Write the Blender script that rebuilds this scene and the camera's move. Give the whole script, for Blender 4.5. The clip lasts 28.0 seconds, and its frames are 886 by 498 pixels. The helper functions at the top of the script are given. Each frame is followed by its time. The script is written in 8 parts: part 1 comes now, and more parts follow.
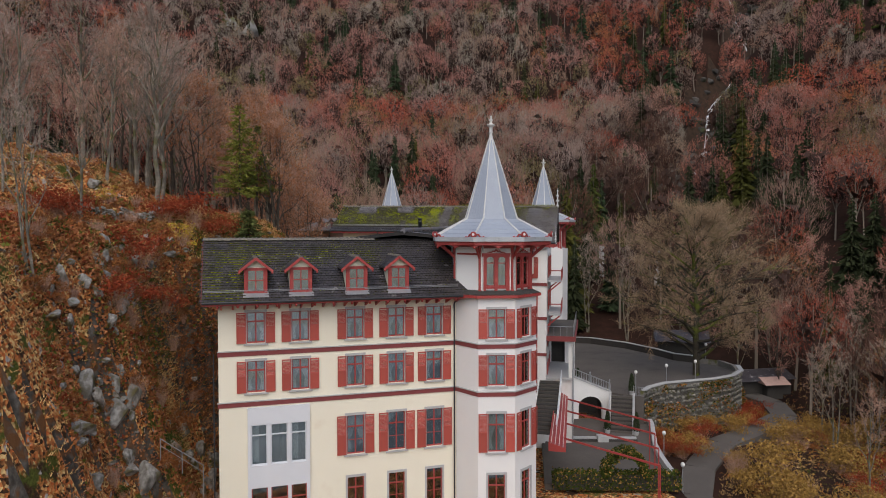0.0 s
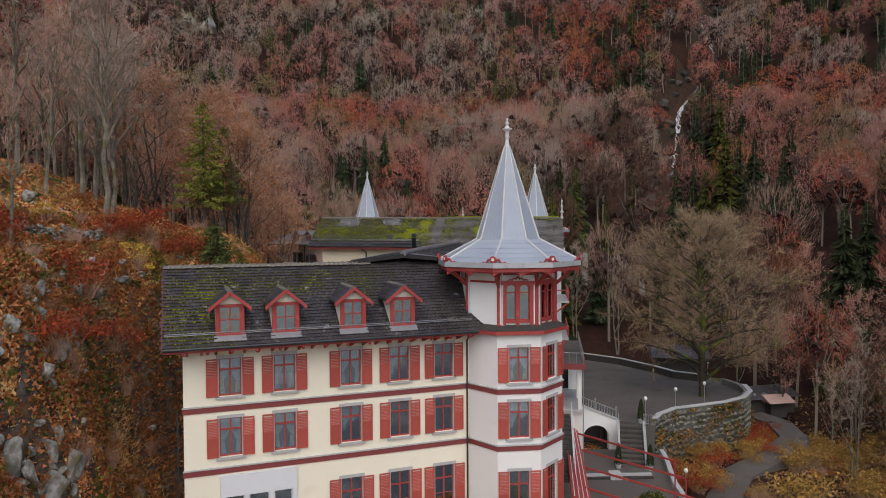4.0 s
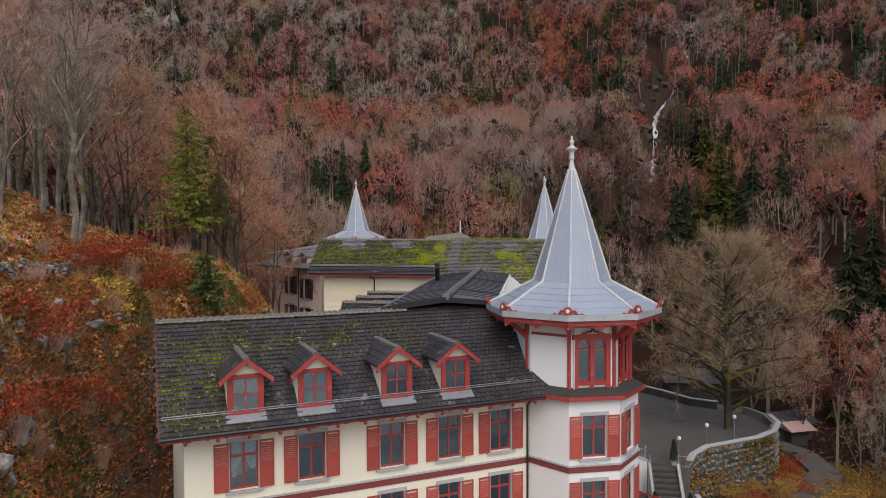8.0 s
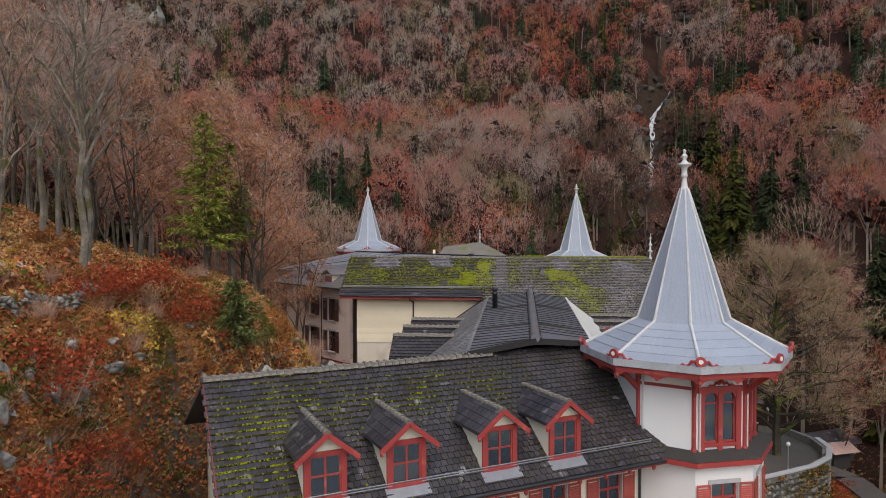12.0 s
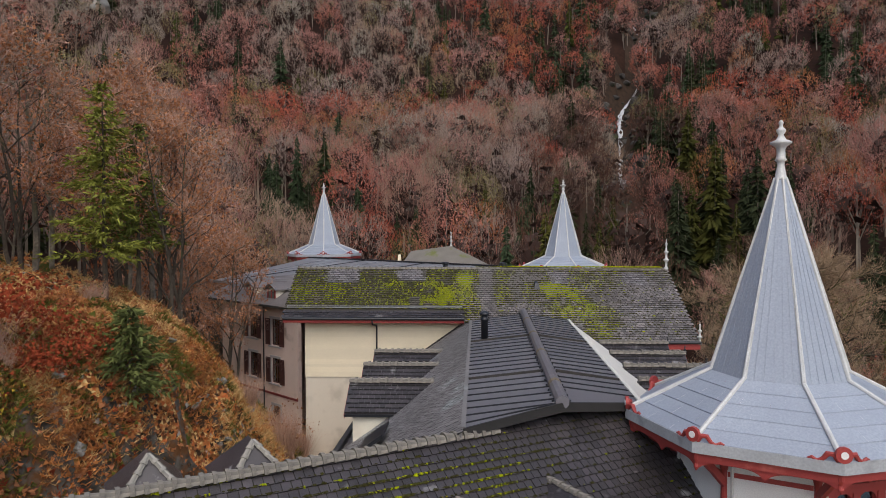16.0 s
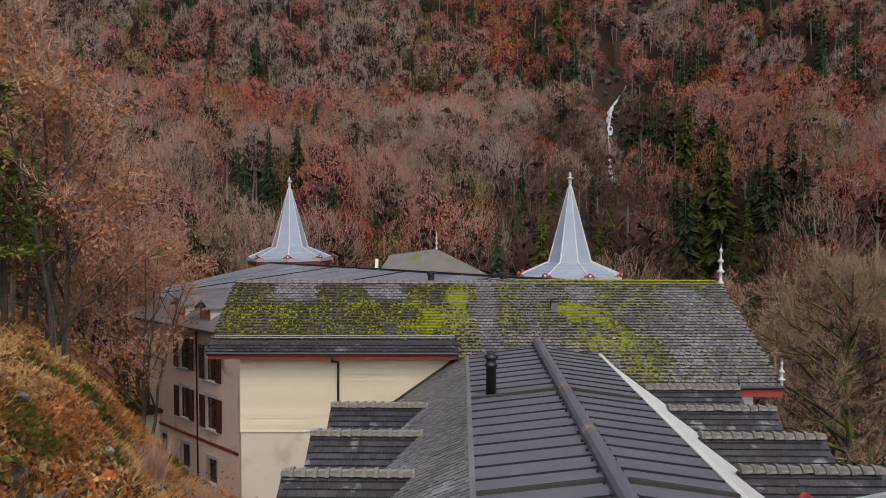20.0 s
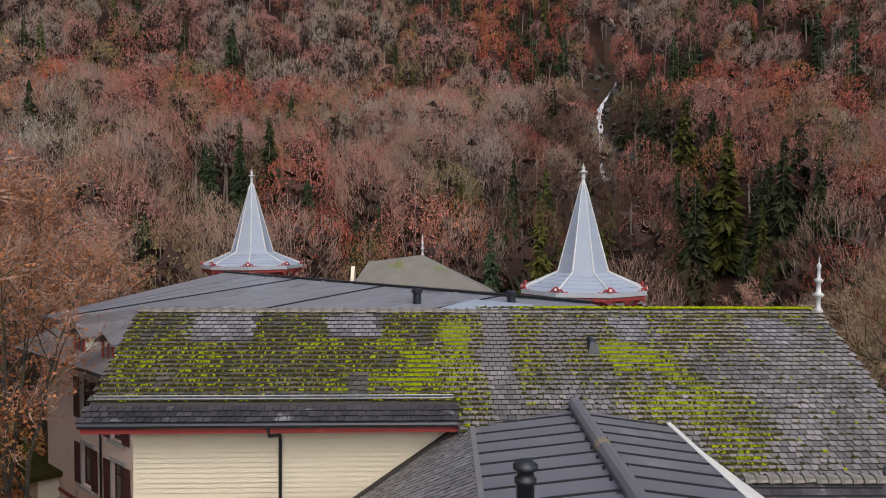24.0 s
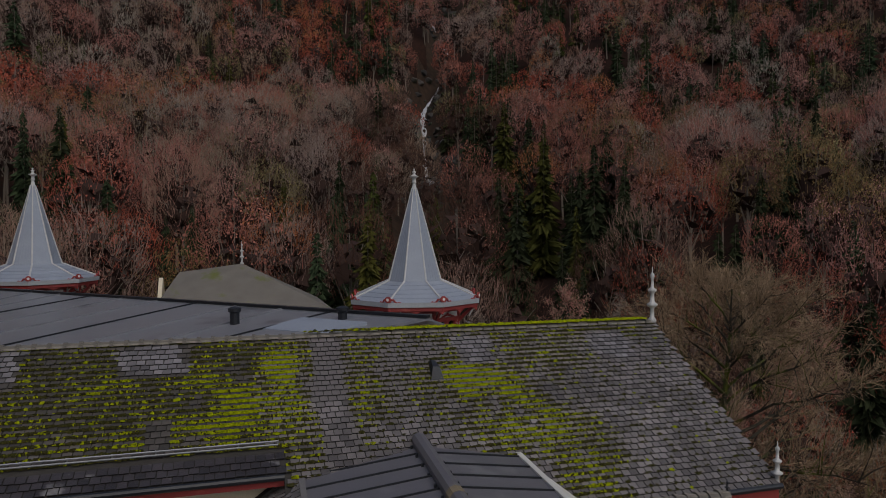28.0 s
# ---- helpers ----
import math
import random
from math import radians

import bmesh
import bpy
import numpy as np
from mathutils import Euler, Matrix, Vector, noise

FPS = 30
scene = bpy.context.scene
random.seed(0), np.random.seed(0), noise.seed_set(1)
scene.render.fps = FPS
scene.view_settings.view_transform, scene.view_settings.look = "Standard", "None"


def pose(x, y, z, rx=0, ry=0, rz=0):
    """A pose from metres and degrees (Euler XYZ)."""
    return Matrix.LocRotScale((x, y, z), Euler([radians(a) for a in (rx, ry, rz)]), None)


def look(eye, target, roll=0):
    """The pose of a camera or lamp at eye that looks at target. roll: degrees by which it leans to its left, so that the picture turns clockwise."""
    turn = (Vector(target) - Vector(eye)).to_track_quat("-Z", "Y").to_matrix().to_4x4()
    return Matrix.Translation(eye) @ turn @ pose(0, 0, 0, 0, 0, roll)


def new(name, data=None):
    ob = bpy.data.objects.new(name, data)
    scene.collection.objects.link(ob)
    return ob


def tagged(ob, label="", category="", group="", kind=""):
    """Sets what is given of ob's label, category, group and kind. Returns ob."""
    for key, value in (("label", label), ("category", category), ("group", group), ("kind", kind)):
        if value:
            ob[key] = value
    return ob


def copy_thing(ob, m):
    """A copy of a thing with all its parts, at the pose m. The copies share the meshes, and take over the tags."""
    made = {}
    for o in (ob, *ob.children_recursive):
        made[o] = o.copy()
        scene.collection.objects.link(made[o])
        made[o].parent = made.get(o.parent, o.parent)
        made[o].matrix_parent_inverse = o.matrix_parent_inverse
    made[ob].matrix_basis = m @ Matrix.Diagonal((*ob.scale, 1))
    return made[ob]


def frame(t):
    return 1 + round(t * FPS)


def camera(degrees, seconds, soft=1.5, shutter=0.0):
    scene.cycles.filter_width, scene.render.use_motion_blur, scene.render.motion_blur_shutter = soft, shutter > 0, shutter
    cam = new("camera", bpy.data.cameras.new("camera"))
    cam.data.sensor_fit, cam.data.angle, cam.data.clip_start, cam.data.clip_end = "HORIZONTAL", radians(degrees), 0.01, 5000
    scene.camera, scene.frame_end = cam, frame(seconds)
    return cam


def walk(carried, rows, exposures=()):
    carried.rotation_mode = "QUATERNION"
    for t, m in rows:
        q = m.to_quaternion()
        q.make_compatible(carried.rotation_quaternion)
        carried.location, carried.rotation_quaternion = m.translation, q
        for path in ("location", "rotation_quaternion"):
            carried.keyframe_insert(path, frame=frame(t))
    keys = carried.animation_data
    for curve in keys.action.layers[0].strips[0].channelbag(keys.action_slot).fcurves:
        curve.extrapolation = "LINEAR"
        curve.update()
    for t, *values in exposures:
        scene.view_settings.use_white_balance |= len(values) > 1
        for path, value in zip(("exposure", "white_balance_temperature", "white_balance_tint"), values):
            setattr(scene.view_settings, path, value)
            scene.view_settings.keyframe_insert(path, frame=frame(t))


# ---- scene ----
cam = camera(66.1, 28.0, soft=0.95)
PATH = [
    (0, (1.774, -4.503, 14.215), (1.715, -2.504, 14.163), -0.1),
    (0.5, (1.392, -3.682, 14.456), (1.339, -1.683, 14.404), -0.1),
    (1, (0.849, -2.826, 14.561), (0.811, -0.827, 14.509), -0.1),
    (1.5, (0.381, -1.906, 14.65), (0.355, 0.093, 14.598), -0.0),
    (2, (-0.104, -0.948, 14.755), (-0.116, 1.051, 14.703), -0.0),
    (2.5, (-0.485, 0.016, 14.884), (-0.483, 2.015, 14.833), -0.1),
    (3, (-0.856, 1.087, 14.978), (-0.84, 3.086, 14.927), -0.0),
    (3.5, (-1.136, 2.074, 15.281), (-1.101, 4.073, 15.23), -0.2),
    (5.5, (-2.468, 6.664, 16.438), (-2.366, 8.661, 16.386), -0.2),
    (6, (-2.984, 7.684, 16.689), (-2.87, 9.68, 16.638), -0.1),
    (6.5, (-3.592, 8.492, 16.97), (-3.464, 10.487, 16.919), -0.2),
    (7, (-4.319, 9.343, 17.148), (-4.177, 11.337, 17.097), -0.2),
    (7.5, (-5.089, 10.114, 17.375), (-4.935, 12.108, 17.323), -0.1),
    (8, (-5.808, 10.778, 17.695), (-5.646, 12.771, 17.644), -0.2),
    (8.5, (-6.552, 11.392, 17.998), (-6.381, 13.384, 17.947), -0.2),
    (9, (-7.309, 11.991, 18.34), (-7.125, 13.982, 18.289), -0.2),
    (9.5, (-8.05, 12.643, 18.644), (-7.85, 14.632, 18.593), -0.3),
    (10, (-8.729, 13.285, 18.787), (-8.529, 15.275, 18.735), -0.2),
    (10.5, (-9.265, 13.918, 18.837), (-9.069, 15.907, 18.786), -0.3),
    (11, (-9.726, 14.657, 18.931), (-9.531, 16.647, 18.88), -0.2),
    (11.5, (-9.992, 15.637, 18.971), (-9.796, 17.627, 18.92), -0.2),
    (12, (-10.155, 16.718, 19.064), (-9.942, 18.706, 19.012), -0.2),
    (12.5, (-10.293, 17.922, 19.147), (-10.054, 19.907, 19.095), -0.1),
    (14.5, (-10.014, 22.724, 19.272), (-9.726, 24.702, 19.22), -0.3),
    (15, (-9.867, 24.171, 19.333), (-9.565, 26.147, 19.281), -0.3),
    (15.5, (-9.735, 25.7, 19.391), (-9.421, 27.674, 19.338), -0.2),
    (16, (-9.579, 27.213, 19.42), (-9.255, 29.186, 19.366), -0.3),
    (16.5, (-9.325, 28.714, 19.427), (-8.992, 30.685, 19.372), -0.3),
    (17, (-9.193, 30.08, 19.432), (-8.85, 32.05, 19.379), -0.2),
    (17.5, (-8.93, 31.487, 19.419), (-8.576, 33.455, 19.363), -0.3),
    (18, (-8.797, 32.746, 19.494), (-8.436, 34.712, 19.437), -0.3),
    (18.5, (-8.54, 34.151, 19.268), (-8.17, 36.116, 19.213), -0.3),
    (19, (-8.318, 35.435, 19.199), (-7.944, 37.399, 19.145), -0.2),
    (19.5, (-8.14, 36.621, 19.31), (-7.767, 38.585, 19.255), -0.3),
    (20, (-7.95, 37.866, 19.524), (-7.577, 39.83, 19.469), -0.2),
    (20.5, (-7.644, 39.302, 19.211), (-7.272, 41.267, 19.157), -0.2),
    (21, (-7.367, 40.68, 18.989), (-6.996, 42.644, 18.935), -0.3),
    (21.5, (-7.184, 41.931, 18.89), (-6.811, 43.895, 18.836), -0.2),
    (23.5, (-6.552, 46.575, 19.726), (-6.154, 48.535, 19.669), -0.2),
    (24, (-6.411, 47.399, 19.781), (-5.992, 49.354, 19.726), -0.1),
    (24.5, (-6.293, 48.024, 19.868), (-5.84, 49.971, 19.814), -0.2),
    (25, (-6.231, 48.456, 19.93), (-5.714, 50.387, 19.877), -0.2),
    (25.5, (-6.118, 48.837, 19.945), (-5.543, 50.752, 19.894), -0.2),
    (26, (-6.045, 49.144, 19.986), (-5.408, 51.039, 19.935), -0.2),
    (26.5, (-5.975, 49.39, 20.025), (-5.275, 51.263, 19.974), -0.3),
    (27, (-5.955, 49.55, 20.077), (-5.187, 51.396, 20.026), -0.3),
    (27.5, (-5.91, 49.738, 20.103), (-5.073, 51.554, 20.053), -0.3),
    (28, (-5.809, 49.976, 20.124), (-4.91, 51.762, 20.072), -0.4),
]
walk(cam, [(t, look(eye, target, roll)) for t, eye, target, roll in PATH],
     [(0.0, 0.28), (3.5, 0.30), (8.0, 0.4), (12.0, 0.46), (21.0, 0.48), (24.0, 0.62), (25.8, 0.62), (26.5, 0.42), (27.2, -0.02), (28.0, -0.72)])

# ---- world and light ----
world = bpy.data.worlds.new("overcast_sky")
scene.world = world
world.use_nodes = True
wn = world.node_tree.nodes
sky = wn.new("ShaderNodeTexSky")
sky.sky_type, sky.sun_disc = "NISHITA", False
sky.sun_elevation, sky.sun_rotation = radians(51), radians(180)
sky.air_density, sky.dust_density, sky.ozone_density = 1.0, 3.5, 1.0
world.node_tree.links.new(sky.outputs[0], wn["Background"].inputs[0])
wn["Background"].inputs[1].default_value = 0.12
sun = new("sun", bpy.data.lights.new("sun", "SUN"))
sun.data.energy, sun.data.angle, sun.data.color = 1.0, radians(80), (1.0, 0.985, 0.98)
sun.matrix_world = look((1, -78, 97), (0, 0, 0))


# ---- mesh helpers ----
class Mesh:
    """Collects corners and faces; each face carries a material slot."""

    def __init__(self):
        self.v, self.f, self.m = [], [], []

    def face(self, pts, slot=0):
        n = len(self.v)
        self.v += [tuple(p) for p in pts]
        self.f.append(tuple(range(n, n + len(pts))))
        self.m.append(slot)
        return self

    def box(self, x0, x1, y0, y1, z0, z1, slot=0):
        n = len(self.v)
        self.v += [(x, y, z) for z in (z0, z1) for x, y in ((x0, y0), (x1, y0), (x1, y1), (x0, y1))]
        for q in ((0, 3, 2, 1), (4, 5, 6, 7), (0, 1, 5, 4), (1, 2, 6, 5), (2, 3, 7, 6), (3, 0, 4, 7)):
            self.f.append(tuple(n + k for k in q))
            self.m.append(slot)
        return self

    def hull(self, low, high, slot=0, caps=True):
        """Joins two rings of the same count of points."""
        n, k = len(self.v), len(low)
        self.v += [tuple(p) for p in low] + [tuple(p) for p in high]
        for i in range(k):
            j = (i + 1) % k
            self.f.append((n + i, n + j, n + k + j, n + k + i))
            self.m.append(slot)
        if caps:
            self.f += [tuple(n + i for i in reversed(range(k))), tuple(n + k + i for i in range(k))]
            self.m += [slot, slot]
        return self

    def prism(self, ring, z0, z1, slot=0):
        return self.hull([(x, y, z0) for x, y in ring], [(x, y, z1) for x, y in ring], slot)

    def beam(self, a, b, w, h, slot=0, up=(0, 0, 1)):
        """A bar of width w and height h from a to b."""
        a, b = Vector(a), Vector(b)
        d = (b - a).normalized()
        side = d.cross(Vector(up))
        side = side.normalized() if side.length > 1e-4 else Vector((1, 0, 0))
        top = side.cross(d)
        ring = [side * w / 2 * i + top * h / 2 * j for i, j in ((-1, -1), (1, -1), (1, 1), (-1, 1))]
        return self.hull([a + r for r in ring], [b + r for r in ring], slot)

    def tube(self, pts, radii, n=6, slot=0, caps=True):
        rings = []
        pts = [Vector(p) for p in pts]
        for i, p in enumerate(pts):
            d = (pts[min(i + 1, len(pts) - 1)] - pts[max(i - 1, 0)]).normalized()
            side = d.cross(Vector((0.31, 0.2, 0.93) if abs(d.z) < 0.9 else (1, 0, 0))).normalized()
            up = side.cross(d)
            r = radii[i] if hasattr(radii, "__len__") else radii
            rings.append([p + side * r * math.cos(a) + up * r * math.sin(a) for a in (2 * math.pi * k / n for k in range(n))])
        base = len(self.v)
        for ring in rings:
            self.v += [tuple(q) for q in ring]
        for i in range(len(rings) - 1):
            for k in range(n):
                j = (k + 1) % n
                self.f.append((base + i * n + k, base + i * n + j, base + (i + 1) * n + j, base + (i + 1) * n + k))
                self.m.append(slot)
        if caps:
            self.f += [tuple(base + k for k in reversed(range(n))), tuple(base + (len(rings) - 1) * n + k for k in range(n))]
            self.m += [slot, slot]
        return self

    def lathe(self, profile, n=12, centre=(0, 0), slot=0, turn=0.0):
        """Rings of radius and height round an upright axis."""
        base = len(self.v)
        for r, z in profile:
            self.v += [(centre[0] + r * math.cos(turn + 2 * math.pi * k / n), centre[1] + r * math.sin(turn + 2 * math.pi * k / n), z) for k in range(n)]
        for i in range(len(profile) - 1):
            for k in range(n):
                j = (k + 1) % n
                self.f.append((base + i * n + k, base + i * n + j, base + (i + 1) * n + j, base + (i + 1) * n + k))
                self.m.append(slot)
        self.f += [tuple(base + k for k in reversed(range(n))), tuple(base + (len(profile) - 1) * n + k for k in range(n))]
        self.m += [slot, slot]
        return self

    def data(self, name, mats):
        me = bpy.data.meshes.new(name)
        me.from_pydata(self.v, [], self.f)
        for m in mats if isinstance(mats, (list, tuple)) else [mats]:
            me.materials.append(m)
        if max(self.m, default=0):
            me.polygons.foreach_set("material_index", self.m)
        me.update()
        return me


def thing(name, m, label, category, group="", kind=""):
    ob = tagged(new(name), label, category, group, kind)
    ob.matrix_world = m
    return ob


def part(name, mesh, mats, parent, label="", m=None, smooth=False, kind=""):
    """Links a Mesh, or mesh data, as one object under a thing or part."""
    data = mesh if isinstance(mesh, bpy.types.Mesh) else mesh.data(name, mats)
    if smooth:
        data.polygons.foreach_set("use_smooth", [True] * len(data.polygons))
    ob = tagged(new(name, data), label, kind=kind)
    ob.parent = parent
    if m is not None:
        ob.matrix_local = m
    return ob


def solo(name, mesh, mats, label, category, m=None, kind="", group="", smooth=False):
    data = mesh if isinstance(mesh, bpy.types.Mesh) else mesh.data(name, mats)
    if smooth:
        data.polygons.foreach_set("use_smooth", [True] * len(data.polygons))
    ob = tagged(new(name, data), label, category, group, kind)
    if m is not None:
        ob.matrix_world = m
    return ob


def mesh_from_tris(name, tris, slots, mats):
    """Mesh data from an array of triangles (n, 3, 3) and a material slot for each."""
    tris = np.asarray(tris, np.float32)
    n = len(tris)
    me = bpy.data.meshes.new(name)
    me.vertices.add(n * 3)
    me.vertices.foreach_set("co", tris.reshape(-1))
    me.loops.add(n * 3)
    me.loops.foreach_set("vertex_index", np.arange(n * 3, dtype=np.int32))
    me.polygons.add(n)
    me.polygons.foreach_set("loop_start", np.arange(0, n * 3, 3, dtype=np.int32))
    for m in mats:
        me.materials.append(m)
    me.polygons.foreach_set("material_index", np.asarray(slots, np.int32))
    me.update(calc_edges=True)
    return me


# ---- materials ----
def material(name, colour, rough=0.8, metal=0.0, second=None, scale=3.0, amount=0.5, bump=0.2, fine=40.0, island=0.0, stain=None, stain_scale=0.7, stain_at=0.58, objects=0.0):
    """A surface with grain, blotches of a second colour and stains of a third."""
    m = bpy.data.materials.new(name)
    m.use_nodes = True
    n, l = m.node_tree.nodes, m.node_tree.links
    b = n["Principled BSDF"]
    b.inputs["Roughness"].default_value, b.inputs["Metallic"].default_value = rough, metal
    at = n.new("ShaderNodeTexCoord").outputs["Object"]

    def noise_at(size, detail=5):
        t = n.new("ShaderNodeTexNoise")
        t.inputs["Scale"].default_value, t.inputs["Detail"].default_value = size, detail
        l.new(at, t.inputs["Vector"])
        return t.outputs[0]

    def ramp(src, lo, hi):
        r = n.new("ShaderNodeMapRange")
        r.inputs[1].default_value, r.inputs[2].default_value = lo, hi
        l.new(src, r.inputs[0])
        return r.outputs[0]

    def mix(fac, a, c):
        x = n.new("ShaderNodeMix")
        x.data_type = "RGBA"
        for sock, val in ((x.inputs[0], fac), (x.inputs[6], a), (x.inputs[7], c)):
            if isinstance(val, bpy.types.NodeSocket):
                l.new(val, sock)
            else:
                sock.default_value = (*val, 1) if isinstance(val, tuple) else val
        return x.outputs[2]

    other = second or tuple(c * 0.72 for c in colour)
    col = mix(ramp(noise_at(scale), 0.5 - 0.25 / max(amount, 0.05) * 0.5, 0.5 + 0.25 / max(amount, 0.05) * 0.5), colour, other)
    col = mix(ramp(noise_at(fine, 3), 0.3, 0.9), col, tuple(c * 0.8 for c in other))
    if stain:
        col = mix(ramp(noise_at(stain_scale, 8), stain_at, stain_at + 0.12), col, stain)
    if island or objects:
        src = n.new("ShaderNodeNewGeometry").outputs["Random Per Island"] if island else n.new("ShaderNodeObjectInfo").outputs["Random"]
        hsv = n.new("ShaderNodeHueSaturation")
        l.new(ramp(src, 0, 1), hsv.inputs["Value"])
        val = n.new("ShaderNodeMapRange")
        spread = island or objects
        val.inputs[3].default_value, val.inputs[4].default_value = 1 - spread, 1 + spread
        l.new(src, val.inputs[0])
        l.new(val.outputs[0], hsv.inputs["Value"])
        l.new(col, hsv.inputs["Color"])
        col = hsv.outputs[0]
    l.new(col, b.inputs["Base Color"])
    if bump:
        bp = n.new("ShaderNodeBump")
        bp.inputs["Strength"].default_value, bp.inputs["Distance"].default_value = bump, 0.05
        l.new(noise_at(fine, 6), bp.inputs["Height"])
        l.new(bp.outputs[0], b.inputs["Normal"])
    return m


def matt(m, gloss=0.12):
    """Takes nearly all sheen off a rough natural surface."""
    m.node_tree.nodes["Principled BSDF"].inputs["Specular IOR Level"].default_value = gloss
    return m


def glass_material():
    m = bpy.data.materials.new("window_glass")
    m.use_nodes = True
    n, l = m.node_tree.nodes, m.node_tree.links
    out = n["Material Output"]
    n.remove(n["Principled BSDF"])
    clear, gloss, mixed, fres = (n.new("ShaderNode" + k) for k in ("BsdfTransparent", "BsdfGlossy", "MixShader", "Fresnel"))
    gloss.inputs["Roughness"].default_value = 0.03
    clear.inputs[0].default_value = (0.62, 0.7, 0.72, 1)
    fres.inputs["IOR"].default_value = 2.9
    l.new(fres.outputs[0], mixed.inputs[0])
    l.new(clear.outputs[0], mixed.inputs[1])
    l.new(gloss.outputs[0], mixed.inputs[2])
    l.new(mixed.outputs[0], out.inputs[0])
    return m


CREAM = material("cream_render", (0.82, 0.775, 0.645), 0.9, second=(0.78, 0.735, 0.60), scale=0.4, bump=0.12, fine=30, stain=(0.68, 0.62, 0.5), stain_scale=0.5, stain_at=0.62)
WHITE = material("white_render", (0.80, 0.79, 0.77), 0.9, second=(0.74, 0.73, 0.72), scale=0.5, bump=0.12, fine=30, stain=(0.62, 0.6, 0.57), stain_scale=0.6, stain_at=0.64)
PINKWALL = material("pink_render", (0.76, 0.625, 0.555), 0.9, second=(0.68, 0.55, 0.48), scale=0.6, bump=0.15, stain=(0.38, 0.3, 0.25), stain_at=0.58)
BROWNPAINT = material("dark_brown_paint", (0.085, 0.03, 0.026), 0.6, second=(0.06, 0.024, 0.022), scale=2, bump=0.08)
RED = material("red_paint", (0.36, 0.045, 0.04), 0.55, second=(0.30, 0.04, 0.035), scale=2.5, bump=0.08, stain=(0.42, 0.09, 0.07), stain_scale=2.0, stain_at=0.6)
SHUTTER = material("shutter_paint", (0.42, 0.075, 0.05), 0.6, second=(0.36, 0.06, 0.045), scale=3, bump=0.06, objects=0.12)
DARKRED = material("dark_red_band", (0.23, 0.045, 0.045), 0.75, second=(0.19, 0.04, 0.04), scale=2, bump=0.1)
STONE = material("grey_stone", (0.46, 0.46, 0.46), 0.85, second=(0.38, 0.38, 0.38), scale=2, bump=0.15)
SLATE = material("roof_tile", (0.095, 0.084, 0.081), 0.58, second=(0.18, 0.162, 0.16), scale=0.6, amount=0.9, bump=0.3, fine=25, island=0.42, stain=(0.24, 0.22, 0.225), stain_scale=0.5, stain_at=0.62)
WETSLATE = material("dark_roof_tile", (0.024, 0.020, 0.023), 0.4, second=(0.055, 0.048, 0.052), scale=0.7, amount=0.9, bump=0.3, fine=25, island=0.35, stain=(0.30, 0.29, 0.285), stain_scale=1.5, stain_at=0.62)
# near-black for tile edges, painting the shadow lines between courses
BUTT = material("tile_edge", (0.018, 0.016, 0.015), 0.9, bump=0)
OLDSLATE = material("stained_roof_tile", (0.040, 0.035, 0.030), 0.7, second=(0.082, 0.072, 0.064), scale=0.8, amount=0.9, bump=0.3, fine=25, island=0.42, stain=(0.19, 0.175, 0.175), stain_scale=0.45, stain_at=0.63)
PAINTWHITE = material("pale_blue_grey_paint", (0.68, 0.70, 0.74), 0.6, second=(0.62, 0.64, 0.68), scale=1.5, bump=0.06)
ORANGE = material("orange_curtain", (0.62, 0.30, 0.07), 0.9, second=(0.52, 0.23, 0.05), scale=3, bump=0.1)
RIDGE = material("ridge_tile", (0.22, 0.205, 0.18), 0.8, second=(0.31, 0.295, 0.25), scale=3, bump=0.3, island=0.3, stain=(0.10, 0.12, 0.02), stain_scale=1.5, stain_at=0.6)
UNDER = material("roof_boarding", (0.05, 0.045, 0.04), 0.9)
MOSS = material("moss", (0.175, 0.215, 0.002), 1.0, second=(0.27, 0.30, 0.004), scale=2.0, bump=0.6, fine=30, island=0.35)
OLDMOSS = material("old_moss", (0.055, 0.058, 0.012), 0.95, second=(0.035, 0.03, 0.010), scale=2.0, bump=0.6, fine=30, island=0.35)
ZINC = material("zinc_sheet", (0.355, 0.395, 0.455), 0.5, 0.08, second=(0.295, 0.33, 0.395), scale=0.8, bump=0.04, fine=18, objects=0.06)
ZINCEDGE = material("zinc_band", (0.46, 0.48, 0.50), 0.5, 0.1, second=(0.36, 0.38, 0.40), scale=1.2, bump=0.04, fine=16, stain=(0.24, 0.25, 0.26), stain_scale=1.4, stain_at=0.6)
ZINCRIB = material("zinc_rib", (0.70, 0.70, 0.68), 0.5, 0.1, bump=0.03)
DARKMETAL = material("dark_metal_sheet", (0.115, 0.110, 0.125), 0.42, 0.0, second=(0.15, 0.143, 0.158), scale=0.6, bump=0.05, fine=12, stain=(0.18, 0.175, 0.185), stain_scale=0.8, stain_at=0.6)
GUTTER = material("gutter_metal", (0.035, 0.038, 0.045), 0.4, 0.4, bump=0.05)
LOWMETAL = material("grey_metal_sheet", (0.20, 0.205, 0.225), 0.36, 0.1, second=(0.25, 0.255, 0.275), scale=0.5, bump=0.05, fine=12, stain=(0.14, 0.14, 0.15), stain_scale=0.5, stain_at=0.58)
DARKRIDGE = material("old_ridge_tile", (0.10, 0.088, 0.075), 0.85, second=(0.24, 0.22, 0.185), scale=2.5, amount=0.9, bump=0.4, island=0.35, stain=(0.10, 0.11, 0.02), stain_scale=1.5, stain_at=0.6)
GALV = material("galvanised_steel", (0.42, 0.43, 0.45), 0.4, 0.6, bump=0.05)
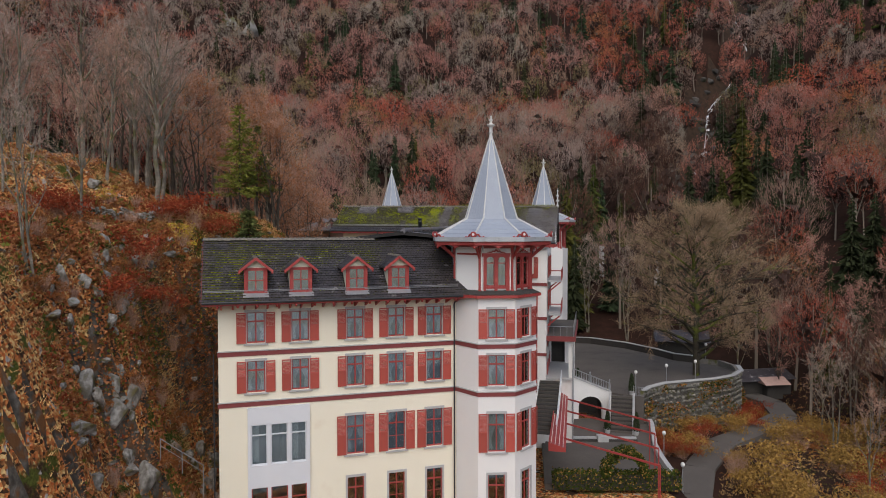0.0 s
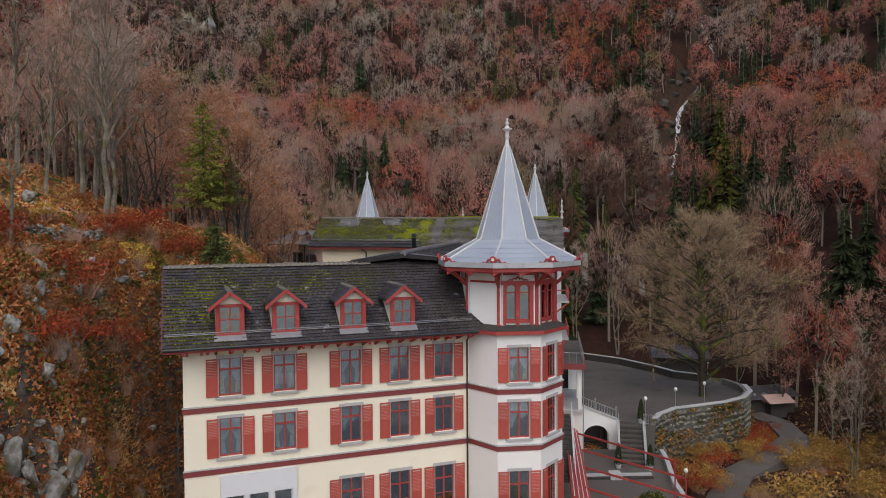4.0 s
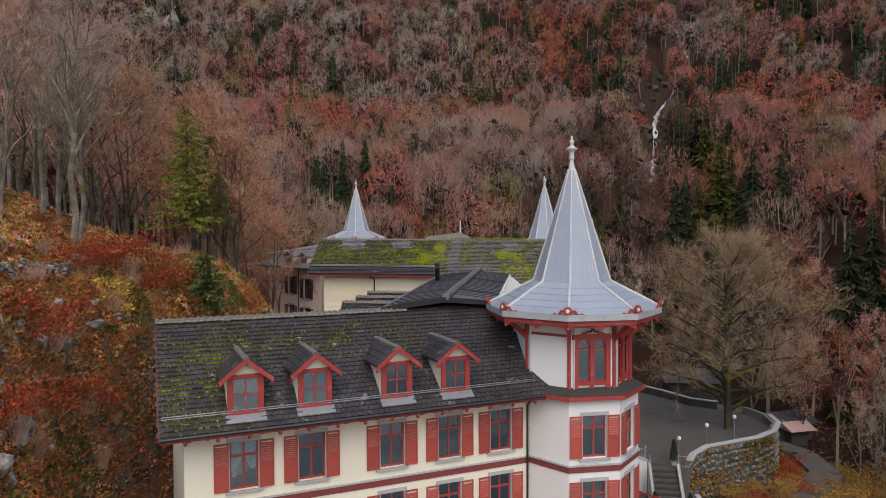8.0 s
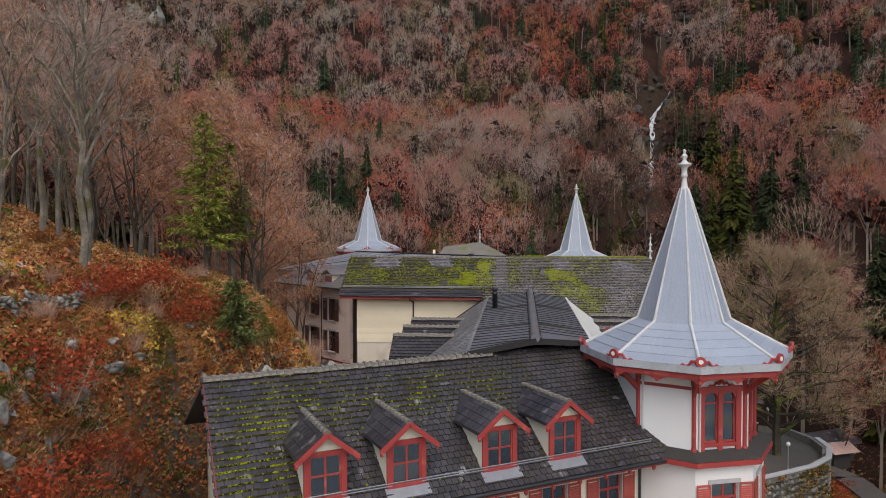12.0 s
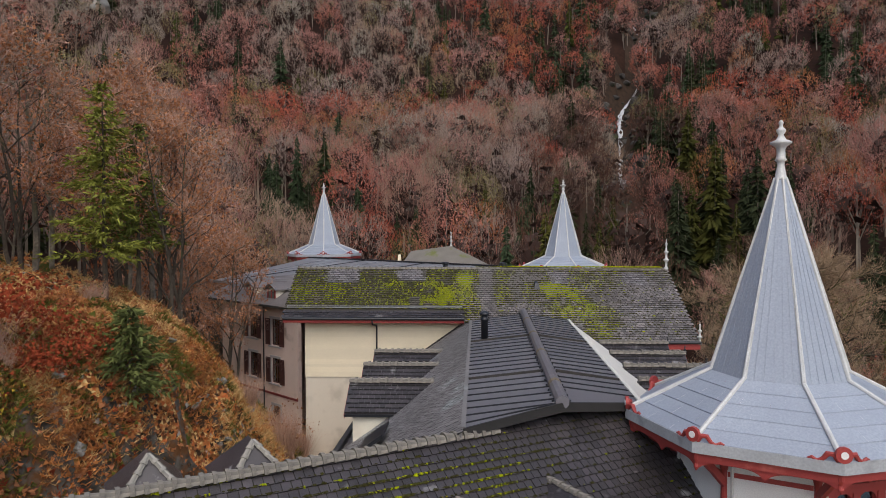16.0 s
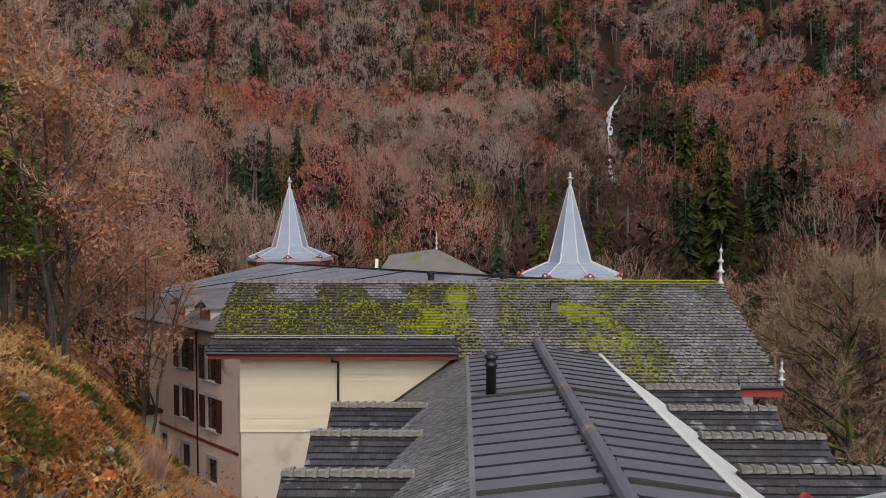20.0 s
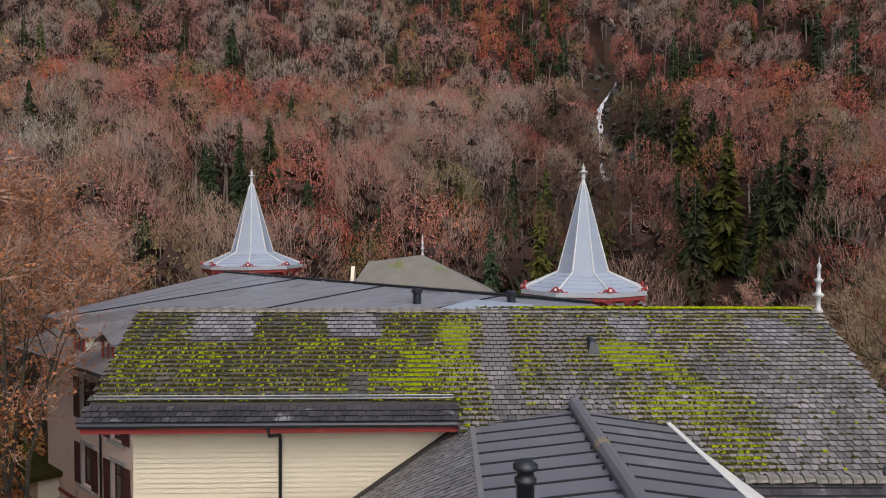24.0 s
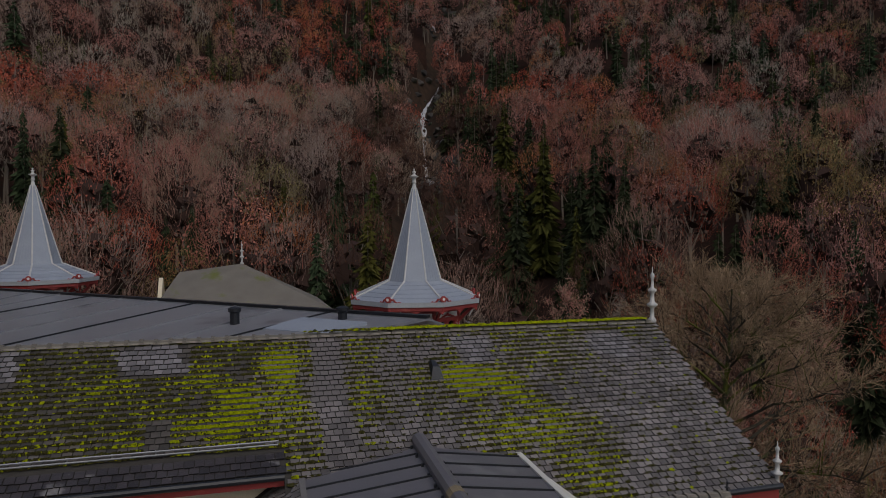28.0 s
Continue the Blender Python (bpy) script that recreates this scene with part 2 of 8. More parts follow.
SCALES = material("grey_scale_slate", (0.13, 0.12, 0.12), 0.5, second=(0.19, 0.18, 0.178), scale=0.6, amount=0.8, bump=0.2, island=0.35, stain=(0.30, 0.325, 0.32), stain_scale=0.4, stain_at=0.57)
PALE = material("pale_sheet", (0.70, 0.68, 0.62), 0.6, second=(0.62, 0.6, 0.55), scale=0.9, bump=0.05)
SHINGLE = material("cream_shingle", (0.74, 0.66, 0.49), 0.85, second=(0.68, 0.60, 0.44), scale=0.8, bump=0.1, island=0.06)
CONCRETE = material("old_plaster", (0.70, 0.64, 0.53), 0.9, second=(0.60, 0.54, 0.44), scale=0.5, bump=0.2, stain=(0.46, 0.41, 0.33), stain_at=0.55)
# backs the windows; the dimness indoors is put into this grey
ROOM = material("dark_room", (0.22, 0.22, 0.21), 0.9, bump=0)
CURTAIN = material("white_curtain", (0.72, 0.71, 0.69), 0.9, scale=2, bump=0.1)
GLASS = glass_material()
BARK = material("grey_bark", (0.115, 0.095, 0.075), 0.95, second=(0.055, 0.046, 0.037), scale=1.2, amount=0.9, bump=0.5, fine=8, stain=(0.10, 0.10, 0.04), stain_scale=0.5, stain_at=0.55)
TWIG = material("brown_twigs", (0.55, 0.345, 0.255), 0.95, scale=0.3, bump=0, island=0.35)
def litter_material():
    """Fallen leaves in rust, gold and brown over dark soil, with mossy patches."""
    m = bpy.data.materials.new("leaf_litter_ground")
    m.use_nodes = True
    n, l = m.node_tree.nodes, m.node_tree.links
    b = n["Principled BSDF"]
    b.inputs["Roughness"].default_value = 0.95
    at = n.new("ShaderNodeTexCoord").outputs["Object"]
    cell = n.new("ShaderNodeTexVoronoi")
    cell.inputs["Scale"].default_value = 6.5
    l.new(at, cell.inputs["Vector"])
    tones = n.new("ShaderNodeValToRGB")
    tones.color_ramp.interpolation = "CONSTANT"
    for k, (p, c) in enumerate(((0.0, (0.055, 0.028, 0.014)), (0.2, (0.42, 0.15, 0.048)), (0.42, (0.21, 0.09, 0.034)), (0.6, (0.54, 0.28, 0.10)), (0.70, (0.46, 0.13, 0.04)), (0.82, (0.62, 0.42, 0.18)))):
        e = tones.color_ramp.elements[k] if k < 2 else tones.color_ramp.elements.new(p)
        e.position, e.color = p, (*c, 1)
    sep = n.new("ShaderNodeSeparateColor")
    l.new(cell.outputs["Color"], sep.inputs[0])
    l.new(sep.outputs[0], tones.inputs[0])

    def patch(size, lo, hi):
        t, r = n.new("ShaderNodeTexNoise"), n.new("ShaderNodeMapRange")
        t.inputs["Scale"].default_value, t.inputs["Detail"].default_value = size, 6
        l.new(at, t.inputs["Vector"])
        r.inputs[1].default_value, r.inputs[2].default_value = lo, hi
        l.new(t.outputs[0], r.inputs[0])
        return r.outputs[0]

    col = tones.outputs[0]
    for fac, c in ((patch(0.55, 0.54, 0.62), (0.07, 0.078, 0.016)), (patch(0.8, 0.57, 0.64), (0.045, 0.026, 0.014)), (patch(1.7, 0.62, 0.67), (0.33, 0.31, 0.28))):
        x = n.new("ShaderNodeMix")
        x.data_type = "RGBA"
        l.new(fac, x.inputs[0])
        l.new(col, x.inputs[6])
        x.inputs[7].default_value = (*c, 1)
        col = x.outputs[2]
    l.new(col, b.inputs["Base Color"])
    bp = n.new("ShaderNodeBump")
    bp.inputs["Strength"].default_value, bp.inputs["Distance"].default_value = 0.9, 0.08
    l.new(cell.outputs["Distance"], bp.inputs["Height"])
    l.new(bp.outputs[0], b.inputs["Normal"])
    return m


GROUND = litter_material()
CLIFF = matt(material("mossy_cliff", (0.15, 0.135, 0.115), 0.95, second=(0.045, 0.038, 0.03), scale=1.3, amount=1.0, bump=1.0, fine=4, stain=(0.13, 0.06, 0.025), stain_scale=1.0, stain_at=0.5))
ROCK = material("grey_rock", (0.40, 0.385, 0.36), 0.9, second=(0.13, 0.12, 0.10), scale=1.6, amount=1.0, bump=1.0, fine=5, stain=(0.09, 0.075, 0.025), stain_scale=1.1, stain_at=0.53)
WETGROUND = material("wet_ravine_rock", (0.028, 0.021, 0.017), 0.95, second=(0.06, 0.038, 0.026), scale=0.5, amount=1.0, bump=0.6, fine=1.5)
# nearly black: the shade between the trees is put into this colour
FLOOR = material("shaded_forest_floor", (0.045, 0.020, 0.013), 0.95, second=(0.02, 0.011, 0.008), scale=0.08, bump=0.4, fine=0.8)
LAKE = material("lake_water", (0.10, 0.14, 0.15), 0.08, second=(0.08, 0.12, 0.13), scale=0.02, bump=0.1, fine=0.5)
ASPHALT = material("terrace_asphalt", (0.115, 0.100, 0.087), 0.85, second=(0.080, 0.070, 0.062), scale=0.4, bump=0.25, fine=20, stain=(0.065, 0.056, 0.05), stain_scale=0.25, stain_at=0.55)
WATER = material("white_water", (0.78, 0.81, 0.85), 0.35, scale=2, bump=0.4, fine=4)

for m in (MOSS, OLDMOSS, GROUND, FLOOR, WETGROUND, TWIG, BARK, ROCK):
    matt(m)
PALETILE = material("pale_lichen_tile", (0.13, 0.12, 0.126), 0.7, second=(0.20, 0.188, 0.196), scale=1.2, amount=0.9, bump=0.3, fine=25, island=0.4, stain=(0.10, 0.09, 0.088), stain_scale=1.3, stain_at=0.56)

# ---- frames of the hotel's wings ----
FRONT = pose(-14.127, 39.062, 0, 0, 0, 19.2)
LINK = pose(-2.7, 46.5, 0, 0, 0, -12.4)
REAR = pose(-11.7, 72.3, 0.11, 0, 0.5, -9.5)


# ---- ground ----
def smooth(t):
    t = min(max(t, 0.0), 1.0)
    return t * t * (3 - 2 * t)


def bed(y):
    """The course of the mountain stream."""
    return float(np.interp(y, (100, 200, 250, 270, 292, 305, 318, 345, 380, 460), (34, 68, 90, 98, 108, 121, 136, 142, 150, 172)))


def ground_height(x, y):
    """The height of the valley, the cliff beside the hotel and the wooded mountain."""
    r = math.hypot(x, y - 10)
    ahead = math.degrees(math.atan2(x, y - 10))
    z = -7.5 - 10 * smooth((x - 30) / 40) * smooth((130 - y) / 60)
    mountain = 0.37 * max(0, r - 98) + 0.38 * max(0, r - 262) - 0.6 * max(0, r - 520)
    side = smooth((75 - abs(ahead - 5)) / 25)
    z += min(mountain, 270) * side
    z -= (1.3 + 1.6 * smooth((80 - y) / 30)) * smooth((x - 19.8) / 2.2) * smooth((104 - y) / 14)
    # ravine of the waterfall
    bend = bed(y)
    z -= (9 + 9 * smooth((y - 200) / 80)) * math.exp(-(((x - bend) / 9) ** 2)) * smooth((y - 110) / 60) * side
    # rocky hill beside the hotel
    u = (x + 14.127) * 0.944 + (y - 39.062) * 0.329
    v = -(x + 14.127) * 0.329 + (y - 39.062) * 0.944
    q = -u + 13 * smooth((v - 10) / 14) - 3 * smooth((4 - v) / 6)
    z += 13 * smooth((v - 16) / 10) * smooth((6 - x) / 10) * smooth((128 - y) / 40)
    rise = (20.5 - 12.5 * smooth((v - 16) / 10)) * smooth((q - 0.5) / 8.5) + 0.36 * max(0, q - 8)
    fall = smooth((v + 26) / 20)
    z += rise * (0.35 + 0.65 * fall) * smooth((140 - v) / 60)
    z -= 9 * smooth((-v - 6) / 10) + 40 * smooth((10 - y) / 60) * smooth((60 - y) / 60)
    bumps = noise.noise((x * 0.09, y * 0.09, 0)) * 1.6 + noise.noise((x * 0.3, y * 0.3, 3)) * 0.6
    if r < 90 and x < 0:
        crag = 1 - 2 * abs(noise.noise((x * 0.35 + 0.15 * y, y * 0.42, 11)))
        bumps += 0.75 * crag + 0.4 * noise.noise((x * 0.9, y * 0.9, 5)) + 0.16 * noise.noise((x * 2.1, y * 2.1, 6))
        bumps += 0.5 * abs(noise.noise((x * 0.7, y * 0.7, 15))) - 0.9 * smooth((0.06 - abs(noise.noise((x * 0.22 + 0.1 * y, y * 0.3, 21)))) / 0.06)
    return z + bumps * smooth((q + 0.5) / 2.5) + noise.noise((x * 0.02, y * 0.02, 7)) * 5 * smooth((r - 110) / 60)


def build_ground():
    radii = [0, 4, 8]
    while radii[-1] < 4200:
        radii.append(radii[-1] + (1.0 if radii[-1] < 75 else max(1.0, 0.035 * radii[-1])))
    turns = 420
    verts = np.array([(r * math.sin(a), 45 + r * math.cos(a), 0) for r in radii[1:] for a in (2 * math.pi * k / turns for k in range(turns))])
    verts = np.vstack([[(0, 45, 0)], verts])
    for p in verts:
        p[2] = ground_height(p[0], p[1])
    faces = [(0, 1 + k, 1 + (k + 1) % turns) for k in range(turns)]
    for i in range(len(radii) - 2):
        for k in range(turns):
            j = (k + 1) % turns
            a, b = 1 + i * turns, 1 + (i + 1) * turns
            faces.append((a + k, b + k, b + j, a + j))
    me = bpy.data.meshes.new("ground")
    me.from_pydata(verts.tolist(), [], faces)
    me.materials.append(GROUND)
    for extra in (CLIFF, FLOOR, LAKE, WETGROUND):
        me.materials.append(extra)
    me.update()
    normals = np.zeros(len(faces) * 3)
    me.polygons.foreach_get("normal", normals)
    steep = np.abs(normals.reshape(-1, 3)[:, 2]) < 0.26
    mid = np.array([verts[list(f)].mean(0) for f in faces])
    slot = np.where(steep, 1, 0)
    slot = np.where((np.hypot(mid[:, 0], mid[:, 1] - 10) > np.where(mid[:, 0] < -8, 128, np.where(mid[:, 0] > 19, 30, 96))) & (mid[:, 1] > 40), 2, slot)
    # unseen lake behind the camera, added for the windows to reflect
    slot = np.where(mid[:, 1] < -25, 3, slot)
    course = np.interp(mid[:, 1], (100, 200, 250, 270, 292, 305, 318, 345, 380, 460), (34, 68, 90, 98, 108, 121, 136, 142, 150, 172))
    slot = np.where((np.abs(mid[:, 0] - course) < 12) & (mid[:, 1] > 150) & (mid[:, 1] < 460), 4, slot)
    me.polygons.foreach_set("material_index", slot)
    me.polygons.foreach_set("use_smooth", [True] * len(faces))
    return tagged(new("ground", me), "leaf-covered hillside and wooded valley floor", "ground", kind="structure")


build_ground()


# ---- building kit ----
def wall_cells(u0, u1, z0, z1, holes, v0, v1, mesh=None, slot=0):
    """An upright wall along x with rectangular openings (u0, u1, z0, z1) cut through."""
    mesh = mesh or Mesh()
    us = sorted({u0, u1, *[min(max(h[k], u0), u1) for h in holes for k in (0, 1)]})
    for a, b in zip(us, us[1:]):
        mid = (a + b) / 2
        cuts = sorted((h[2], h[3]) for h in holes if h[0] < mid < h[1])
        z = z0
        for lo, hi in cuts + [(z1, z1)]:
            if lo > z + 1e-4:
                mesh.box(a, b, v0, v1, z, lo, slot)
            z = max(z, hi)
    return mesh


KIT = {}


def kit(key, build):
    if key not in KIT:
        KIT[key] = build()
    return KIT[key]


def window(parent, m, w, h, shutters=True, bars=2, curtain=True, surround=STONE, sash=RED, leafs=None):
    """A casement window in an opening: x along the wall, y into it, z up from the sill."""
    key = (round(w, 2), round(h, 2), bars, sash.name, surround.name)

    def frame_mesh():
        s = Mesh()
        t, d = 0.13, 0.05
        s.box(-w / 2 - t, -w / 2, -d, 0.24, -0.02, h)
        s.box(w / 2, w / 2 + t, -d, 0.24, -0.02, h)
        s.box(-w / 2 - t, w / 2 + t, -d, 0.24, h, h + 0.17)
        return s.data("window", surround)

    def sill_mesh():
        return Mesh().box(-w / 2 - 0.19, w / 2 + 0.19, -0.14, 0.22, -0.13, -0.024).data("sill", surround)

    def sash_mesh():
        s = Mesh()
        t = 0.065
        top = h * 0.70
        for x0, x1 in ((-w / 2, -w / 2 + t), (w / 2 - t, w / 2), (-t * 0.7, t * 0.7)):
            s.box(x0, x1, 0.12, 0.18, 0, h)
        for z0, z1 in ((0, 0.09), (h - t, h), (top - 0.05, top + 0.05)):
            s.box(-w / 2 + t, w / 2 - t, 0.115, 0.185, z0, z1)
        if bars > 2:
            s.box(-w / 2 + t, w / 2 - t, 0.13, 0.17, h * 0.36 - 0.02, h * 0.36 + 0.02)
        return s.data("sash", sash)

    def pane_mesh(side):
        x0, x1 = ((-w / 2 + 0.066, -0.047), (0.047, w / 2 - 0.066))[side]
        return Mesh().box(x0, x1, 0.146, 0.152, 0.091, h - 0.066).data("pane", GLASS)

    def curtain_mesh(side):
        s = Mesh()
        n = 9
        edge = -w / 2 + 0.03 if side == 0 else w / 2 - 0.03
        way = 1 if side == 0 else -1
        rows = []
        for z, reach in ((h - 0.08, 0.47 * w), (h * 0.62, 0.42 * w), (h * 0.36, 0.20 * w), (0.10, 0.27 * w)):
            rows.append([(edge + way * reach * k / n, 0.27 + 0.025 * (k % 2), z) for k in range(n + 1)])
        for a, b in zip(rows, rows[1:]):
            for k in range(n):
                s.face([a[k], a[k + 1], b[k + 1], b[k]])
        return s.data("curtain", CURTAIN)

    win = part("window", kit(("w", key), frame_mesh), None, parent, m=m)
    part("sill", kit(("s", key), sill_mesh), None, win)
    part("sash", kit(("f", key), sash_mesh), None, win)
    for side in (0, 1):
        glass = part("pane", kit(("p", key, side), lambda: pane_mesh(side)), None, win)
        glass.visible_shadow = False
        if curtain:
            part("curtain", kit(("c", key, side), lambda: curtain_mesh(side)), None, win)
    if shutters:
        sw = w / 2 + 0.02
        for side in (-1, 1):
            shutter(parent, m @ pose(side * (w / 2 + 0.05 + sw / 2), -0.075, 0), sw, h, leafs or SHUTTER)
    return win


def shutter(parent, m, w, h, paint):
    def frame_mesh():
        s = Mesh()
        t = 0.06
        for x0, x1 in ((-w / 2, -w / 2 + t), (w / 2 - t, w / 2)):
            s.box(x0, x1, -0.02, 0.02, 0, h)
        for z0, z1 in ((0, 0.10), (h - 0.08, h), (h * 0.48, h * 0.48 + 0.09)):
            s.box(-w / 2 + t, w / 2 - t, -0.019, 0.019, z0, z1)
        s.box(-w / 2 + t, w / 2 - t, 0.008, 0.016, 0.1, h * 0.48)
        return s.data("shutter", paint)

    def slat_mesh():
        s = Mesh()
        z = h * 0.48 + 0.12
        while z < h - 0.12:
            s.hull([(-w / 2 + 0.06, -0.016, z - 0.035), (w / 2 - 0.06, -0.016, z - 0.035), (w / 2 - 0.06, -0.008, z - 0.035), (-w / 2 + 0.06, -0.008, z - 0.035)],
                   [(-w / 2 + 0.06, 0.012, z + 0.03), (w / 2 - 0.06, 0.012, z + 0.03), (w / 2 - 0.06, 0.02, z + 0.03), (-w / 2 + 0.06, 0.02, z + 0.03)])
            z += 0.085
        return s.data("slats", paint)

    key = (round(w, 2), round(h, 2), paint.name)
    ob = part("shutter", kit(("sh", key), frame_mesh), None, parent, m=m)
    part("slats", kit(("sl", key), slat_mesh), None, ob)


TILE = {}


def tile_mesh(w, length, mat):
    """One roof tile: x across, y up the slope, z out of it; its lower edge stands proud."""
    key = (w, length, mat.name)
    if key not in TILE:
        t = Mesh()
        x, lo, hi = w / 2 - 0.012, -length * 0.02, length * 1.12
        t.face([(-x, lo, 0.052), (x, lo, 0.052), (x, hi, 0.012), (-x, hi, 0.012)])
        # front and side faces take the dark slot as painted shadow
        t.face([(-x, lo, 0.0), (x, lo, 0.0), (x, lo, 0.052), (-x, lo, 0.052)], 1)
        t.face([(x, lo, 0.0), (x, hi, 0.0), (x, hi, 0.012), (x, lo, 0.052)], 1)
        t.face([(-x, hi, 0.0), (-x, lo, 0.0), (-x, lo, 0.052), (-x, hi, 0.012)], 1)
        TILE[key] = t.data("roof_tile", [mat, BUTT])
    return TILE[key]


def tiles(parent, m, width, height, w, course, mat, keep=None, single=None, seed=1, name="roof_tiles"):
    """Courses of tiles over a slope that starts at m: x along the eave, y up the slope. single: a stretch whose tiles are objects of their own."""
    rng = random.Random(seed)
    one = tile_mesh(w, course, mat)
    base = np.array([v.co[:] for v in one.vertices])
    quads = np.array([p.vertices[:] for p in one.polygons])
    spots, alone = [], []
    y, row = 0.0, 0
    while y < height - course * 0.5:
        x = (w / 2 if row % 2 else w * 0.02)
        while x < width:
            if keep is None or keep(x, y):
                put = (x + rng.uniform(-0.006, 0.006), y + rng.uniform(-0.012, 0.012), rng.uniform(0, 0.008), rng.uniform(-0.02, 0.02))
                inside = single and single[0] < x < single[1] and single[2] < y < single[3]
                (alone if inside and len(alone) < 300 else spots).append(put)
            x += w
        y += course
        row += 1
    s = np.array(spots)
    c, sn = np.cos(s[:, 3])[:, None], np.sin(s[:, 3])[:, None]
    vx = base[None, :, 0] * c - base[None, :, 1] * sn + s[:, 0:1]
    vy = base[None, :, 0] * sn + base[None, :, 1] * c + s[:, 1:2]
    vz = base[None, :, 2] + s[:, 2:3]
    verts = np.stack([vx, vy, vz], -1).reshape(-1, 3)
    faces = (quads[None] + (np.arange(len(s)) * len(base))[:, None, None]).reshape(-1, 4)
    me = bpy.data.meshes.new(name)
    me.from_pydata(verts.tolist(), [], faces.tolist())
    for slot in (mat, BUTT):
        me.materials.append(slot)
    me.polygons.foreach_set("material_index", np.tile([p.material_index for p in one.polygons], len(s)))
    me.update()
    part(name, me, None, parent, m=m, kind="stuff")
    LATER.append((parent, m, one, alone))


LATER = []


def ridge_tiles(parent, a, b, step=0.36, r=0.13, mat=None):
    """A row of half-round ridge tiles from a to b, each overlapping the next."""
    a, b = Vector(a), Vector(b)
    d = b - a
    n = max(1, int(d.length / step))

    def one():
        s = Mesh()
        k, L = 7, step * 1.12
        ends = []
        for y, rad in ((0.0, r * 1.22), (0.10, r * 1.2), (0.11, r), (L, r * 0.9)):
            ends.append([(rad * math.cos(math.pi * i / (k - 1)) * 1.15, y, rad * math.sin(math.pi * i / (k - 1)) - 0.02) for i in range(k)])
        for p, q in zip(ends, ends[1:]):
            for i in range(k - 1):
                s.face([p[i], q[i], q[i + 1], p[i + 1]])
        s.face(ends[0])
        return s.data("ridge_tile", mat or RIDGE)

    data = kit(("ridge", step, r, (mat or RIDGE).name), one)
    yaw = math.degrees(math.atan2(-d.x, d.y))
    pitch = math.degrees(math.atan2(d.z, math.hypot(d.x, d.y)))
    rng = random.Random(n)
    for i in range(n):
        p = a + d * (i / n)
        part("ridge_tile", data, None, parent, m=pose(p.x, p.y, p.z + rng.uniform(-0.01, 0.01), pitch, rng.uniform(-4, 4), yaw + rng.uniform(-3, 3)))


def snow_guard(parent, a, b):
    """Two rails on small posts above the eave."""
    a, b = Vector(a), Vector(b)
    g = Mesh()
    for lift in (0.09, 0.18):
        g.tube([a + Vector((0, 0, lift)), b + Vector((0, 0, lift))], 0.022, 5)
    n = int((b - a).length / 0.9)
    for i in range(n + 1):
        p = a + (b - a) * (i / n)
        g.beam(p - Vector((0, -0.1, -0.02)), p + Vector((0, 0, 0.2)), 0.03, 0.03)
    part("snow_guard", g, GALV, parent, "galvanised snow guard rail")


def finial(parent, x, y, z, h, mat=None):
    """A turned metal finial with rings, of height h."""
    k = h / 1.0
    p = [(0.10, 0), (0.11, 0.05), (0.055, 0.10), (0.05, 0.26), (0.12, 0.30), (0.14, 0.33), (0.06, 0.37), (0.045, 0.52), (0.10, 0.56), (0.11, 0.59), (0.04, 0.63), (0.03, 0.78), (0.055, 0.82), (0.05, 0.86), (0.012, 0.9), (0.006, 1.0)]
    return part("finial", Mesh().lathe([(r * (k ** 0.5), z + t * k) for r, t in p], 10, (x, y)), mat or ZINCRIB, parent, smooth=True)


# ---- front wing ----
front = thing("hotel_front_wing", FRONT, "cream hotel wing with red shutters and dormered slate roof", "hotel")
SL_A, RV, RIDGE_Z = 0.755, 3.8, 13.6
AX0, AX1 = -0.95, 17.3
COLS = (2.37, 5.25, 8.97, 11.88, 14.65)
holes = []
for c in COLS:
    holes += [(c - 0.58, c + 0.58, 6.87, 8.9), (c - 0.58, c + 0.58, 3.60, 5.68)]
for c in COLS[2:]:
    holes += [(c - 0.61, c + 0.61, -1.15, 1.55), (c - 0.58, c + 0.58, -5.3, -2.75)]
holes += [(1.79, 5.83, -6.5, 2.55)]
shell = wall_cells(0, 16.3, -8, 9.75, holes, 0, 0.4)
part("wall", shell, CREAM, front)
side = Mesh().box(0, 0.4, 0.4, 11.6, -8, 9.75).box(0, 16.3, 11.2, 11.6, -8, 9.75)
side.hull([(0.002, 0.4, 9.75), (0.398, 0.4, 9.75), (0.398, 11.2, 9.75), (0.002, 11.2, 9.75)], [(0.002, RV - 0.1, 13.4), (0.398, RV - 0.1, 13.4), (0.398, RV + 0.1, 13.4), (0.002, RV + 0.1, 13.4)])
part("gable_wall", side, CREAM, front)
inner = Mesh().box(0.4, 16.2, 3.0, 3.1, -8, 9.7)
for z in (-2.5, 2.5, 6.0, 9.5):
    inner.box(0.4, 16.2, 0.4, 3.0, z - 0.1, z)
for u in (4.0, 7.0, 10.4, 13.3):
    inner.box(u, u + 0.1, 0.4, 3.0, -8, 9.7)
part("room_partition", inner, ROOM, front)
for c in COLS:
    window(front, pose(c, 0, 6.87), 1.16, 2.03)
    window(front, pose(c, 0, 3.60), 1.16, 2.08)
for c in COLS[2:]:
    window(front, pose(c, 0, -1.15), 1.22, 2.7, bars=3)
    window(front, pose(c, 0, -5.3), 1.16, 2.55, shutters=False, bars=3)
for z in (6.05, 2.70):
    part("band", Mesh().box(-0.06, 16.3, -0.05, -0.002, z, z + 0.30), DARKRED, front, "dark red painted storey band")
    part("band_cap", Mesh().box(-0.08, 16.3, -0.10, -0.003, z + 0.30, z + 0.37), STONE, front)
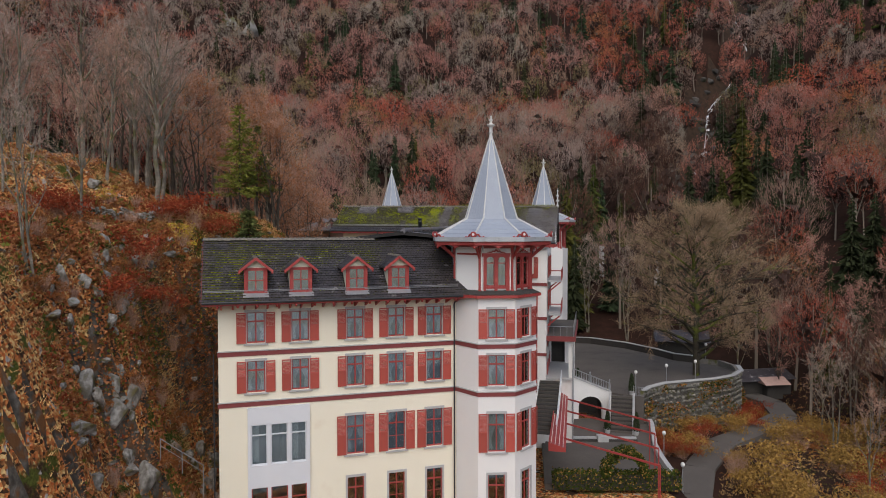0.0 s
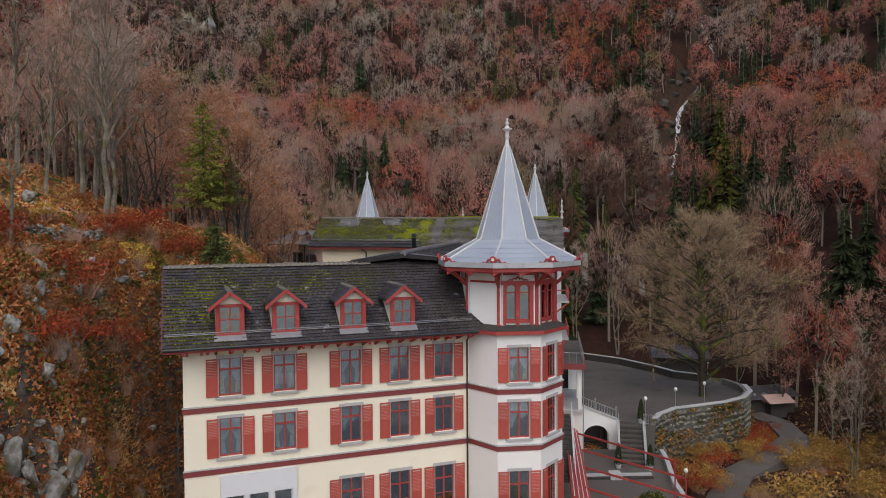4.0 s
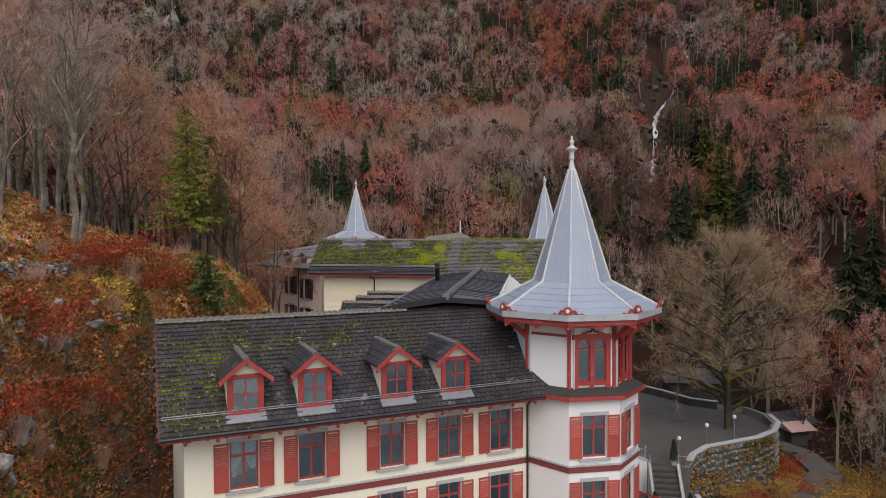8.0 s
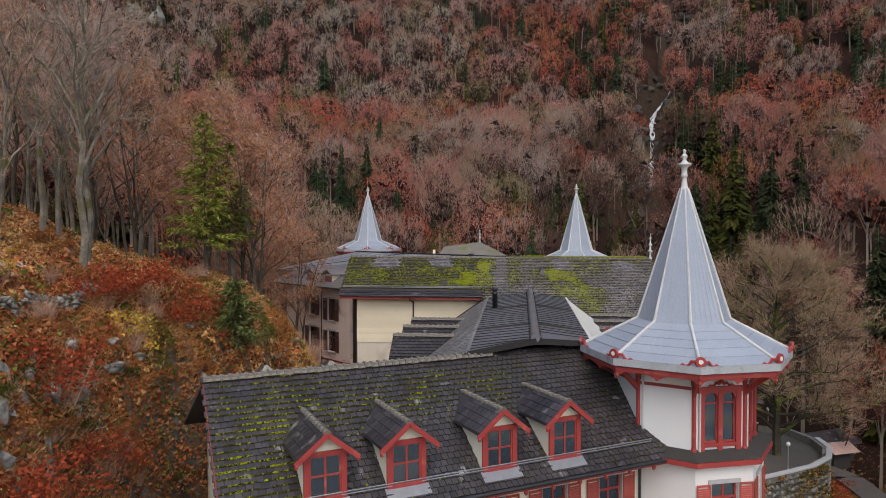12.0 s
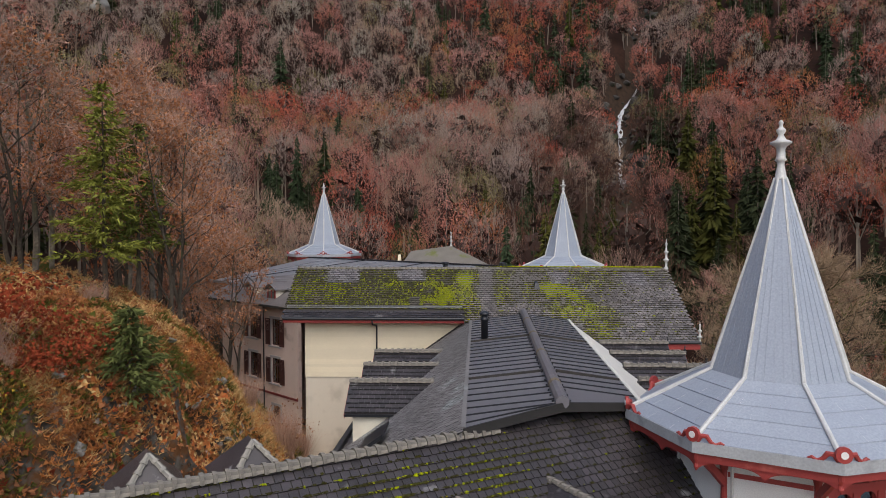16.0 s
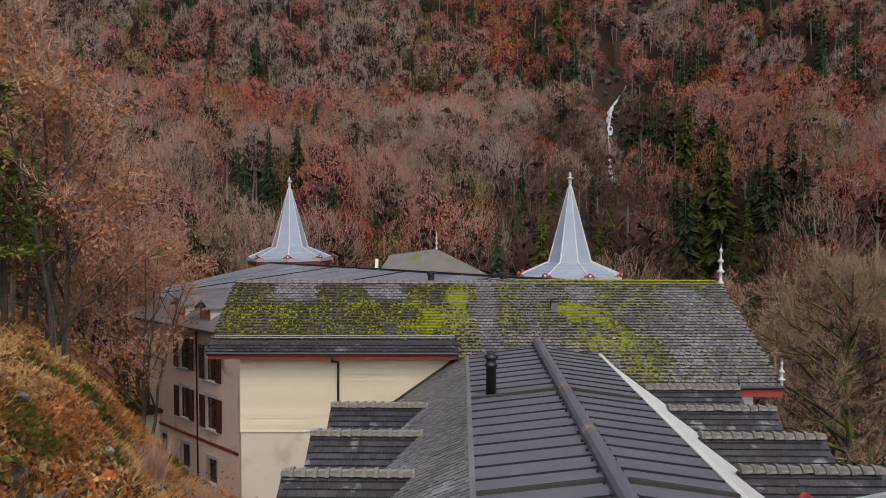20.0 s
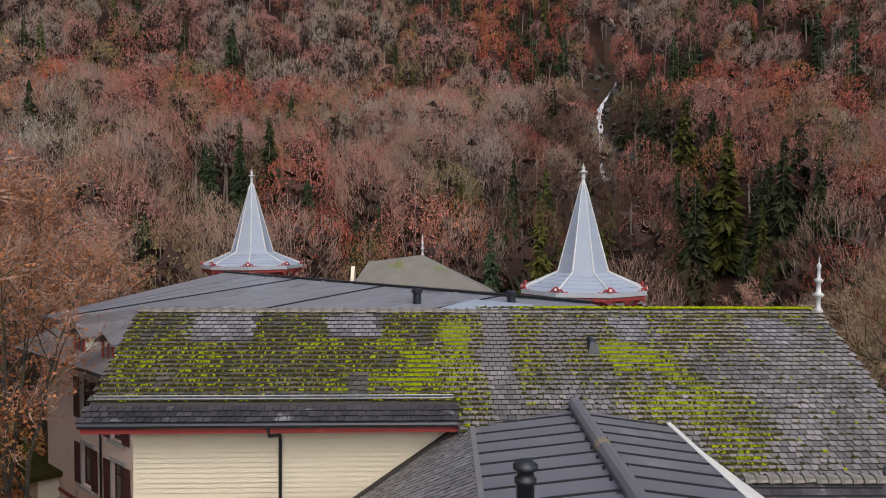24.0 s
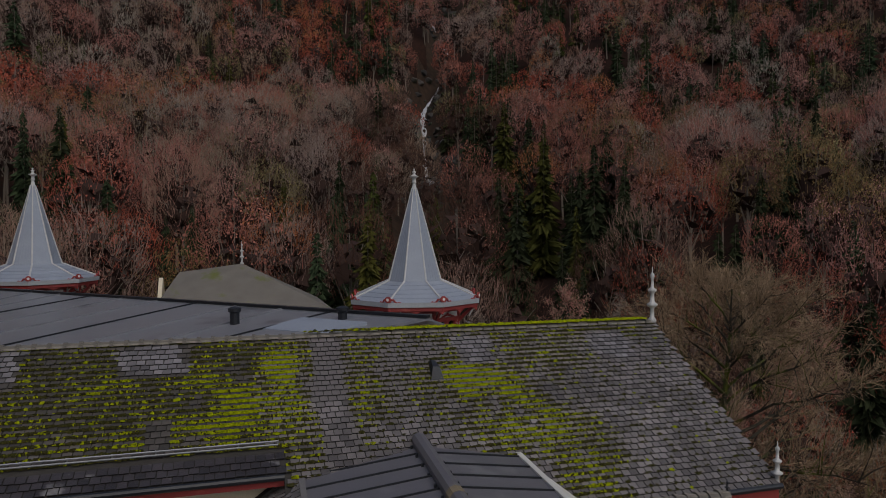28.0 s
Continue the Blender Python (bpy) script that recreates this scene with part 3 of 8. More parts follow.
# cornice, brackets and eave boards
part("eave_board", Mesh().box(AX0 + 0.02, 16.6, -1.27, -1.22, 9.50, 9.70).box(AX0 + 0.05, 16.6, -1.22, 0.0, 9.60, 9.66), RED, front)
for i in range(23):
    u = 0.2 + i * 0.73
    b = Mesh().hull([(u - 0.06, -1.16, 9.5), (u + 0.06, -1.16, 9.5), (u + 0.06, -0.002, 9.1), (u - 0.06, -0.002, 9.1)], [(u - 0.06, -1.2, 9.6), (u + 0.06, -1.2, 9.6), (u + 0.06, -0.002, 9.6), (u - 0.06, -0.002, 9.6)])
    part("eave_bracket", b, RED, front)
for i in range(14):
    u = 0.0 + i * 1.22
    part("eave_ornament", Mesh().lathe([(0.02, 9.33), (0.07, 9.38), (0.09, 9.46), (0.05, 9.52)], 8, (u, -1.245)), RED, front)


def roof_z(v):
    return 9.75 + SL_A * (v + 1.3)


deck = Mesh()
for a, b, za, zb in ((-1.3, RV, 9.75, RIDGE_Z), (12.9, RV, 9.75, RIDGE_Z)):
    deck.hull([(AX0, a, za - 0.10), (AX1, a, za - 0.10), (AX1, b, zb - 0.10), (AX0, b, zb - 0.10)], [(AX0, a, za), (AX1, a, za), (AX1, b, zb), (AX0, b, zb)])
part("roof_deck", deck, UNDER, front)
slope_deg = math.degrees(math.atan(SL_A))
part("gutter", Mesh().tube([(AX0, -1.40, 9.70), (16.7, -1.40, 9.70)], 0.085, 8), GUTTER, front)
L_A = 5.1 / math.cos(math.atan(SL_A))
CUTS = [c for c in COLS[:4]]


def front_keep(x, y):
    u, v = AX0 + x, -1.3 + y * math.cos(math.atan(SL_A))
    if v < -1.34:
        return False
    return not any(abs(u - c) < 0.68 and -1.0 < v < 2.2 - abs(u - c) * 1.2 for c in CUTS)


tiles(front, pose(AX0, -1.3, 9.752, slope_deg, 0, 0), AX1 - AX0 - 0.1, L_A, 0.25, 0.26, WETSLATE, front_keep, (9.5, 13.5, 3.6, 6.2), seed=3)
ridge_tiles(front, (AX0, RV, RIDGE_Z + 0.02), (11.1, RV, RIDGE_Z + 0.02), 0.29, 0.17, DARKRIDGE)
snow_guard(front, (AX0 + 0.1, -0.72, roof_z(-0.72) + 0.05), (16.2, -0.72, roof_z(-0.72) + 0.05))
part("verge_board", Mesh().hull([(AX0 - 0.04, -1.35, 9.55), (AX0, -1.35, 9.55), (AX0, RV, 13.4), (AX0 - 0.04, RV, 13.4)], [(AX0 - 0.04, -1.35, 9.80), (AX0, -1.35, 9.80), (AX0, RV, 13.65), (AX0 - 0.04, RV, 13.65)]), DARKRED, front)
part("downpipe", Mesh().tube([(16.0, -1.38, 9.65), (16.1, -0.5, 9.3), (16.12, -0.12, 9.0), (16.12, -0.12, -7.5)], 0.055, 6), GUTTER, front)


def dormer(parent, u, v, z, w=1.42, h=1.62, apex=0.52, back=3.9, wall=CREAM):
    """A gabled dormer whose front stands at v on the roof, its ridge running back into the slope."""
    body = Mesh()
    x = w / 2
    body.hull([(u - x, v, z), (u - x + 0.14, v, z), (u - x + 0.14, back - 1.2, z), (u - x, back - 1.2, z)], [(u - x, v, z + h), (u - x + 0.14, v, z + h), (u - x + 0.14, back - 0.8, z + h), (u - x, back - 0.8, z + h)])
    body.hull([(u + x - 0.14, v, z), (u + x, v, z), (u + x, back - 1.2, z), (u + x - 0.14, back - 1.2, z)], [(u + x - 0.14, v, z + h), (u + x, v, z + h), (u + x, back - 0.8, z + h), (u + x - 0.14, back - 0.8, z + h)])
    body.hull([(u - x, v, z + h), (u + x, v, z + h), (u + 0.02, v, z + h + apex), (u - 0.02, v, z + h + apex)], [(u - x, v + 0.14, z + h), (u + x, v + 0.14, z + h), (u + 0.02, v + 0.14, z + h + apex), (u - 0.02, v + 0.14, z + h + apex)])
    dm = part("dormer", body, wall, parent, "gabled roof dormer with red frame")
    fr = Mesh()
    for x0, x1 in ((u - x - 0.02, u - x + 0.17), (u + x - 0.17, u + x + 0.02)):
        fr.box(x0, x1, v - 0.08, v - 0.004, z - 0.05, z + h)
    fr.box(u - x + 0.17, u + x - 0.17, v - 0.075, v + 0.1, z + h - 0.18, z + h)
    fr.box(u - x + 0.17, u + x - 0.17, v - 0.09, v + 0.1, z - 0.03, z + 0.12)
    for x0, x1 in ((u - x + 0.17, u - x + 0.23), (u - 0.035, u + 0.035), (u + x - 0.23, u + x - 0.17)):
        fr.box(x0, x1, v - 0.04, v + 0.02, z + 0.12, z + h - 0.18)
    fr.box(u - x + 0.23, u + x - 0.23, v - 0.038, v + 0.018, z + h * 0.5 - 0.03, z + h * 0.5 + 0.03)
    part("dormer_frame", fr, RED, dm)
    g = part("pane", Mesh().box(u - x + 0.2, u + x - 0.2, v - 0.012, v - 0.006, z + 0.1, z + h - 0.15), GLASS, dm)
    g.visible_shadow = False
    # added dark sheet standing in for the unlit room behind the pane
    part("blind", Mesh().box(u - x + 0.15, u + x - 0.15, v + 0.12, v + 0.14, z + 0.05, z + h - 0.1), ROOM, dm)
    for s in (-1, 1):
        o, top = x + 0.30, z + h + apex + 0.10
        low = z + h - 0.19
        roof = Mesh().hull([(u + s * o, v - 0.35, low), (u, v - 0.35, top), (u, back, top), (u + s * o, back - 1.35, low)], [(u + s * o, v - 0.35, low + 0.07), (u, v - 0.35, top + 0.07), (u, back, top + 0.07), (u + s * o, back - 1.35, low + 0.07)])
        part("dormer_roof", roof, WETSLATE, dm)
        rib = Mesh()
        n = 7
        for i in range(n):
            y0 = v - 0.33 + i * 0.33
            for j in range(4):
                a, b2 = j / 4, (j + 1) / 4 + 0.03
                za, zb = low + 0.075 + (top - low) * a, low + 0.075 + (top - low) * b2
                if y0 + 0.3 < back - 1.35 * (1 - a) - 0.1:
                    rib.hull([(u + s * o * (1 - a), y0, za), (u + s * o * (1 - b2), y0, zb), (u + s * o * (1 - b2), y0 + 0.31, zb), (u + s * o * (1 - a), y0 + 0.31, za)],
                             [(u + s * o * (1 - a), y0, za + 0.05), (u + s * o * (1 - b2), y0, zb + 0.015), (u + s * o * (1 - b2), y0 + 0.31, zb + 0.015), (u + s * o * (1 - a), y0 + 0.31, za + 0.05)])
        part("dormer_tiles", rib, WETSLATE, dm, kind="stuff")
        board = Mesh().beam((u + s * (o + 0.06), v - 0.38, low - 0.05), (u, v - 0.38, top + 0.0), 0.06, 0.17)
        board.lathe([(0.0, low - 0.20), (0.06, low - 0.16), (0.07, low - 0.08), (0.03, low)], 6, (u + s * (o + 0.02), v - 0.38))
        part("barge_board", board, RED, dm)
    ridge_tiles(dm, (u, v - 0.36, z + h + apex + 0.15), (u, back, z + h + apex + 0.15), 0.33, 0.10, DARKRIDGE)
    part("flashing", Mesh().hull([(u - x - 0.1, v - 0.42, roof_z(v - 0.42) + 0.045), (u + x + 0.1, v - 0.42, roof_z(v - 0.42) + 0.045), (u + x + 0.1, v, z + 0.02), (u - x - 0.1, v, z + 0.02)], [(u - x - 0.1, v - 0.42, roof_z(v - 0.42) + 0.07), (u + x + 0.1, v - 0.42, roof_z(v - 0.42) + 0.07), (u + x + 0.1, v, z + 0.05), (u - x - 0.1, v, z + 0.05)]), GALV, dm)
    return dm


for c in COLS[:4]:
    dormer(front, c, -0.65, roof_z(-0.65), back=2.45)

# projecting glazed bay on the lower storeys
bay = Mesh()
for z0, z1 in ((1.45, 2.6), (-2.75, -1.25), (-6.5, -5.9)):
    bay.box(1.79, 5.83, -0.18, 0.3, z0, z1)
for u in (1.79, 3.05, 4.37, 5.61):
    bay.box(u, u + 0.22, -0.175, 0.3, -5.9, 1.85)
part("bay_frame", bay, PAINTWHITE, front, "pale grey painted timber bay")
for i, (u0, u1) in enumerate(((2.01, 3.05), (3.27, 4.37), (4.59, 5.61))):
    for z0, z1 in ((-1.25, 1.45), (-5.9, -2.75)):
        s = Mesh()
        for a, b in ((u0, u0 + 0.07), (u1 - 0.07, u1)):
            s.box(a, b, -0.02, 0.06, z0, z1)
        for a, b in ((z0, z0 + 0.08), (z1 - 0.07, z1), (z0 + (z1 - z0) * 0.72, z0 + (z1 - z0) * 0.72 + 0.08)):
            s.box(u0 + 0.07, u1 - 0.07, -0.02, 0.06, a, b)
        part("bay_sash", s, PAINTWHITE if z0 > -2 else RED, front)
        g = part("pane", Mesh().box(u0 + 0.06, u1 - 0.06, 0.015, 0.02, z0 + 0.05, z1 - 0.05), GLASS, front)
        g.visible_shadow = False
        cur = Mesh()
        reach = 0.5 if z0 > -2 and i != 1 else 0.95
        if not (z0 > -2 and i == 1):
            for k in range(12):
                x0, x1 = u0 + 0.06 + (u1 - u0 - 0.12) * reach * k / 12, u0 + 0.06 + (u1 - u0 - 0.12) * reach * (k + 1) / 12
                cur.face([(x0, 0.34 + 0.03 * (k % 2), z0 + 0.1), (x1, 0.34 + 0.03 * ((k + 1) % 2), z0 + 0.1), (x1, 0.34 + 0.03 * ((k + 1) % 2), z1 - 0.1), (x0, 0.34 + 0.03 * (k % 2), z1 - 0.1)])
            part("curtain", cur, CURTAIN if z0 > -2 else ORANGE, front)


# hipped rear dormers whose roofs rise behind the ridge
for u, top in ((5.15, 13.0), (2.2, 13.05)):
    hd = part("rear_dormer", Mesh().box(u - 0.85, u + 0.85, 6.6, 10.2, 10.4, 11.7), CREAM, front, "rear dormer with hipped slate roof")
    tip, tail = (u, 8.3, top), (u, 9.0, top)
    cs = [(u - 1.1, 7.2, 11.75), (u + 1.1, 7.2, 11.75), (u + 1.1, 10.4, 11.75), (u - 1.1, 10.4, 11.75)]
    part("hip_roof", Mesh().face([cs[0], cs[1], tip]).face([cs[1], cs[2], tail, tip]).face([cs[2], cs[3], tail]).face([cs[3], cs[0], tip, tail]), WETSLATE, hd)
    for k in (0, 1):
        ridge_tiles(hd, (cs[k][0], cs[k][1], cs[k][2] + 0.02), (tip[0], tip[1], tip[2] + 0.03), 0.3, 0.09)

# ---- towers ----
def ring(n, r, turn, c=(0, 0)):
    return [(c[0] + r * math.cos(turn + 2 * math.pi * k / n), c[1] + r * math.sin(turn + 2 * math.pi * k / n)) for k in range(n)]


def spire(tower, c, turn, eave_r, eave_z, knee_r, knee_z, top_z, tip_z):
    """The flared eight-sided zinc roof: sheets between ribs, gutter edge, crest ornaments, finial."""
    base, knee, top = ring(8, eave_r, turn, c), ring(8, knee_r, turn, c), ring(8, 0.17, turn, c)
    for k in range(8):
        j = (k + 1) % 8
        cone = Mesh()
        rows = 5
        for i in range(rows):
            skirt = Mesh()
            f, g = i / rows, (i + 1) / rows
            step = 0.012
            a = [base[k][n] * (1 - f) + knee[k][n] * f for n in (0, 1)]
            b = [base[j][n] * (1 - f) + knee[j][n] * f for n in (0, 1)]
            a2 = [base[k][n] * (1 - g) + knee[k][n] * g for n in (0, 1)]
            b2 = [base[j][n] * (1 - g) + knee[j][n] * g for n in (0, 1)]
            z, z2 = eave_z + (knee_z - eave_z) * f, eave_z + (knee_z - eave_z) * g
            off = 0.0 if i % 2 else 0.5
            cols = 6
            for q in range(cols):
                s0, s1 = q / cols, (q + 1) / cols
                p = [[a[n] + (b[n] - a[n]) * s for n in (0, 1)] for s in (s0, s1)]
                p2 = [[a2[n] + (b2[n] - a2[n]) * s for n in (0, 1)] for s in (s0, s1)]
                lift = step + 0.006 * ((q + i) % 2)
                skirt.face([(*p[0], z + lift + 0.02), (*p[1], z + lift + 0.02), (*p2[1], z2 + 0.002), (*p2[0], z2 + 0.002)])
                skirt.face([(*p[0], z - 0.01), (*p[1], z - 0.01), (*p[1], z + lift + 0.02), (*p[0], z + lift + 0.02)])
            part("zinc_sheet", skirt, ZINC, tower)
        rows = 11
        for i in range(rows):
            f, g = i / rows, (i + 1) / rows
            pts = []
            for e, w in ((k, f), (j, f), (j, g), (k, g)):
                pts.append((knee[e][0] * (1 - w) + top[e][0] * w, knee[e][1] * (1 - w) + top[e][1] * w, knee_z + (top_z - knee_z) * w))
            mid = ((pts[0][0] + pts[1][0]) / 2 - c[0], (pts[0][1] + pts[1][1]) / 2 - c[1])
            ln = math.hypot(*mid) or 1
            o = (mid[0] / ln * 0.006, mid[1] / ln * 0.006)
            low = [(pts[0][0] + o[0], pts[0][1] + o[1], pts[0][2]), (pts[1][0] + o[0], pts[1][1] + o[1], pts[1][2])]
            cone.face([low[0], low[1], pts[2], pts[3]])
            cone.face([pts[0], pts[1], low[1], low[0]])
        for q in range(1, 6):
            lo = Vector((*knee[k], knee_z)).lerp(Vector((*knee[j], knee_z)), q / 6)
            hi = Vector((*top[k], top_z)).lerp(Vector((*top[j], top_z)), q / 6)
            end = lo.lerp(hi, (0.55, 0.8, 0.93)[min(q, 6 - q) - 1])
            part("seam", Mesh().beam(lo, end, 0.012, 0.03, 0, up=(lo.x - c[0], lo.y - c[1], 0.3)), ZINC, tower)
        part("spire_sheet", cone, ZINC, tower)
        rib = Mesh()
        rib.tube([(*base[k], eave_z + 0.05), (*knee[k], knee_z + 0.05), (*top[k], top_z)], [0.07, 0.065, 0.04], 6)
        part("rib", rib, ZINCRIB, tower, "pale zinc hip rib")
        brim, lip = ring(8, eave_r + 0.05, turn, c), ring(8, eave_r - 0.15, turn, c)
        part("roof_edge", Mesh().hull([(*lip[k], eave_z - 0.30), (*lip[j], eave_z - 0.30), (*brim[j], eave_z - 0.27), (*brim[k], eave_z - 0.27)], [(*lip[k], eave_z - 0.01), (*lip[j], eave_z - 0.01), (*brim[j], eave_z + 0.03), (*brim[k], eave_z + 0.03)]), ZINCEDGE, tower, "pale zinc gutter band")
        cr = Mesh()
        x, y = base[k][0] - c[0], base[k][1] - c[1]
        ln = math.hypot(x, y)
        ox, oy = x / ln, y / ln
        tx, ty = -oy, ox
        bx, by = base[k]
        def on_edge(d, h):
            return (bx + tx * d * 0.92 - ox * abs(d) * 0.41, by + ty * d * 0.92 - oy * abs(d) * 0.41, eave_z + h)
        cr.tube([(bx - ox * 0.05, by - oy * 0.05, eave_z + 0.22), (bx + ox * 0.05, by + oy * 0.05, eave_z + 0.22)], 0.2, 12)
        for s in (-1, 1):
            cr.tube([on_edge(s * d, h) for d, h in ((0.1, 0.05), (0.2, 0.2), (0.34, 0.2), (0.44, 0.06), (0.56, 0.0), (0.68, 0.07), (0.78, 0.03))], [0.06, 0.075, 0.07, 0.055, 0.05, 0.045, 0.02], 6)
        orn = part("crest_ornament", cr, RED, tower, "red scrolled eave ornament")
        part("rosette", Mesh().tube([(bx + ox * 0.04, by + oy * 0.04, eave_z + 0.22), (bx + ox * 0.07, by + oy * 0.07, eave_z + 0.22)], 0.09, 10), WHITE, orn)
    span = tip_z - top_z
    prof = [(0.19, 0.0), (0.17, 0.02), (0.10, 0.25), (0.11, 0.30), (0.17, 0.33), (0.13, 0.37), (0.12, 0.50), (0.16, 0.55), (0.30, 0.60), (0.31, 0.63), (0.14, 0.67), (0.07, 0.75), (0.14, 0.81), (0.13, 0.84), (0.05, 0.88), (0.05, 0.92), (0.075, 0.95), (0.05, 0.975), (0.01, 1.0)]
    part("finial", Mesh().lathe([(r, top_z - 0.05 + t * (span + 0.05)) for r, t in prof], 12, c), ZINCRIB, tower, "turned zinc finial", smooth=True)


def turret_storey(tower, c, turn, r, z0, z1, eave_r, eave_z, glazed=(), plain=()):
    """The wooden top storey: white panels, red posts, brackets under the eave."""
    pts = ring(8, r, turn, c)
    edge = ring(8, eave_r - 0.1, turn, c)
    for k in range(8):
        j = (k + 1) % 8
        a, b = Vector((*pts[k], 0)), Vector((*pts[j], 0))
        d = (b - a).normalized()
        inward = Vector((-d.y, d.x, 0))
        yaw = math.degrees(math.atan2(d.y, d.x))
        at = pose(a.x, a.y, 0, 0, 0, yaw)
        L = (b - a).length
        side = part("turret_side", wall_cells(0.0, L, z0, z1, [(0.42, L - 0.42, z0 + 0.45, z1 - 0.85)] if k in glazed else [], 0, 0.14), WHITE, tower, m=at)
        if k in glazed:
            fr = Mesh()
            for x0, x1 in ((0.20, 0.44), (L / 2 - 0.10, L / 2 + 0.10), (L - 0.44, L - 0.20)):
                fr.box(x0, x1, -0.09, -0.003, z0 + 0.1, z1 - 0.75)
            fr.box(0.14, L - 0.14, -0.12, -0.004, z1 - 0.86, z1 - 0.62)
            fr.box(0.2, L - 0.2, -0.10, 0.1, z0 + 0.30, z0 + 0.45)
            fr.box(0.1, L - 0.1, -0.05, -0.004, z1 - 0.28, z1 - 0.18)
            for x0, x1 in ((0.44, L / 2 - 0.1), (L / 2 + 0.1, L - 0.44)):
                w, top = x1 - x0, z1 - 0.86
                for q in range(8):
                    f0, f1 = q / 8, (q + 1) / 8
                    h0, h1 = [0.30 * (1 - math.sqrt(max(0, 1 - (2 * f - 1) ** 2))) for f in (f0, f1)]
                    fr.hull([(x0 + w * f0, -0.06, top - h0 - 0.012), (x0 + w * f1, -0.06, top - h1 - 0.012), (x0 + w * f1, 0.0, top - h1 - 0.012), (x0 + w * f0, 0.0, top - h0 - 0.012)], [(x0 + w * f0, -0.06, top), (x0 + w * f1, -0.06, top), (x0 + w * f1, 0.0, top), (x0 + w * f0, 0.0, top)])
            for s2 in (-1, 1):
                fr.tube([(L / 2 + s2 * d, -0.13, z1 - 0.60 + h) for d, h in ((0.0, 0.24), (0.12, 0.1), (0.25, 0.14), (0.34, 0.04), (0.5, 0.06), (0.62, 0.0))], [0.07, 0.06, 0.05, 0.045, 0.04, 0.02], 6)
            part("turret_window_frame", fr, RED, side)
            for x0, x1 in ((0.44, L / 2 - 0.1), (L / 2 + 0.1, L - 0.44)):
                s = Mesh()
                for q0, q1 in ((x0, x0 + 0.06), (x1 - 0.06, x1)):
                    s.box(q0, q1, 0.02, 0.07, z0 + 0.45, z1 - 0.86)
                s.box(x0 + 0.06, x1 - 0.06, 0.02, 0.07, z0 + 0.45, z0 + 0.53)
                s.box(x0 + 0.06, x1 - 0.06, 0.02, 0.07, z1 - 1.35, z1 - 1.28)
                part("turret_sash", s, RED, side)
                g = part("pane", Mesh().box(x0 + 0.05, x1 - 0.05, 0.045, 0.05, z0 + 0.5, z1 - 0.87), GLASS, side)
                g.visible_shadow = False
        else:
            fr = Mesh().box(0.1, L - 0.1, -0.04, -0.003, z1 - 0.75, z1 - 0.62)
            part("panel_rail", fr, RED, side)
        post = Mesh().lathe([(0.13, z0), (0.13, z0 + 0.2), (0.09, z0 + 0.25), (0.09, z1 - 0.6), (0.12, z1 - 0.5), (0.12, z1)], 8, pts[k])
        part("corner_post", post, RED, tower)
        part("corner_pipe", Mesh().tube([(a.x - inward.x * 0.07 + d.x * 0.22, a.y - inward.y * 0.07 + d.y * 0.22, z0), (a.x - inward.x * 0.07 + d.x * 0.22, a.y - inward.y * 0.07 + d.y * 0.22, z1)], 0.05, 6), ZINCRIB, tower)
        br = Mesh()
        out = Vector((edge[k][0] - a.x, edge[k][1] - a.y, 0))
        br.beam((a.x, a.y, z1 - 0.95), (a.x + out.x * 0.5, a.y + out.y * 0.5, z1 - 0.35), 0.12, 0.2)
        br.beam((a.x + out.x * 0.45, a.y + out.y * 0.45, z1 - 0.42), (edge[k][0], edge[k][1], eave_z - 0.25), 0.12, 0.2)
        br.lathe([(0.02, eave_z - 0.75), (0.07, eave_z - 0.65), (0.04, eave_z - 0.55), (0.09, eave_z - 0.42), (0.09, eave_z - 0.12)], 8, edge[k])
        part("bracket", br, RED, tower)
        ea, eb = Vector((*edge[k], eave_z)), Vector((*edge[j], eave_z))
        part("eave_beam", Mesh().beam(ea - Vector((0, 0, 0.38)), eb - Vector((0, 0, 0.38)), 0.12, 0.2), RED, tower)
        iw, n = inward * 0.05, 24
        board = [ea - Vector((0, 0, 0.46)), eb - Vector((0, 0, 0.46))]
        for q in range(n, -1, -1):
            board.append(ea.lerp(eb, q / n) - Vector((0, 0, 0.51 + 0.22 * (abs((2 * q / n) % 1 - 0.5) * 2) ** 4)))
        val = Mesh().hull(board, [p + iw for p in board])
        part("valance", val, RED, tower, "red scalloped timber valance")
        part("wall_plate", Mesh().beam((*pts[k], z1 - 0.08), (*pts[j], z1 - 0.08), 0.20, 0.2), RED, tower)
        for q in range(1, 4):
            w = q / 4
            p0 = a + (b - a) * w
            p1 = Vector((*edge[k], 0)) * (1 - w) + Vector((*edge[j], 0)) * w
            part("rafter_end", Mesh().beam((p0.x, p0.y, z1 + 0.02), (p1.x, p1.y, eave_z - 0.2), 0.1, 0.12), RED, tower)
    soffit = Mesh().hull([(*p, z1 + 0.07) for p in pts], [(*p, eave_z - 0.09) for p in edge], caps=False)
    part("soffit", soffit, WHITE, tower)
    part("turret_floor", Mesh().prism(ring(8, r - 0.2, turn, c), z0, z0 + 0.05), ROOM, tower)
    core = Mesh().prism(ring(8, r * 0.45, turn, c), z0 + 0.06, z1)
    part("turret_core", core, ROOM, tower)


tower = thing("hotel_corner_tower", FRONT, "white octagonal corner tower with pointed zinc spire", "tower")
TC, TURN = (19.2, 0.54), math.radians(8.3)
oct = ring(8, 3.4, TURN, TC)
body = [(16.3, -0.02), oct[5], oct[6], oct[7], oct[0], oct[1]]


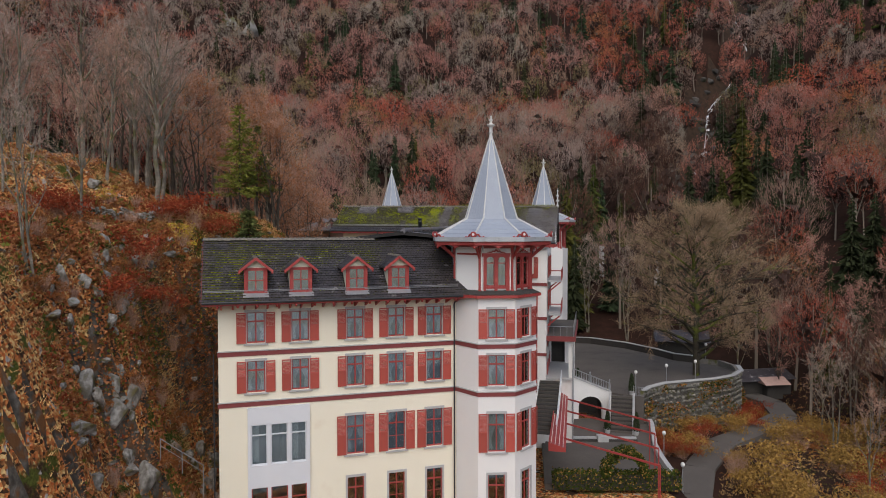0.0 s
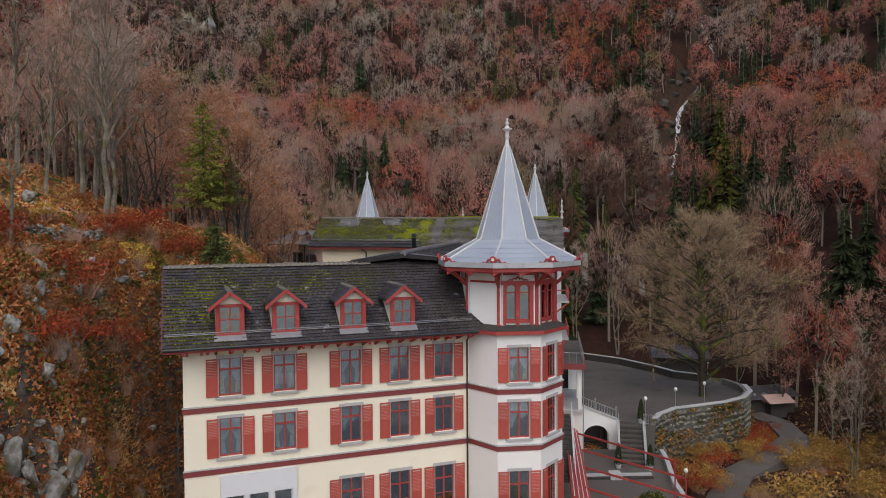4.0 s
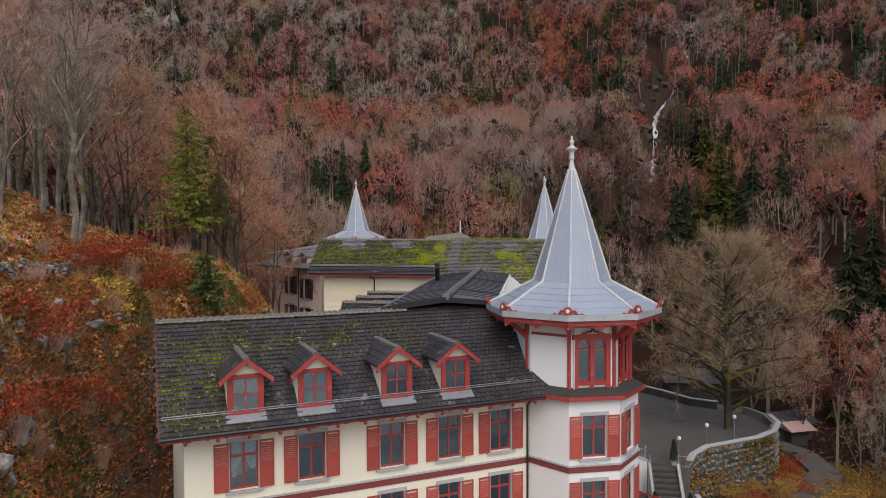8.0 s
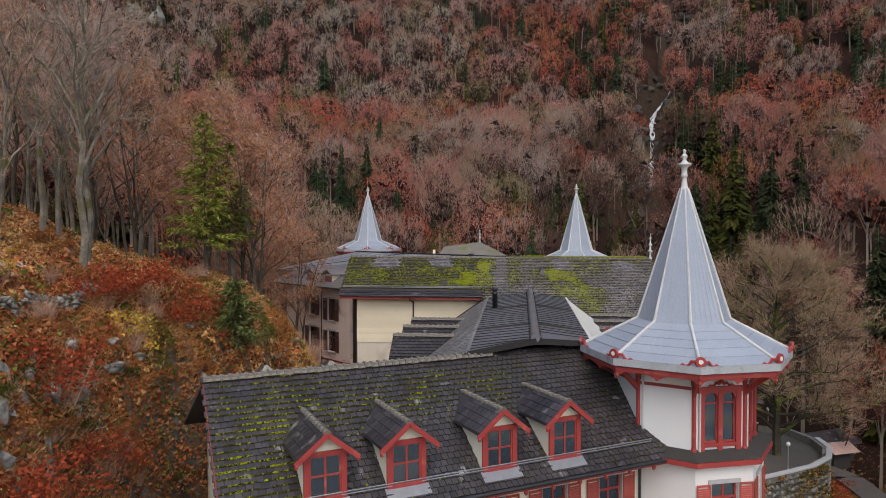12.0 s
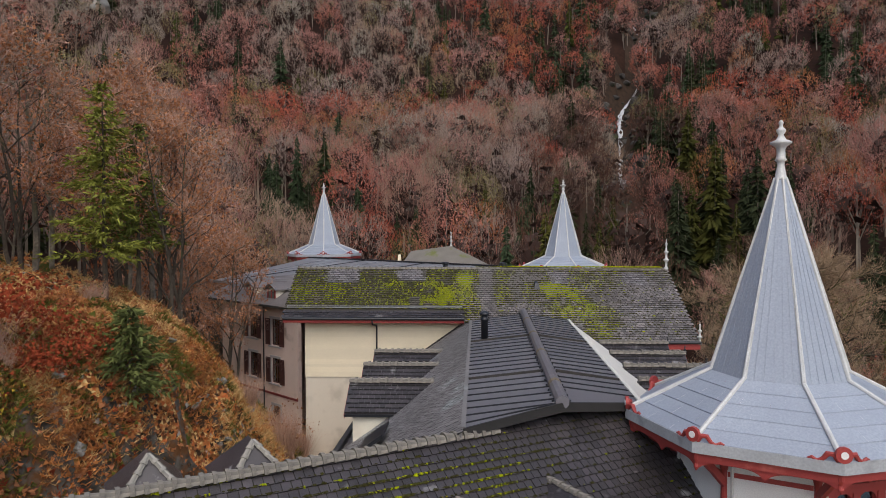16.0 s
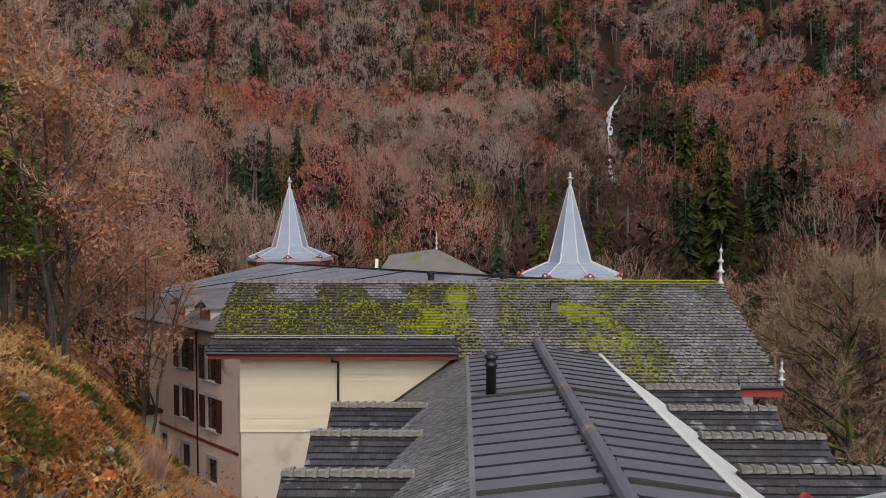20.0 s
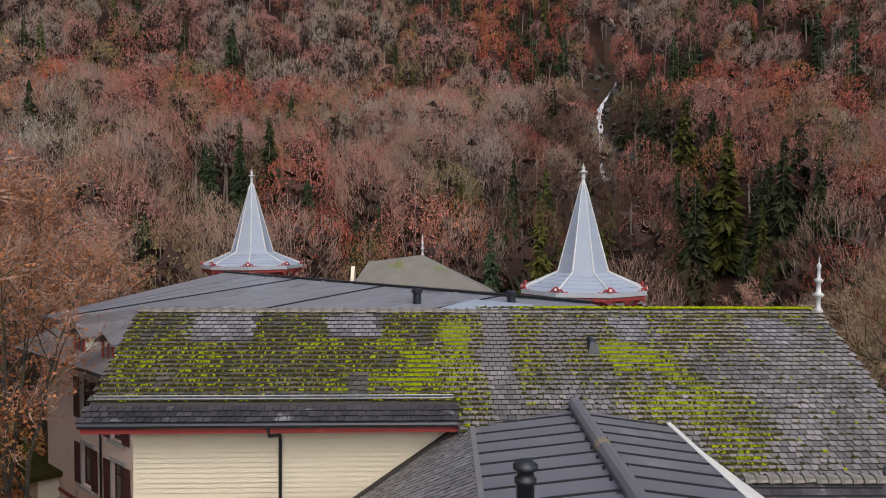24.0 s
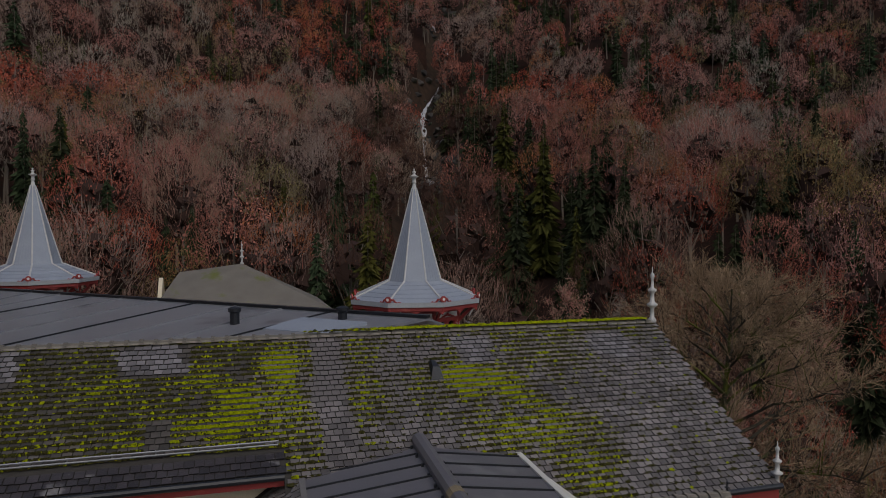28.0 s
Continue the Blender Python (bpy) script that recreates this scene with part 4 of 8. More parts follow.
def tower_side(a, b, rows, w=1.2, wide=0.35):
    """One upright side of the tower with a column of windows."""
    a, b = Vector((*a, 0)), Vector((*b, 0))
    d = b - a
    L, yaw = d.length, math.degrees(math.atan2(d.y, d.x))
    at = pose(a.x, a.y, 0, 0, 0, yaw)
    hs = [(L / 2 - w / 2, L / 2 + w / 2, z, z + h) for z, h, s in rows]
    wall = part("tower_side", wall_cells(0, L, -8, 9.75, hs, 0, wide), WHITE, tower, m=at)
    for z in (6.05, 2.70):
        part("band", Mesh().box(-0.02, L + 0.02, -0.05, -0.002, z, z + 0.30), DARKRED, wall)
        part("band_cap", Mesh().box(-0.03, L + 0.03, -0.10, -0.003, z + 0.30, z + 0.37), STONE, wall)
    for z, h, s in rows:
        window(tower, at @ pose(L / 2, 0, z), w, h, shutters=s)


FOUR = [(6.75, 2.05, True), (3.45, 2.15, True), (-1.2, 2.7, True), (-5.4, 2.6, False)]
tower_side(body[0], body[1], [])
tower_side(body[1], body[2], FOUR)
tower_side(body[2], body[3], FOUR, 1.1)
tower_side(body[3], body[4], FOUR)
tower_side(body[4], body[5], [])
part("tower_room", Mesh().prism(ring(8, 2.2, TURN, TC), -8, 9.7), ROOM, tower)
skirt_out, skirt_in = ring(8, 3.72, TURN, TC), ring(8, 2.9, TURN, TC)
part("skirt_roof", Mesh().hull([(*p, 9.80) for p in skirt_out], [(*p, 10.12) for p in skirt_in]), UNDER, tower, "small slate skirt roof below the turret")
for p, q in zip(skirt_out, skirt_out[1:] + skirt_out[:1]):
    part("skirt_board", Mesh().beam((*p, 9.68), (*q, 9.68), 0.08, 0.2), RED, tower)
turret_storey(tower, TC, TURN, 3.0, 9.9, 13.3, 4.45, 13.75, glazed=(5, 6, 7))
spire(tower, TC, TURN, 4.5, 13.78, 1.98, 15.1, 20.95, 22.7)

# ---- link wing with the standing-seam roof ----
link = thing("hotel_link_wing", LINK, "link wing under a dark standing-seam metal roof", "hotel")
LU0, LU1, LV1 = -3.1, 2.6, 20.3
RZ, EZ, SB = 14.5, 14.15, 0.70
DIP = 0.016


def dip(v):
    """How far the metal roof has sunk towards the front wing."""
    return DIP * (LV1 - v)


TIP = {LU0: (-3.06, -1.25, 13.82), 0: (-0.1, 0.3, 14.19), LU1: (2.56, 1.6, 13.87)}
for u1 in (LU0, LU1):
    low = [TIP[0], TIP[u1], (u1, LV1, EZ), (0, LV1, RZ)]
    part("metal_roof", Mesh().hull([(x, y, z - 0.08) for x, y, z in low], low), DARKMETAL, link, "dark grey standing-seam sheet")
    a, b = Vector(TIP[0]), Vector(TIP[u1])
    part("front_flashing", Mesh().hull([a + Vector((0, -0.16, -0.24)), b + Vector((0, -0.16, -0.2)), b + Vector((0, 0, -0.2)), a + Vector((0, 0, -0.24))], [a + Vector((0, -0.1, 0.03)), b + Vector((0, -0.1, 0.03)), b + Vector((0, 0, 0.03)), a + Vector((0, 0, 0.03))]), BUTT, link, "dark lead flashing")
    part("edge_trim", Mesh().beam(b + Vector((0, 0, 0.03)), (u1, LV1, EZ + 0.03), 0.14, 0.07), SCALES if u1 < 0 else PALE, link)
    i = 1
    while LV1 - i * 0.78 > TIP[u1][1] + 0.2:
        v = LV1 - i * 0.78
        f = (LV1 - v) / (LV1 - TIP[u1][1])
        g = min(1.0, (LV1 - v) / (LV1 - TIP[0][1]))
        p = Vector((0, LV1, RZ)).lerp(a, g)
        q = Vector((u1, LV1, EZ)).lerp(b, f)
        # seams darker than the sheets, with their shadow lines put into the colour
        part("seam", Mesh().beam(p + Vector((0, 0, 0.02)), q + Vector((0, 0, 0.02)), 0.03, 0.05), GUTTER, link)
        i += 1
for v in (4.7, 12.4):
    for u1 in (LU0 + 0.1, LU1 - 0.1):
        part("roof_step", Mesh().beam((0.2 * (1 if u1 > 0 else -1), v, RZ + 0.03 - dip(v)), (u1, v, EZ + 0.045 - dip(v)), 0.12, 0.09), UNDER, link)
capa, capb = Vector((-0.1, 0.2, RZ + 0.06 - dip(0.2))), Vector((0, LV1, RZ + 0.08))
part("ridge_cap", Mesh().tube([capa, capb], 0.21, 10), DARKMETAL, link, "rounded metal ridge cap")
JOINT = material("ochre_lichen_joint", (0.30, 0.24, 0.15), 0.7, bump=0.1)
for f in (0.1, 0.36, 0.58, 0.8):
    part("cap_joint", Mesh().tube([capa.lerp(capb, f), capa.lerp(capb, f + 0.015)], 0.218, 10), JOINT, link)
for s in (-1, 1):
    for i in range(30):
        p = capa.lerp(capb, (i + 0.5) / 30)
        part("cap_clip", Mesh().box(p.x + s * 0.26 - 0.03, p.x + s * 0.26 + 0.03, p.y, p.y + 0.06, p.z - 0.12, p.z - 0.02), GUTTER, link)
part("flue_pipe", Mesh().lathe([(0.17, 14.0), (0.17, 15.05), (0.21, 15.07), (0.21, 15.15), (0.16, 15.17), (0.16, 15.3), (0.24, 15.33), (0.24, 15.4), (0.1, 15.5)], 14, (-2.35, 12.7)), GUTTER, link, "dark round flue pipe", smooth=True)


def side_z(u):
    """The height of the side slopes of the link wing."""
    return EZ - SB * ((LU0 - u) if u < 0 else (u - LU1))


ULO, UHI = -8.3, 6.6
for u0, u1, mat, name in ((LU0, ULO, SCALES, "left_slope"), (LU1, UHI, PALE, "right_slope")):
    v0 = -1.5 if u0 < 0 else 0.5
    ring4 = [(u0, v0, EZ - dip(v0)), (u1, v0, side_z(u1) - dip(v0)), (u1, LV1, side_z(u1)), (u0, LV1, EZ)]
    part(name, Mesh().hull([(x, y, z - 0.14) for x, y, z in ring4], [(x, y, z - 0.012) for x, y, z in ring4]), mat, link)
tiles(link, pose(ULO, LV1, side_z(ULO), math.degrees(math.atan(SB)), math.degrees(math.atan(DIP)), -90), 21.7, 5.2 * math.hypot(1, SB), 0.2, 0.16, SCALES, None, None, seed=8)
part("skylight", Mesh().hull([(-6.9, 3.2, side_z(-6.9) + 0.03), (-6.0, 3.2, side_z(-6.0) + 0.03), (-6.0, 4.9, side_z(-6.0) + 0.03), (-6.9, 4.9, side_z(-6.9) + 0.03)], [(-6.9, 3.2, side_z(-6.9) + 0.18), (-6.0, 3.2, side_z(-6.0) + 0.18), (-6.0, 4.9, side_z(-6.0) + 0.18), (-6.9, 4.9, side_z(-6.9) + 0.18)]), GUTTER, link, "dark roof skylight")
part("left_verge", Mesh().beam((ULO - 0.1, -2.6, side_z(ULO)), (ULO - 0.1, LV1, side_z(ULO)), 0.2, 0.2), GUTTER, link)
part("wall_flashing", Mesh().beam((LU0, 20.1, EZ + 0.05), (-7.4, 20.1, side_z(-7.4) + 0.05), 0.3, 0.12), UNDER, link)
part("link_wall", Mesh().box(-7.9, -7.6, -1, 20, -8, 10.6).box(6.0, 6.3, 3, 20, -8, 11.0), CREAM, link)


def cross_dormer(parent, v, u_in, u_out, z_ridge, half=1.3, drop=1.0):
    """A wide dormer with a tiled roof whose ridge runs out from the slope."""
    s = 1 if u_out > u_in else -1
    dm = part("dormer", Mesh().box(min(u_in, u_out - s * 0.3), max(u_in, u_out - s * 0.3), v - half + 0.2, v + half - 0.2, z_ridge - 3.0, z_ridge - drop + 0.1), CREAM, parent, "wide dormer with mossy tiled roof")
    for e in (-1, 1):
        roof = Mesh().hull([(u_in, v, z_ridge), (u_out, v, z_ridge), (u_out, v + e * half, z_ridge - drop), (u_in, v + e * half, z_ridge - drop)], [(u_in, v, z_ridge + 0.06), (u_out, v, z_ridge + 0.06), (u_out, v + e * half, z_ridge - drop + 0.06), (u_in, v + e * half, z_ridge - drop + 0.06)])
        part("dormer_roof", roof, WETSLATE, dm)
        tl = Mesh()
        rng = random.Random(int(v * 10) + e)
        n = int(abs(u_out - u_in) / 0.26)
        for j in range(7):
            f0, f1 = j / 7, (j + 1) / 7 + 0.02
            for i in range(n):
                x0 = min(u_in, u_out) + i * 0.26 + (0.13 if j % 2 else 0)
                k = rng.uniform(0, 0.015)
                y0, y1 = v + e * half * f0, v + e * half * f1
                a, b = z_ridge - drop * f0 + 0.065, z_ridge - drop * f1 + 0.065
                tl.hull([(x0, y0, a), (x0 + 0.25, y0, a), (x0 + 0.25, y1, b), (x0, y1, b)], [(x0, y0, a + 0.012), (x0 + 0.25, y0, a + 0.012), (x0 + 0.25, y1, b + 0.06 + k), (x0, y1, b + 0.06 + k)])
                # lower edge in the dark slot: its shadow line is painted
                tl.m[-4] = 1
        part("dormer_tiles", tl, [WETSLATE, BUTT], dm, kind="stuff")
        part("fascia", Mesh().beam((u_out, v, z_ridge - 0.1), (u_out, v + e * half, z_ridge - drop - 0.1), 0.05, 0.18), RED, dm)
        part("gutter", Mesh().beam((u_in, v + e * half, z_ridge - drop - 0.05), (u_out, v + e * half, z_ridge - drop - 0.05), 0.1, 0.1), GUTTER, dm)
    ridge_tiles(dm, (u_in, v, z_ridge + 0.08), (u_out, v, z_ridge + 0.08), 0.3, 0.16, DARKRIDGE)
    return dm


for v in (8.5, 12.0, 15.4):
    dm = cross_dormer(link, v, -4.55, -8.15, 13.0 - dip(v) * 0.5)
for v in (5.4, 8.7, 11.7, 15.0, 18.2):
    dm = cross_dormer(link, v, 4.1, 7.9, 13.0)
    finial(dm, 7.9, v, 13.0, 0.5, GUTTER)

# ---- rear wing with the mossy roof ----
rear = thing("hotel_rear_wing", REAR, "rear hotel wing with mossy slate roof and cream shingle wall", "hotel")
SL_C = 0.62
CZ = 16.9
CU0, CU1, CUM = -0.15, 23.75, 10.5


def rear_z(v):
    return CZ - SL_C * abs(v)


deck = Mesh()
for u0, u1, ve in ((CU0, CUM, -4.25), (CUM, CU1, -6.0), (CU0, CU1, 6.0)):
    deck.hull([(u0, 0, CZ - 0.12), (u1, 0, CZ - 0.12), (u1, ve, rear_z(ve) - 0.12), (u0, ve, rear_z(ve) - 0.12)], [(u0, 0, CZ - 0.01), (u1, 0, CZ - 0.01), (u1, ve, rear_z(ve) - 0.01), (u0, ve, rear_z(ve) - 0.01)])
part("roof_deck", deck, UNDER, rear)
ang_c = math.degrees(math.atan(SL_C))
cosc = math.cos(math.atan(SL_C))


REAR_BARE = ((1.9, 4.0, -1.3, -0.15), (6.3, 8.2, -1.2, -0.15), (16.0, 17.2, -1.4, -0.4), (20.7, 22.2, -1.5, -0.4), (11.5, 12.4, -6, 0), (7.2, 7.9, -3.6, -2.6))


def lichen_patch(x, y):
    """Where the mossy roof is bare and pale."""
    u, v = CU0 + x + 0.5 * noise.noise((x * 1.3, y * 1.3, 6)), -6.0 + y * cosc + 0.35 * noise.noise((x * 1.1, y * 1.1, 8))
    return any(a < u < b and c < v < d for a, b, c, d in REAR_BARE[:4])


def rear_keep(x, y):
    u, v = CU0 + x, -6.0 + y * cosc
    return u > CUM + 0.1 or v > -3.66


tiles(rear, pose(CU0, -6.0, rear_z(-6.0), ang_c, 0, 0), CU1 - CU0, 6.0 / cosc, 0.235, 0.205, SLATE, lambda x, y: x > 10.3 + 1.2 * noise.noise((x, y * 0.7, 3)) and rear_keep(x, y) and not lichen_patch(x, y), (10.6, 17.0, 4.2, 6.4), seed=5)
tiles(rear, pose(CU0, -6.0, rear_z(-6.0), ang_c, 0, 0), CU1 - CU0, 6.0 / cosc, 0.235, 0.205, OLDSLATE, lambda x, y: x <= 10.3 + 1.2 * noise.noise((x, y * 0.7, 3)) and rear_keep(x, y) and not lichen_patch(x, y), (4.0, 9.8, 4.2, 6.4), seed=5)
tiles(rear, pose(CU0, -6.0, rear_z(-6.0), ang_c, 0, 0), CU1 - CU0, 6.0 / cosc, 0.235, 0.205, PALETILE, lambda x, y: lichen_patch(x, y) and rear_keep(x, y), None, seed=5)
tiles(rear, pose(CU1, 6.0, rear_z(6.0), ang_c, 0, 180), CU1 - CU0, 6.0 / cosc, 0.24, 0.24, SLATE, None, None, seed=6)
tiles(rear, pose(CU0, -6.0, rear_z(-6.0), ang_c, 0, 0), CUM - CU0, 2.34 / cosc, 0.235, 0.205, WETSLATE, lambda x, y: -4.3 < -6.0 + y * cosc <= -3.66, None, seed=15)
part("gutter", Mesh().tube([(CU0, -4.36, rear_z(-4.3) - 0.03), (CUM, -4.36, rear_z(-4.3) - 0.03)], 0.08, 8), GUTTER, rear)
part("gutter", Mesh().tube([(17.5, -6.06, rear_z(-6.0) - 0.03), (CU1, -6.06, rear_z(-6.0) - 0.03)], 0.08, 8), GUTTER, rear)
snow_guard(rear, (CU0 + 0.1, -3.6, rear_z(-3.6) + 0.02), (CUM - 0.1, -3.6, rear_z(-3.6) + 0.02))
ridge_tiles(rear, (CU0, 0, CZ + 0.03), (CU1, 0, CZ + 0.03), 0.38, 0.12, DARKRIDGE)
part("fascia", Mesh().box(CU0, CUM, -4.25, -4.19, 13.95, 14.2).box(CU0, CUM, -4.19, -3.4, 13.98, 14.04), RED, rear)
part("fascia", Mesh().box(17.0, CU1, -5.95, -5.88, 12.75, 13.08), RED, rear)
finial(rear, CU1 - 0.05, 0, CZ, 2.0)
finial(rear, CU1 - 0.02, -5.9, rear_z(-5.9) - 0.2, 1.3)
wall = Mesh()
wall.box(1.03, 10.6, -3.4, -3.1, 5.0, 10.6)
part("wall", wall, CONCRETE, rear, "weathered plaster lower wall")
sh = Mesh()
rng = random.Random(9)
z = 10.6
while z < 13.95:
    sh.hull([(1.0, -3.47, z), (10.6, -3.47, z), (10.6, -3.1, z), (1.0, -3.1, z)], [(1.0, -3.43, z + 0.15), (10.6, -3.43, z + 0.15), (10.6, -3.1, z + 0.15), (1.0, -3.1, z + 0.15)])
    z += 0.15
part("shingle_cladding", sh, SHINGLE, rear, "cream painted horizontal shingle cladding")
part("downpipe", Mesh().tube([(5.1, -4.3, 14.1), (5.12, -4.2, 13.85), (5.3, -3.6, 13.7), (5.3, -3.52, 13.5), (5.3, -3.52, 6)], 0.055, 6), GUTTER, rear)
part("side_wall", Mesh().box(1.03, 1.33, -3.1, 5.2, 5, 14.0).hull([(1.03, -3.1, 14), (1.33, -3.1, 14), (1.33, 3.1, 14), (1.03, 3.1, 14)], [(1.03, -0.1, 16.7), (1.33, -0.1, 16.7), (1.33, 0.1, 16.7), (1.03, 0.1, 16.7)]).box(22.6, 22.9, -5.2, 5.2, -8, 13.2).hull([(22.6, -5.2, 13.2), (22.9, -5.2, 13.2), (22.9, 5.2, 13.2), (22.6, 5.2, 13.2)], [(22.6, -0.1, 16.6), (22.9, -0.1, 16.6), (22.9, 0.1, 16.6), (22.6, 0.1, 16.6)]).box(10.6, 22.6, -5.3, -5.0, -8, 13.2).box(1.33, 22.6, 5.0, 5.2, -8, 13.4), WHITE, rear)

def moss(parent, m, spread, n, density, seed, course, size=0.075):
    """Cushions of moss on the lower edges of tiles: x along the eave, y up the slope. density(x, y) gives the chance of a cushion."""
    g = np.random.default_rng(seed)
    dome = np.array([[math.cos(a), math.sin(a), 0] for a in (2 * math.pi * k / 5 for k in range(5))] + [[0.1, 0, 0.8]])
    tri = np.array([(k, (k + 1) % 5, 5) for k in range(5)])
    out, slots = [], []
    while len(out) < n:
        x, y = g.uniform(0, spread[0]), g.uniform(0, spread[1])
        y = round(y / course) * course
        d = density(x, y)
        if g.uniform() > d:
            continue
        s = size * g.uniform(0.5, 1.5)
        p = dome * (s * g.uniform(0.8, 1.7), s * g.uniform(0.5, 0.9), s * g.uniform(0.5, 0.9)) + (x, y + 0.02, 0.045)
        p = p + g.normal(0, s * 0.12, p.shape)
        out.append(p[tri])
        slots += [0 if g.uniform() < 0.08 + 0.9 * d else 1] * len(tri)
    part("moss", mesh_from_tris("moss", np.concatenate(out), slots, [MOSS, OLDMOSS]), None, parent, "yellow-green moss cushions on the tiles", m=m, kind="stuff")


def bumps_at(spots, u, v):
    return sum(w * math.exp(-(((u - a) / su) ** 2) - (((v - b) / sv) ** 2)) for a, b, su, sv, w in spots)


REAR_MOSS = ((9.6, -2.2, 1.7, 1.5, 0.9), (10.6, -1.1, 0.8, 1.1, 0.7), (8.2, -3.2, 1.6, 0.6, 0.55), (3.5, -2.2, 3.4, 1.5, 0.22), (6.5, -1.4, 1.4, 0.4, 0.4), (13.0, -1.6, 0.5, 1.1, 0.4), (15.7, -1.9, 0.9, 0.6, 1.0), (16.8, -2.6, 1.2, 0.8, 0.95), (17.6, -3.7, 1.1, 0.8, 0.9), (18.3, -5.0, 0.9, 0.8, 0.8), (19.5, -0.25, 4.0, 0.3, 0.4), (1.2, -1.8, 1.6, 1.4, 0.3), (18.5, -1.2, 1.5, 0.6, 0.25))


def rear_moss(x, y):
    u, v = CU0 + x, -6.0 + y * cosc
    if not rear_keep(x, y) or any(a < u < b and c < v < d for a, b, c, d in REAR_BARE):
        return 0.0
    rough = 0.55 + 0.9 * noise.noise((u * 0.9, v * 0.9, 2)) + 0.5 * noise.noise((u * 3, v * 3, 4))
    return max(0.0, min(1.0, bumps_at(REAR_MOSS, u, v) * (rough - 0.15) * 1.5 + (0.05 if u < 10.5 else 0.006)))


moss(rear, pose(CU0, -6.0, rear_z(-6.0), ang_c, 0, 0), (CU1 - CU0, 6.0 / cosc), 60000, rear_moss, 3, 0.205, 0.052)
moss(rear, pose(CU0 + 11.5, -0.14, CZ + 0.12), (12.0, 0.28), 2600, lambda x, y: 0.9 * smooth((x - 0.5) / 3) + 0.1, 9, 0.07, 0.06)
FRONT_MOSS = ((0.6, 1.4, 1.5, 2.8, 0.75), (2.2, 4.2, 1.6, 1.0, 0.35), (4.0, 3.4, 2.0, 0.8, 0.25), (6.8, 3.9, 1.2, 0.7, 0.5), (10.2, 3.7, 0.8, 1.0, 0.4), (9.0, 4.6, 3.0, 0.5, 0.15))


def front_moss(x, y):
    u, v = AX0 + x, -1.3 + y * math.cos(math.atan(SL_A)) * 1.39
    if not front_keep(x, y):
        return 0.0
    return max(0.0, min(1.0, bumps_at(FRONT_MOSS, u, v) * (0.5 + 1.1 * noise.noise((u * 1.1, v * 1.1, 8))) + 0.008))


moss(front, pose(AX0, -1.3, 9.752, slope_deg, 0, 0), (AX1 - AX0 - 0.2, L_A), 15000, front_moss, 4, 0.26, 0.042)
part("roof_vent", Mesh().hull([(14.9, -1.9, rear_z(-1.9) + 0.03), (15.3, -1.9, rear_z(-1.9) + 0.03), (15.2, -1.2, rear_z(-1.2) + 0.04), (15.0, -1.2, rear_z(-1.2) + 0.04)], [(15.0, -1.75, rear_z(-1.75) + 0.32), (15.2, -1.75, rear_z(-1.75) + 0.32), (15.15, -1.35, rear_z(-1.35) + 0.2), (15.05, -1.35, rear_z(-1.35) + 0.2)]), GUTTER, rear, "small metal roof vent")
# shuttered windows and balconies of the lake side
for z in (9.6, 6.2, 2.6, -1.2):
    window(rear, pose(20.8, -5.3, z), 1.15, 2.1)
    window(rear, pose(22.9, -2.5, z, 0, 0, 90), 1.15, 2.1)
    window(rear, pose(22.9, 2.0, z, 0, 0, 90), 1.15, 2.1)
    part("band", Mesh().box(17, 22.96, -5.36, -5.302, z - 0.75, z - 0.45), DARKRED, rear)
for z in (9.3, 5.9):
    bal = part("balcony", Mesh().box(22.95, 24.3, -3.8, 3.2, z - 0.15, z), STONE, rear, "balcony with red railing")
    rl = Mesh().box(24.22, 24.3, -3.8, 3.2, z + 0.95, z + 1.05).box(22.95, 24.22, -3.8, -3.72, z + 0.95, z + 1.05)
    for i in range(24):
        rl.box(24.24, 24.28, -3.75 + i * 0.3, -3.70 + i * 0.3, z, z + 0.95)
    part("railing", rl, RED, bal)
    for y in (-3.6, 3.0):
        part("strut", Mesh().beam((22.95, y, z - 1.2), (24.2, y, z - 0.15), 0.12, 0.14), RED, bal)

# ---- two far towers ----
far = thing("hotel_lake_tower", pose(13.06, 91.7, 0, 0, 0, -9.5), "white octagonal hotel tower with zinc spire behind the mossy roof", "tower")
turret_storey(far, (0, 0), TURN, 3.05, 11.8, 15.2, 4.4, 15.7, glazed=(0, 1, 5, 6, 7))
spire(far, (0, 0), TURN, 4.45, 15.73, 1.85, 16.85, 23.0, 24.35)
part("tower_wall", Mesh().prism(ring(8, 3.4, TURN), -8, 11.8), WHITE, far)
copy_thing(far, pose(-10.41, 111.8, 0.95, 0, 0, -9.5))["label"] = "white octagonal hotel tower with zinc spire at the wooded end"

# ---- pink side wing with low metal roof ----
PINK = pose(-12.5, 75.4, 0, 0, 0, 127)
pink = thing("hotel_pink_wing", PINK, "dusty pink hotel wing with mansard and low metal roof", "hotel")
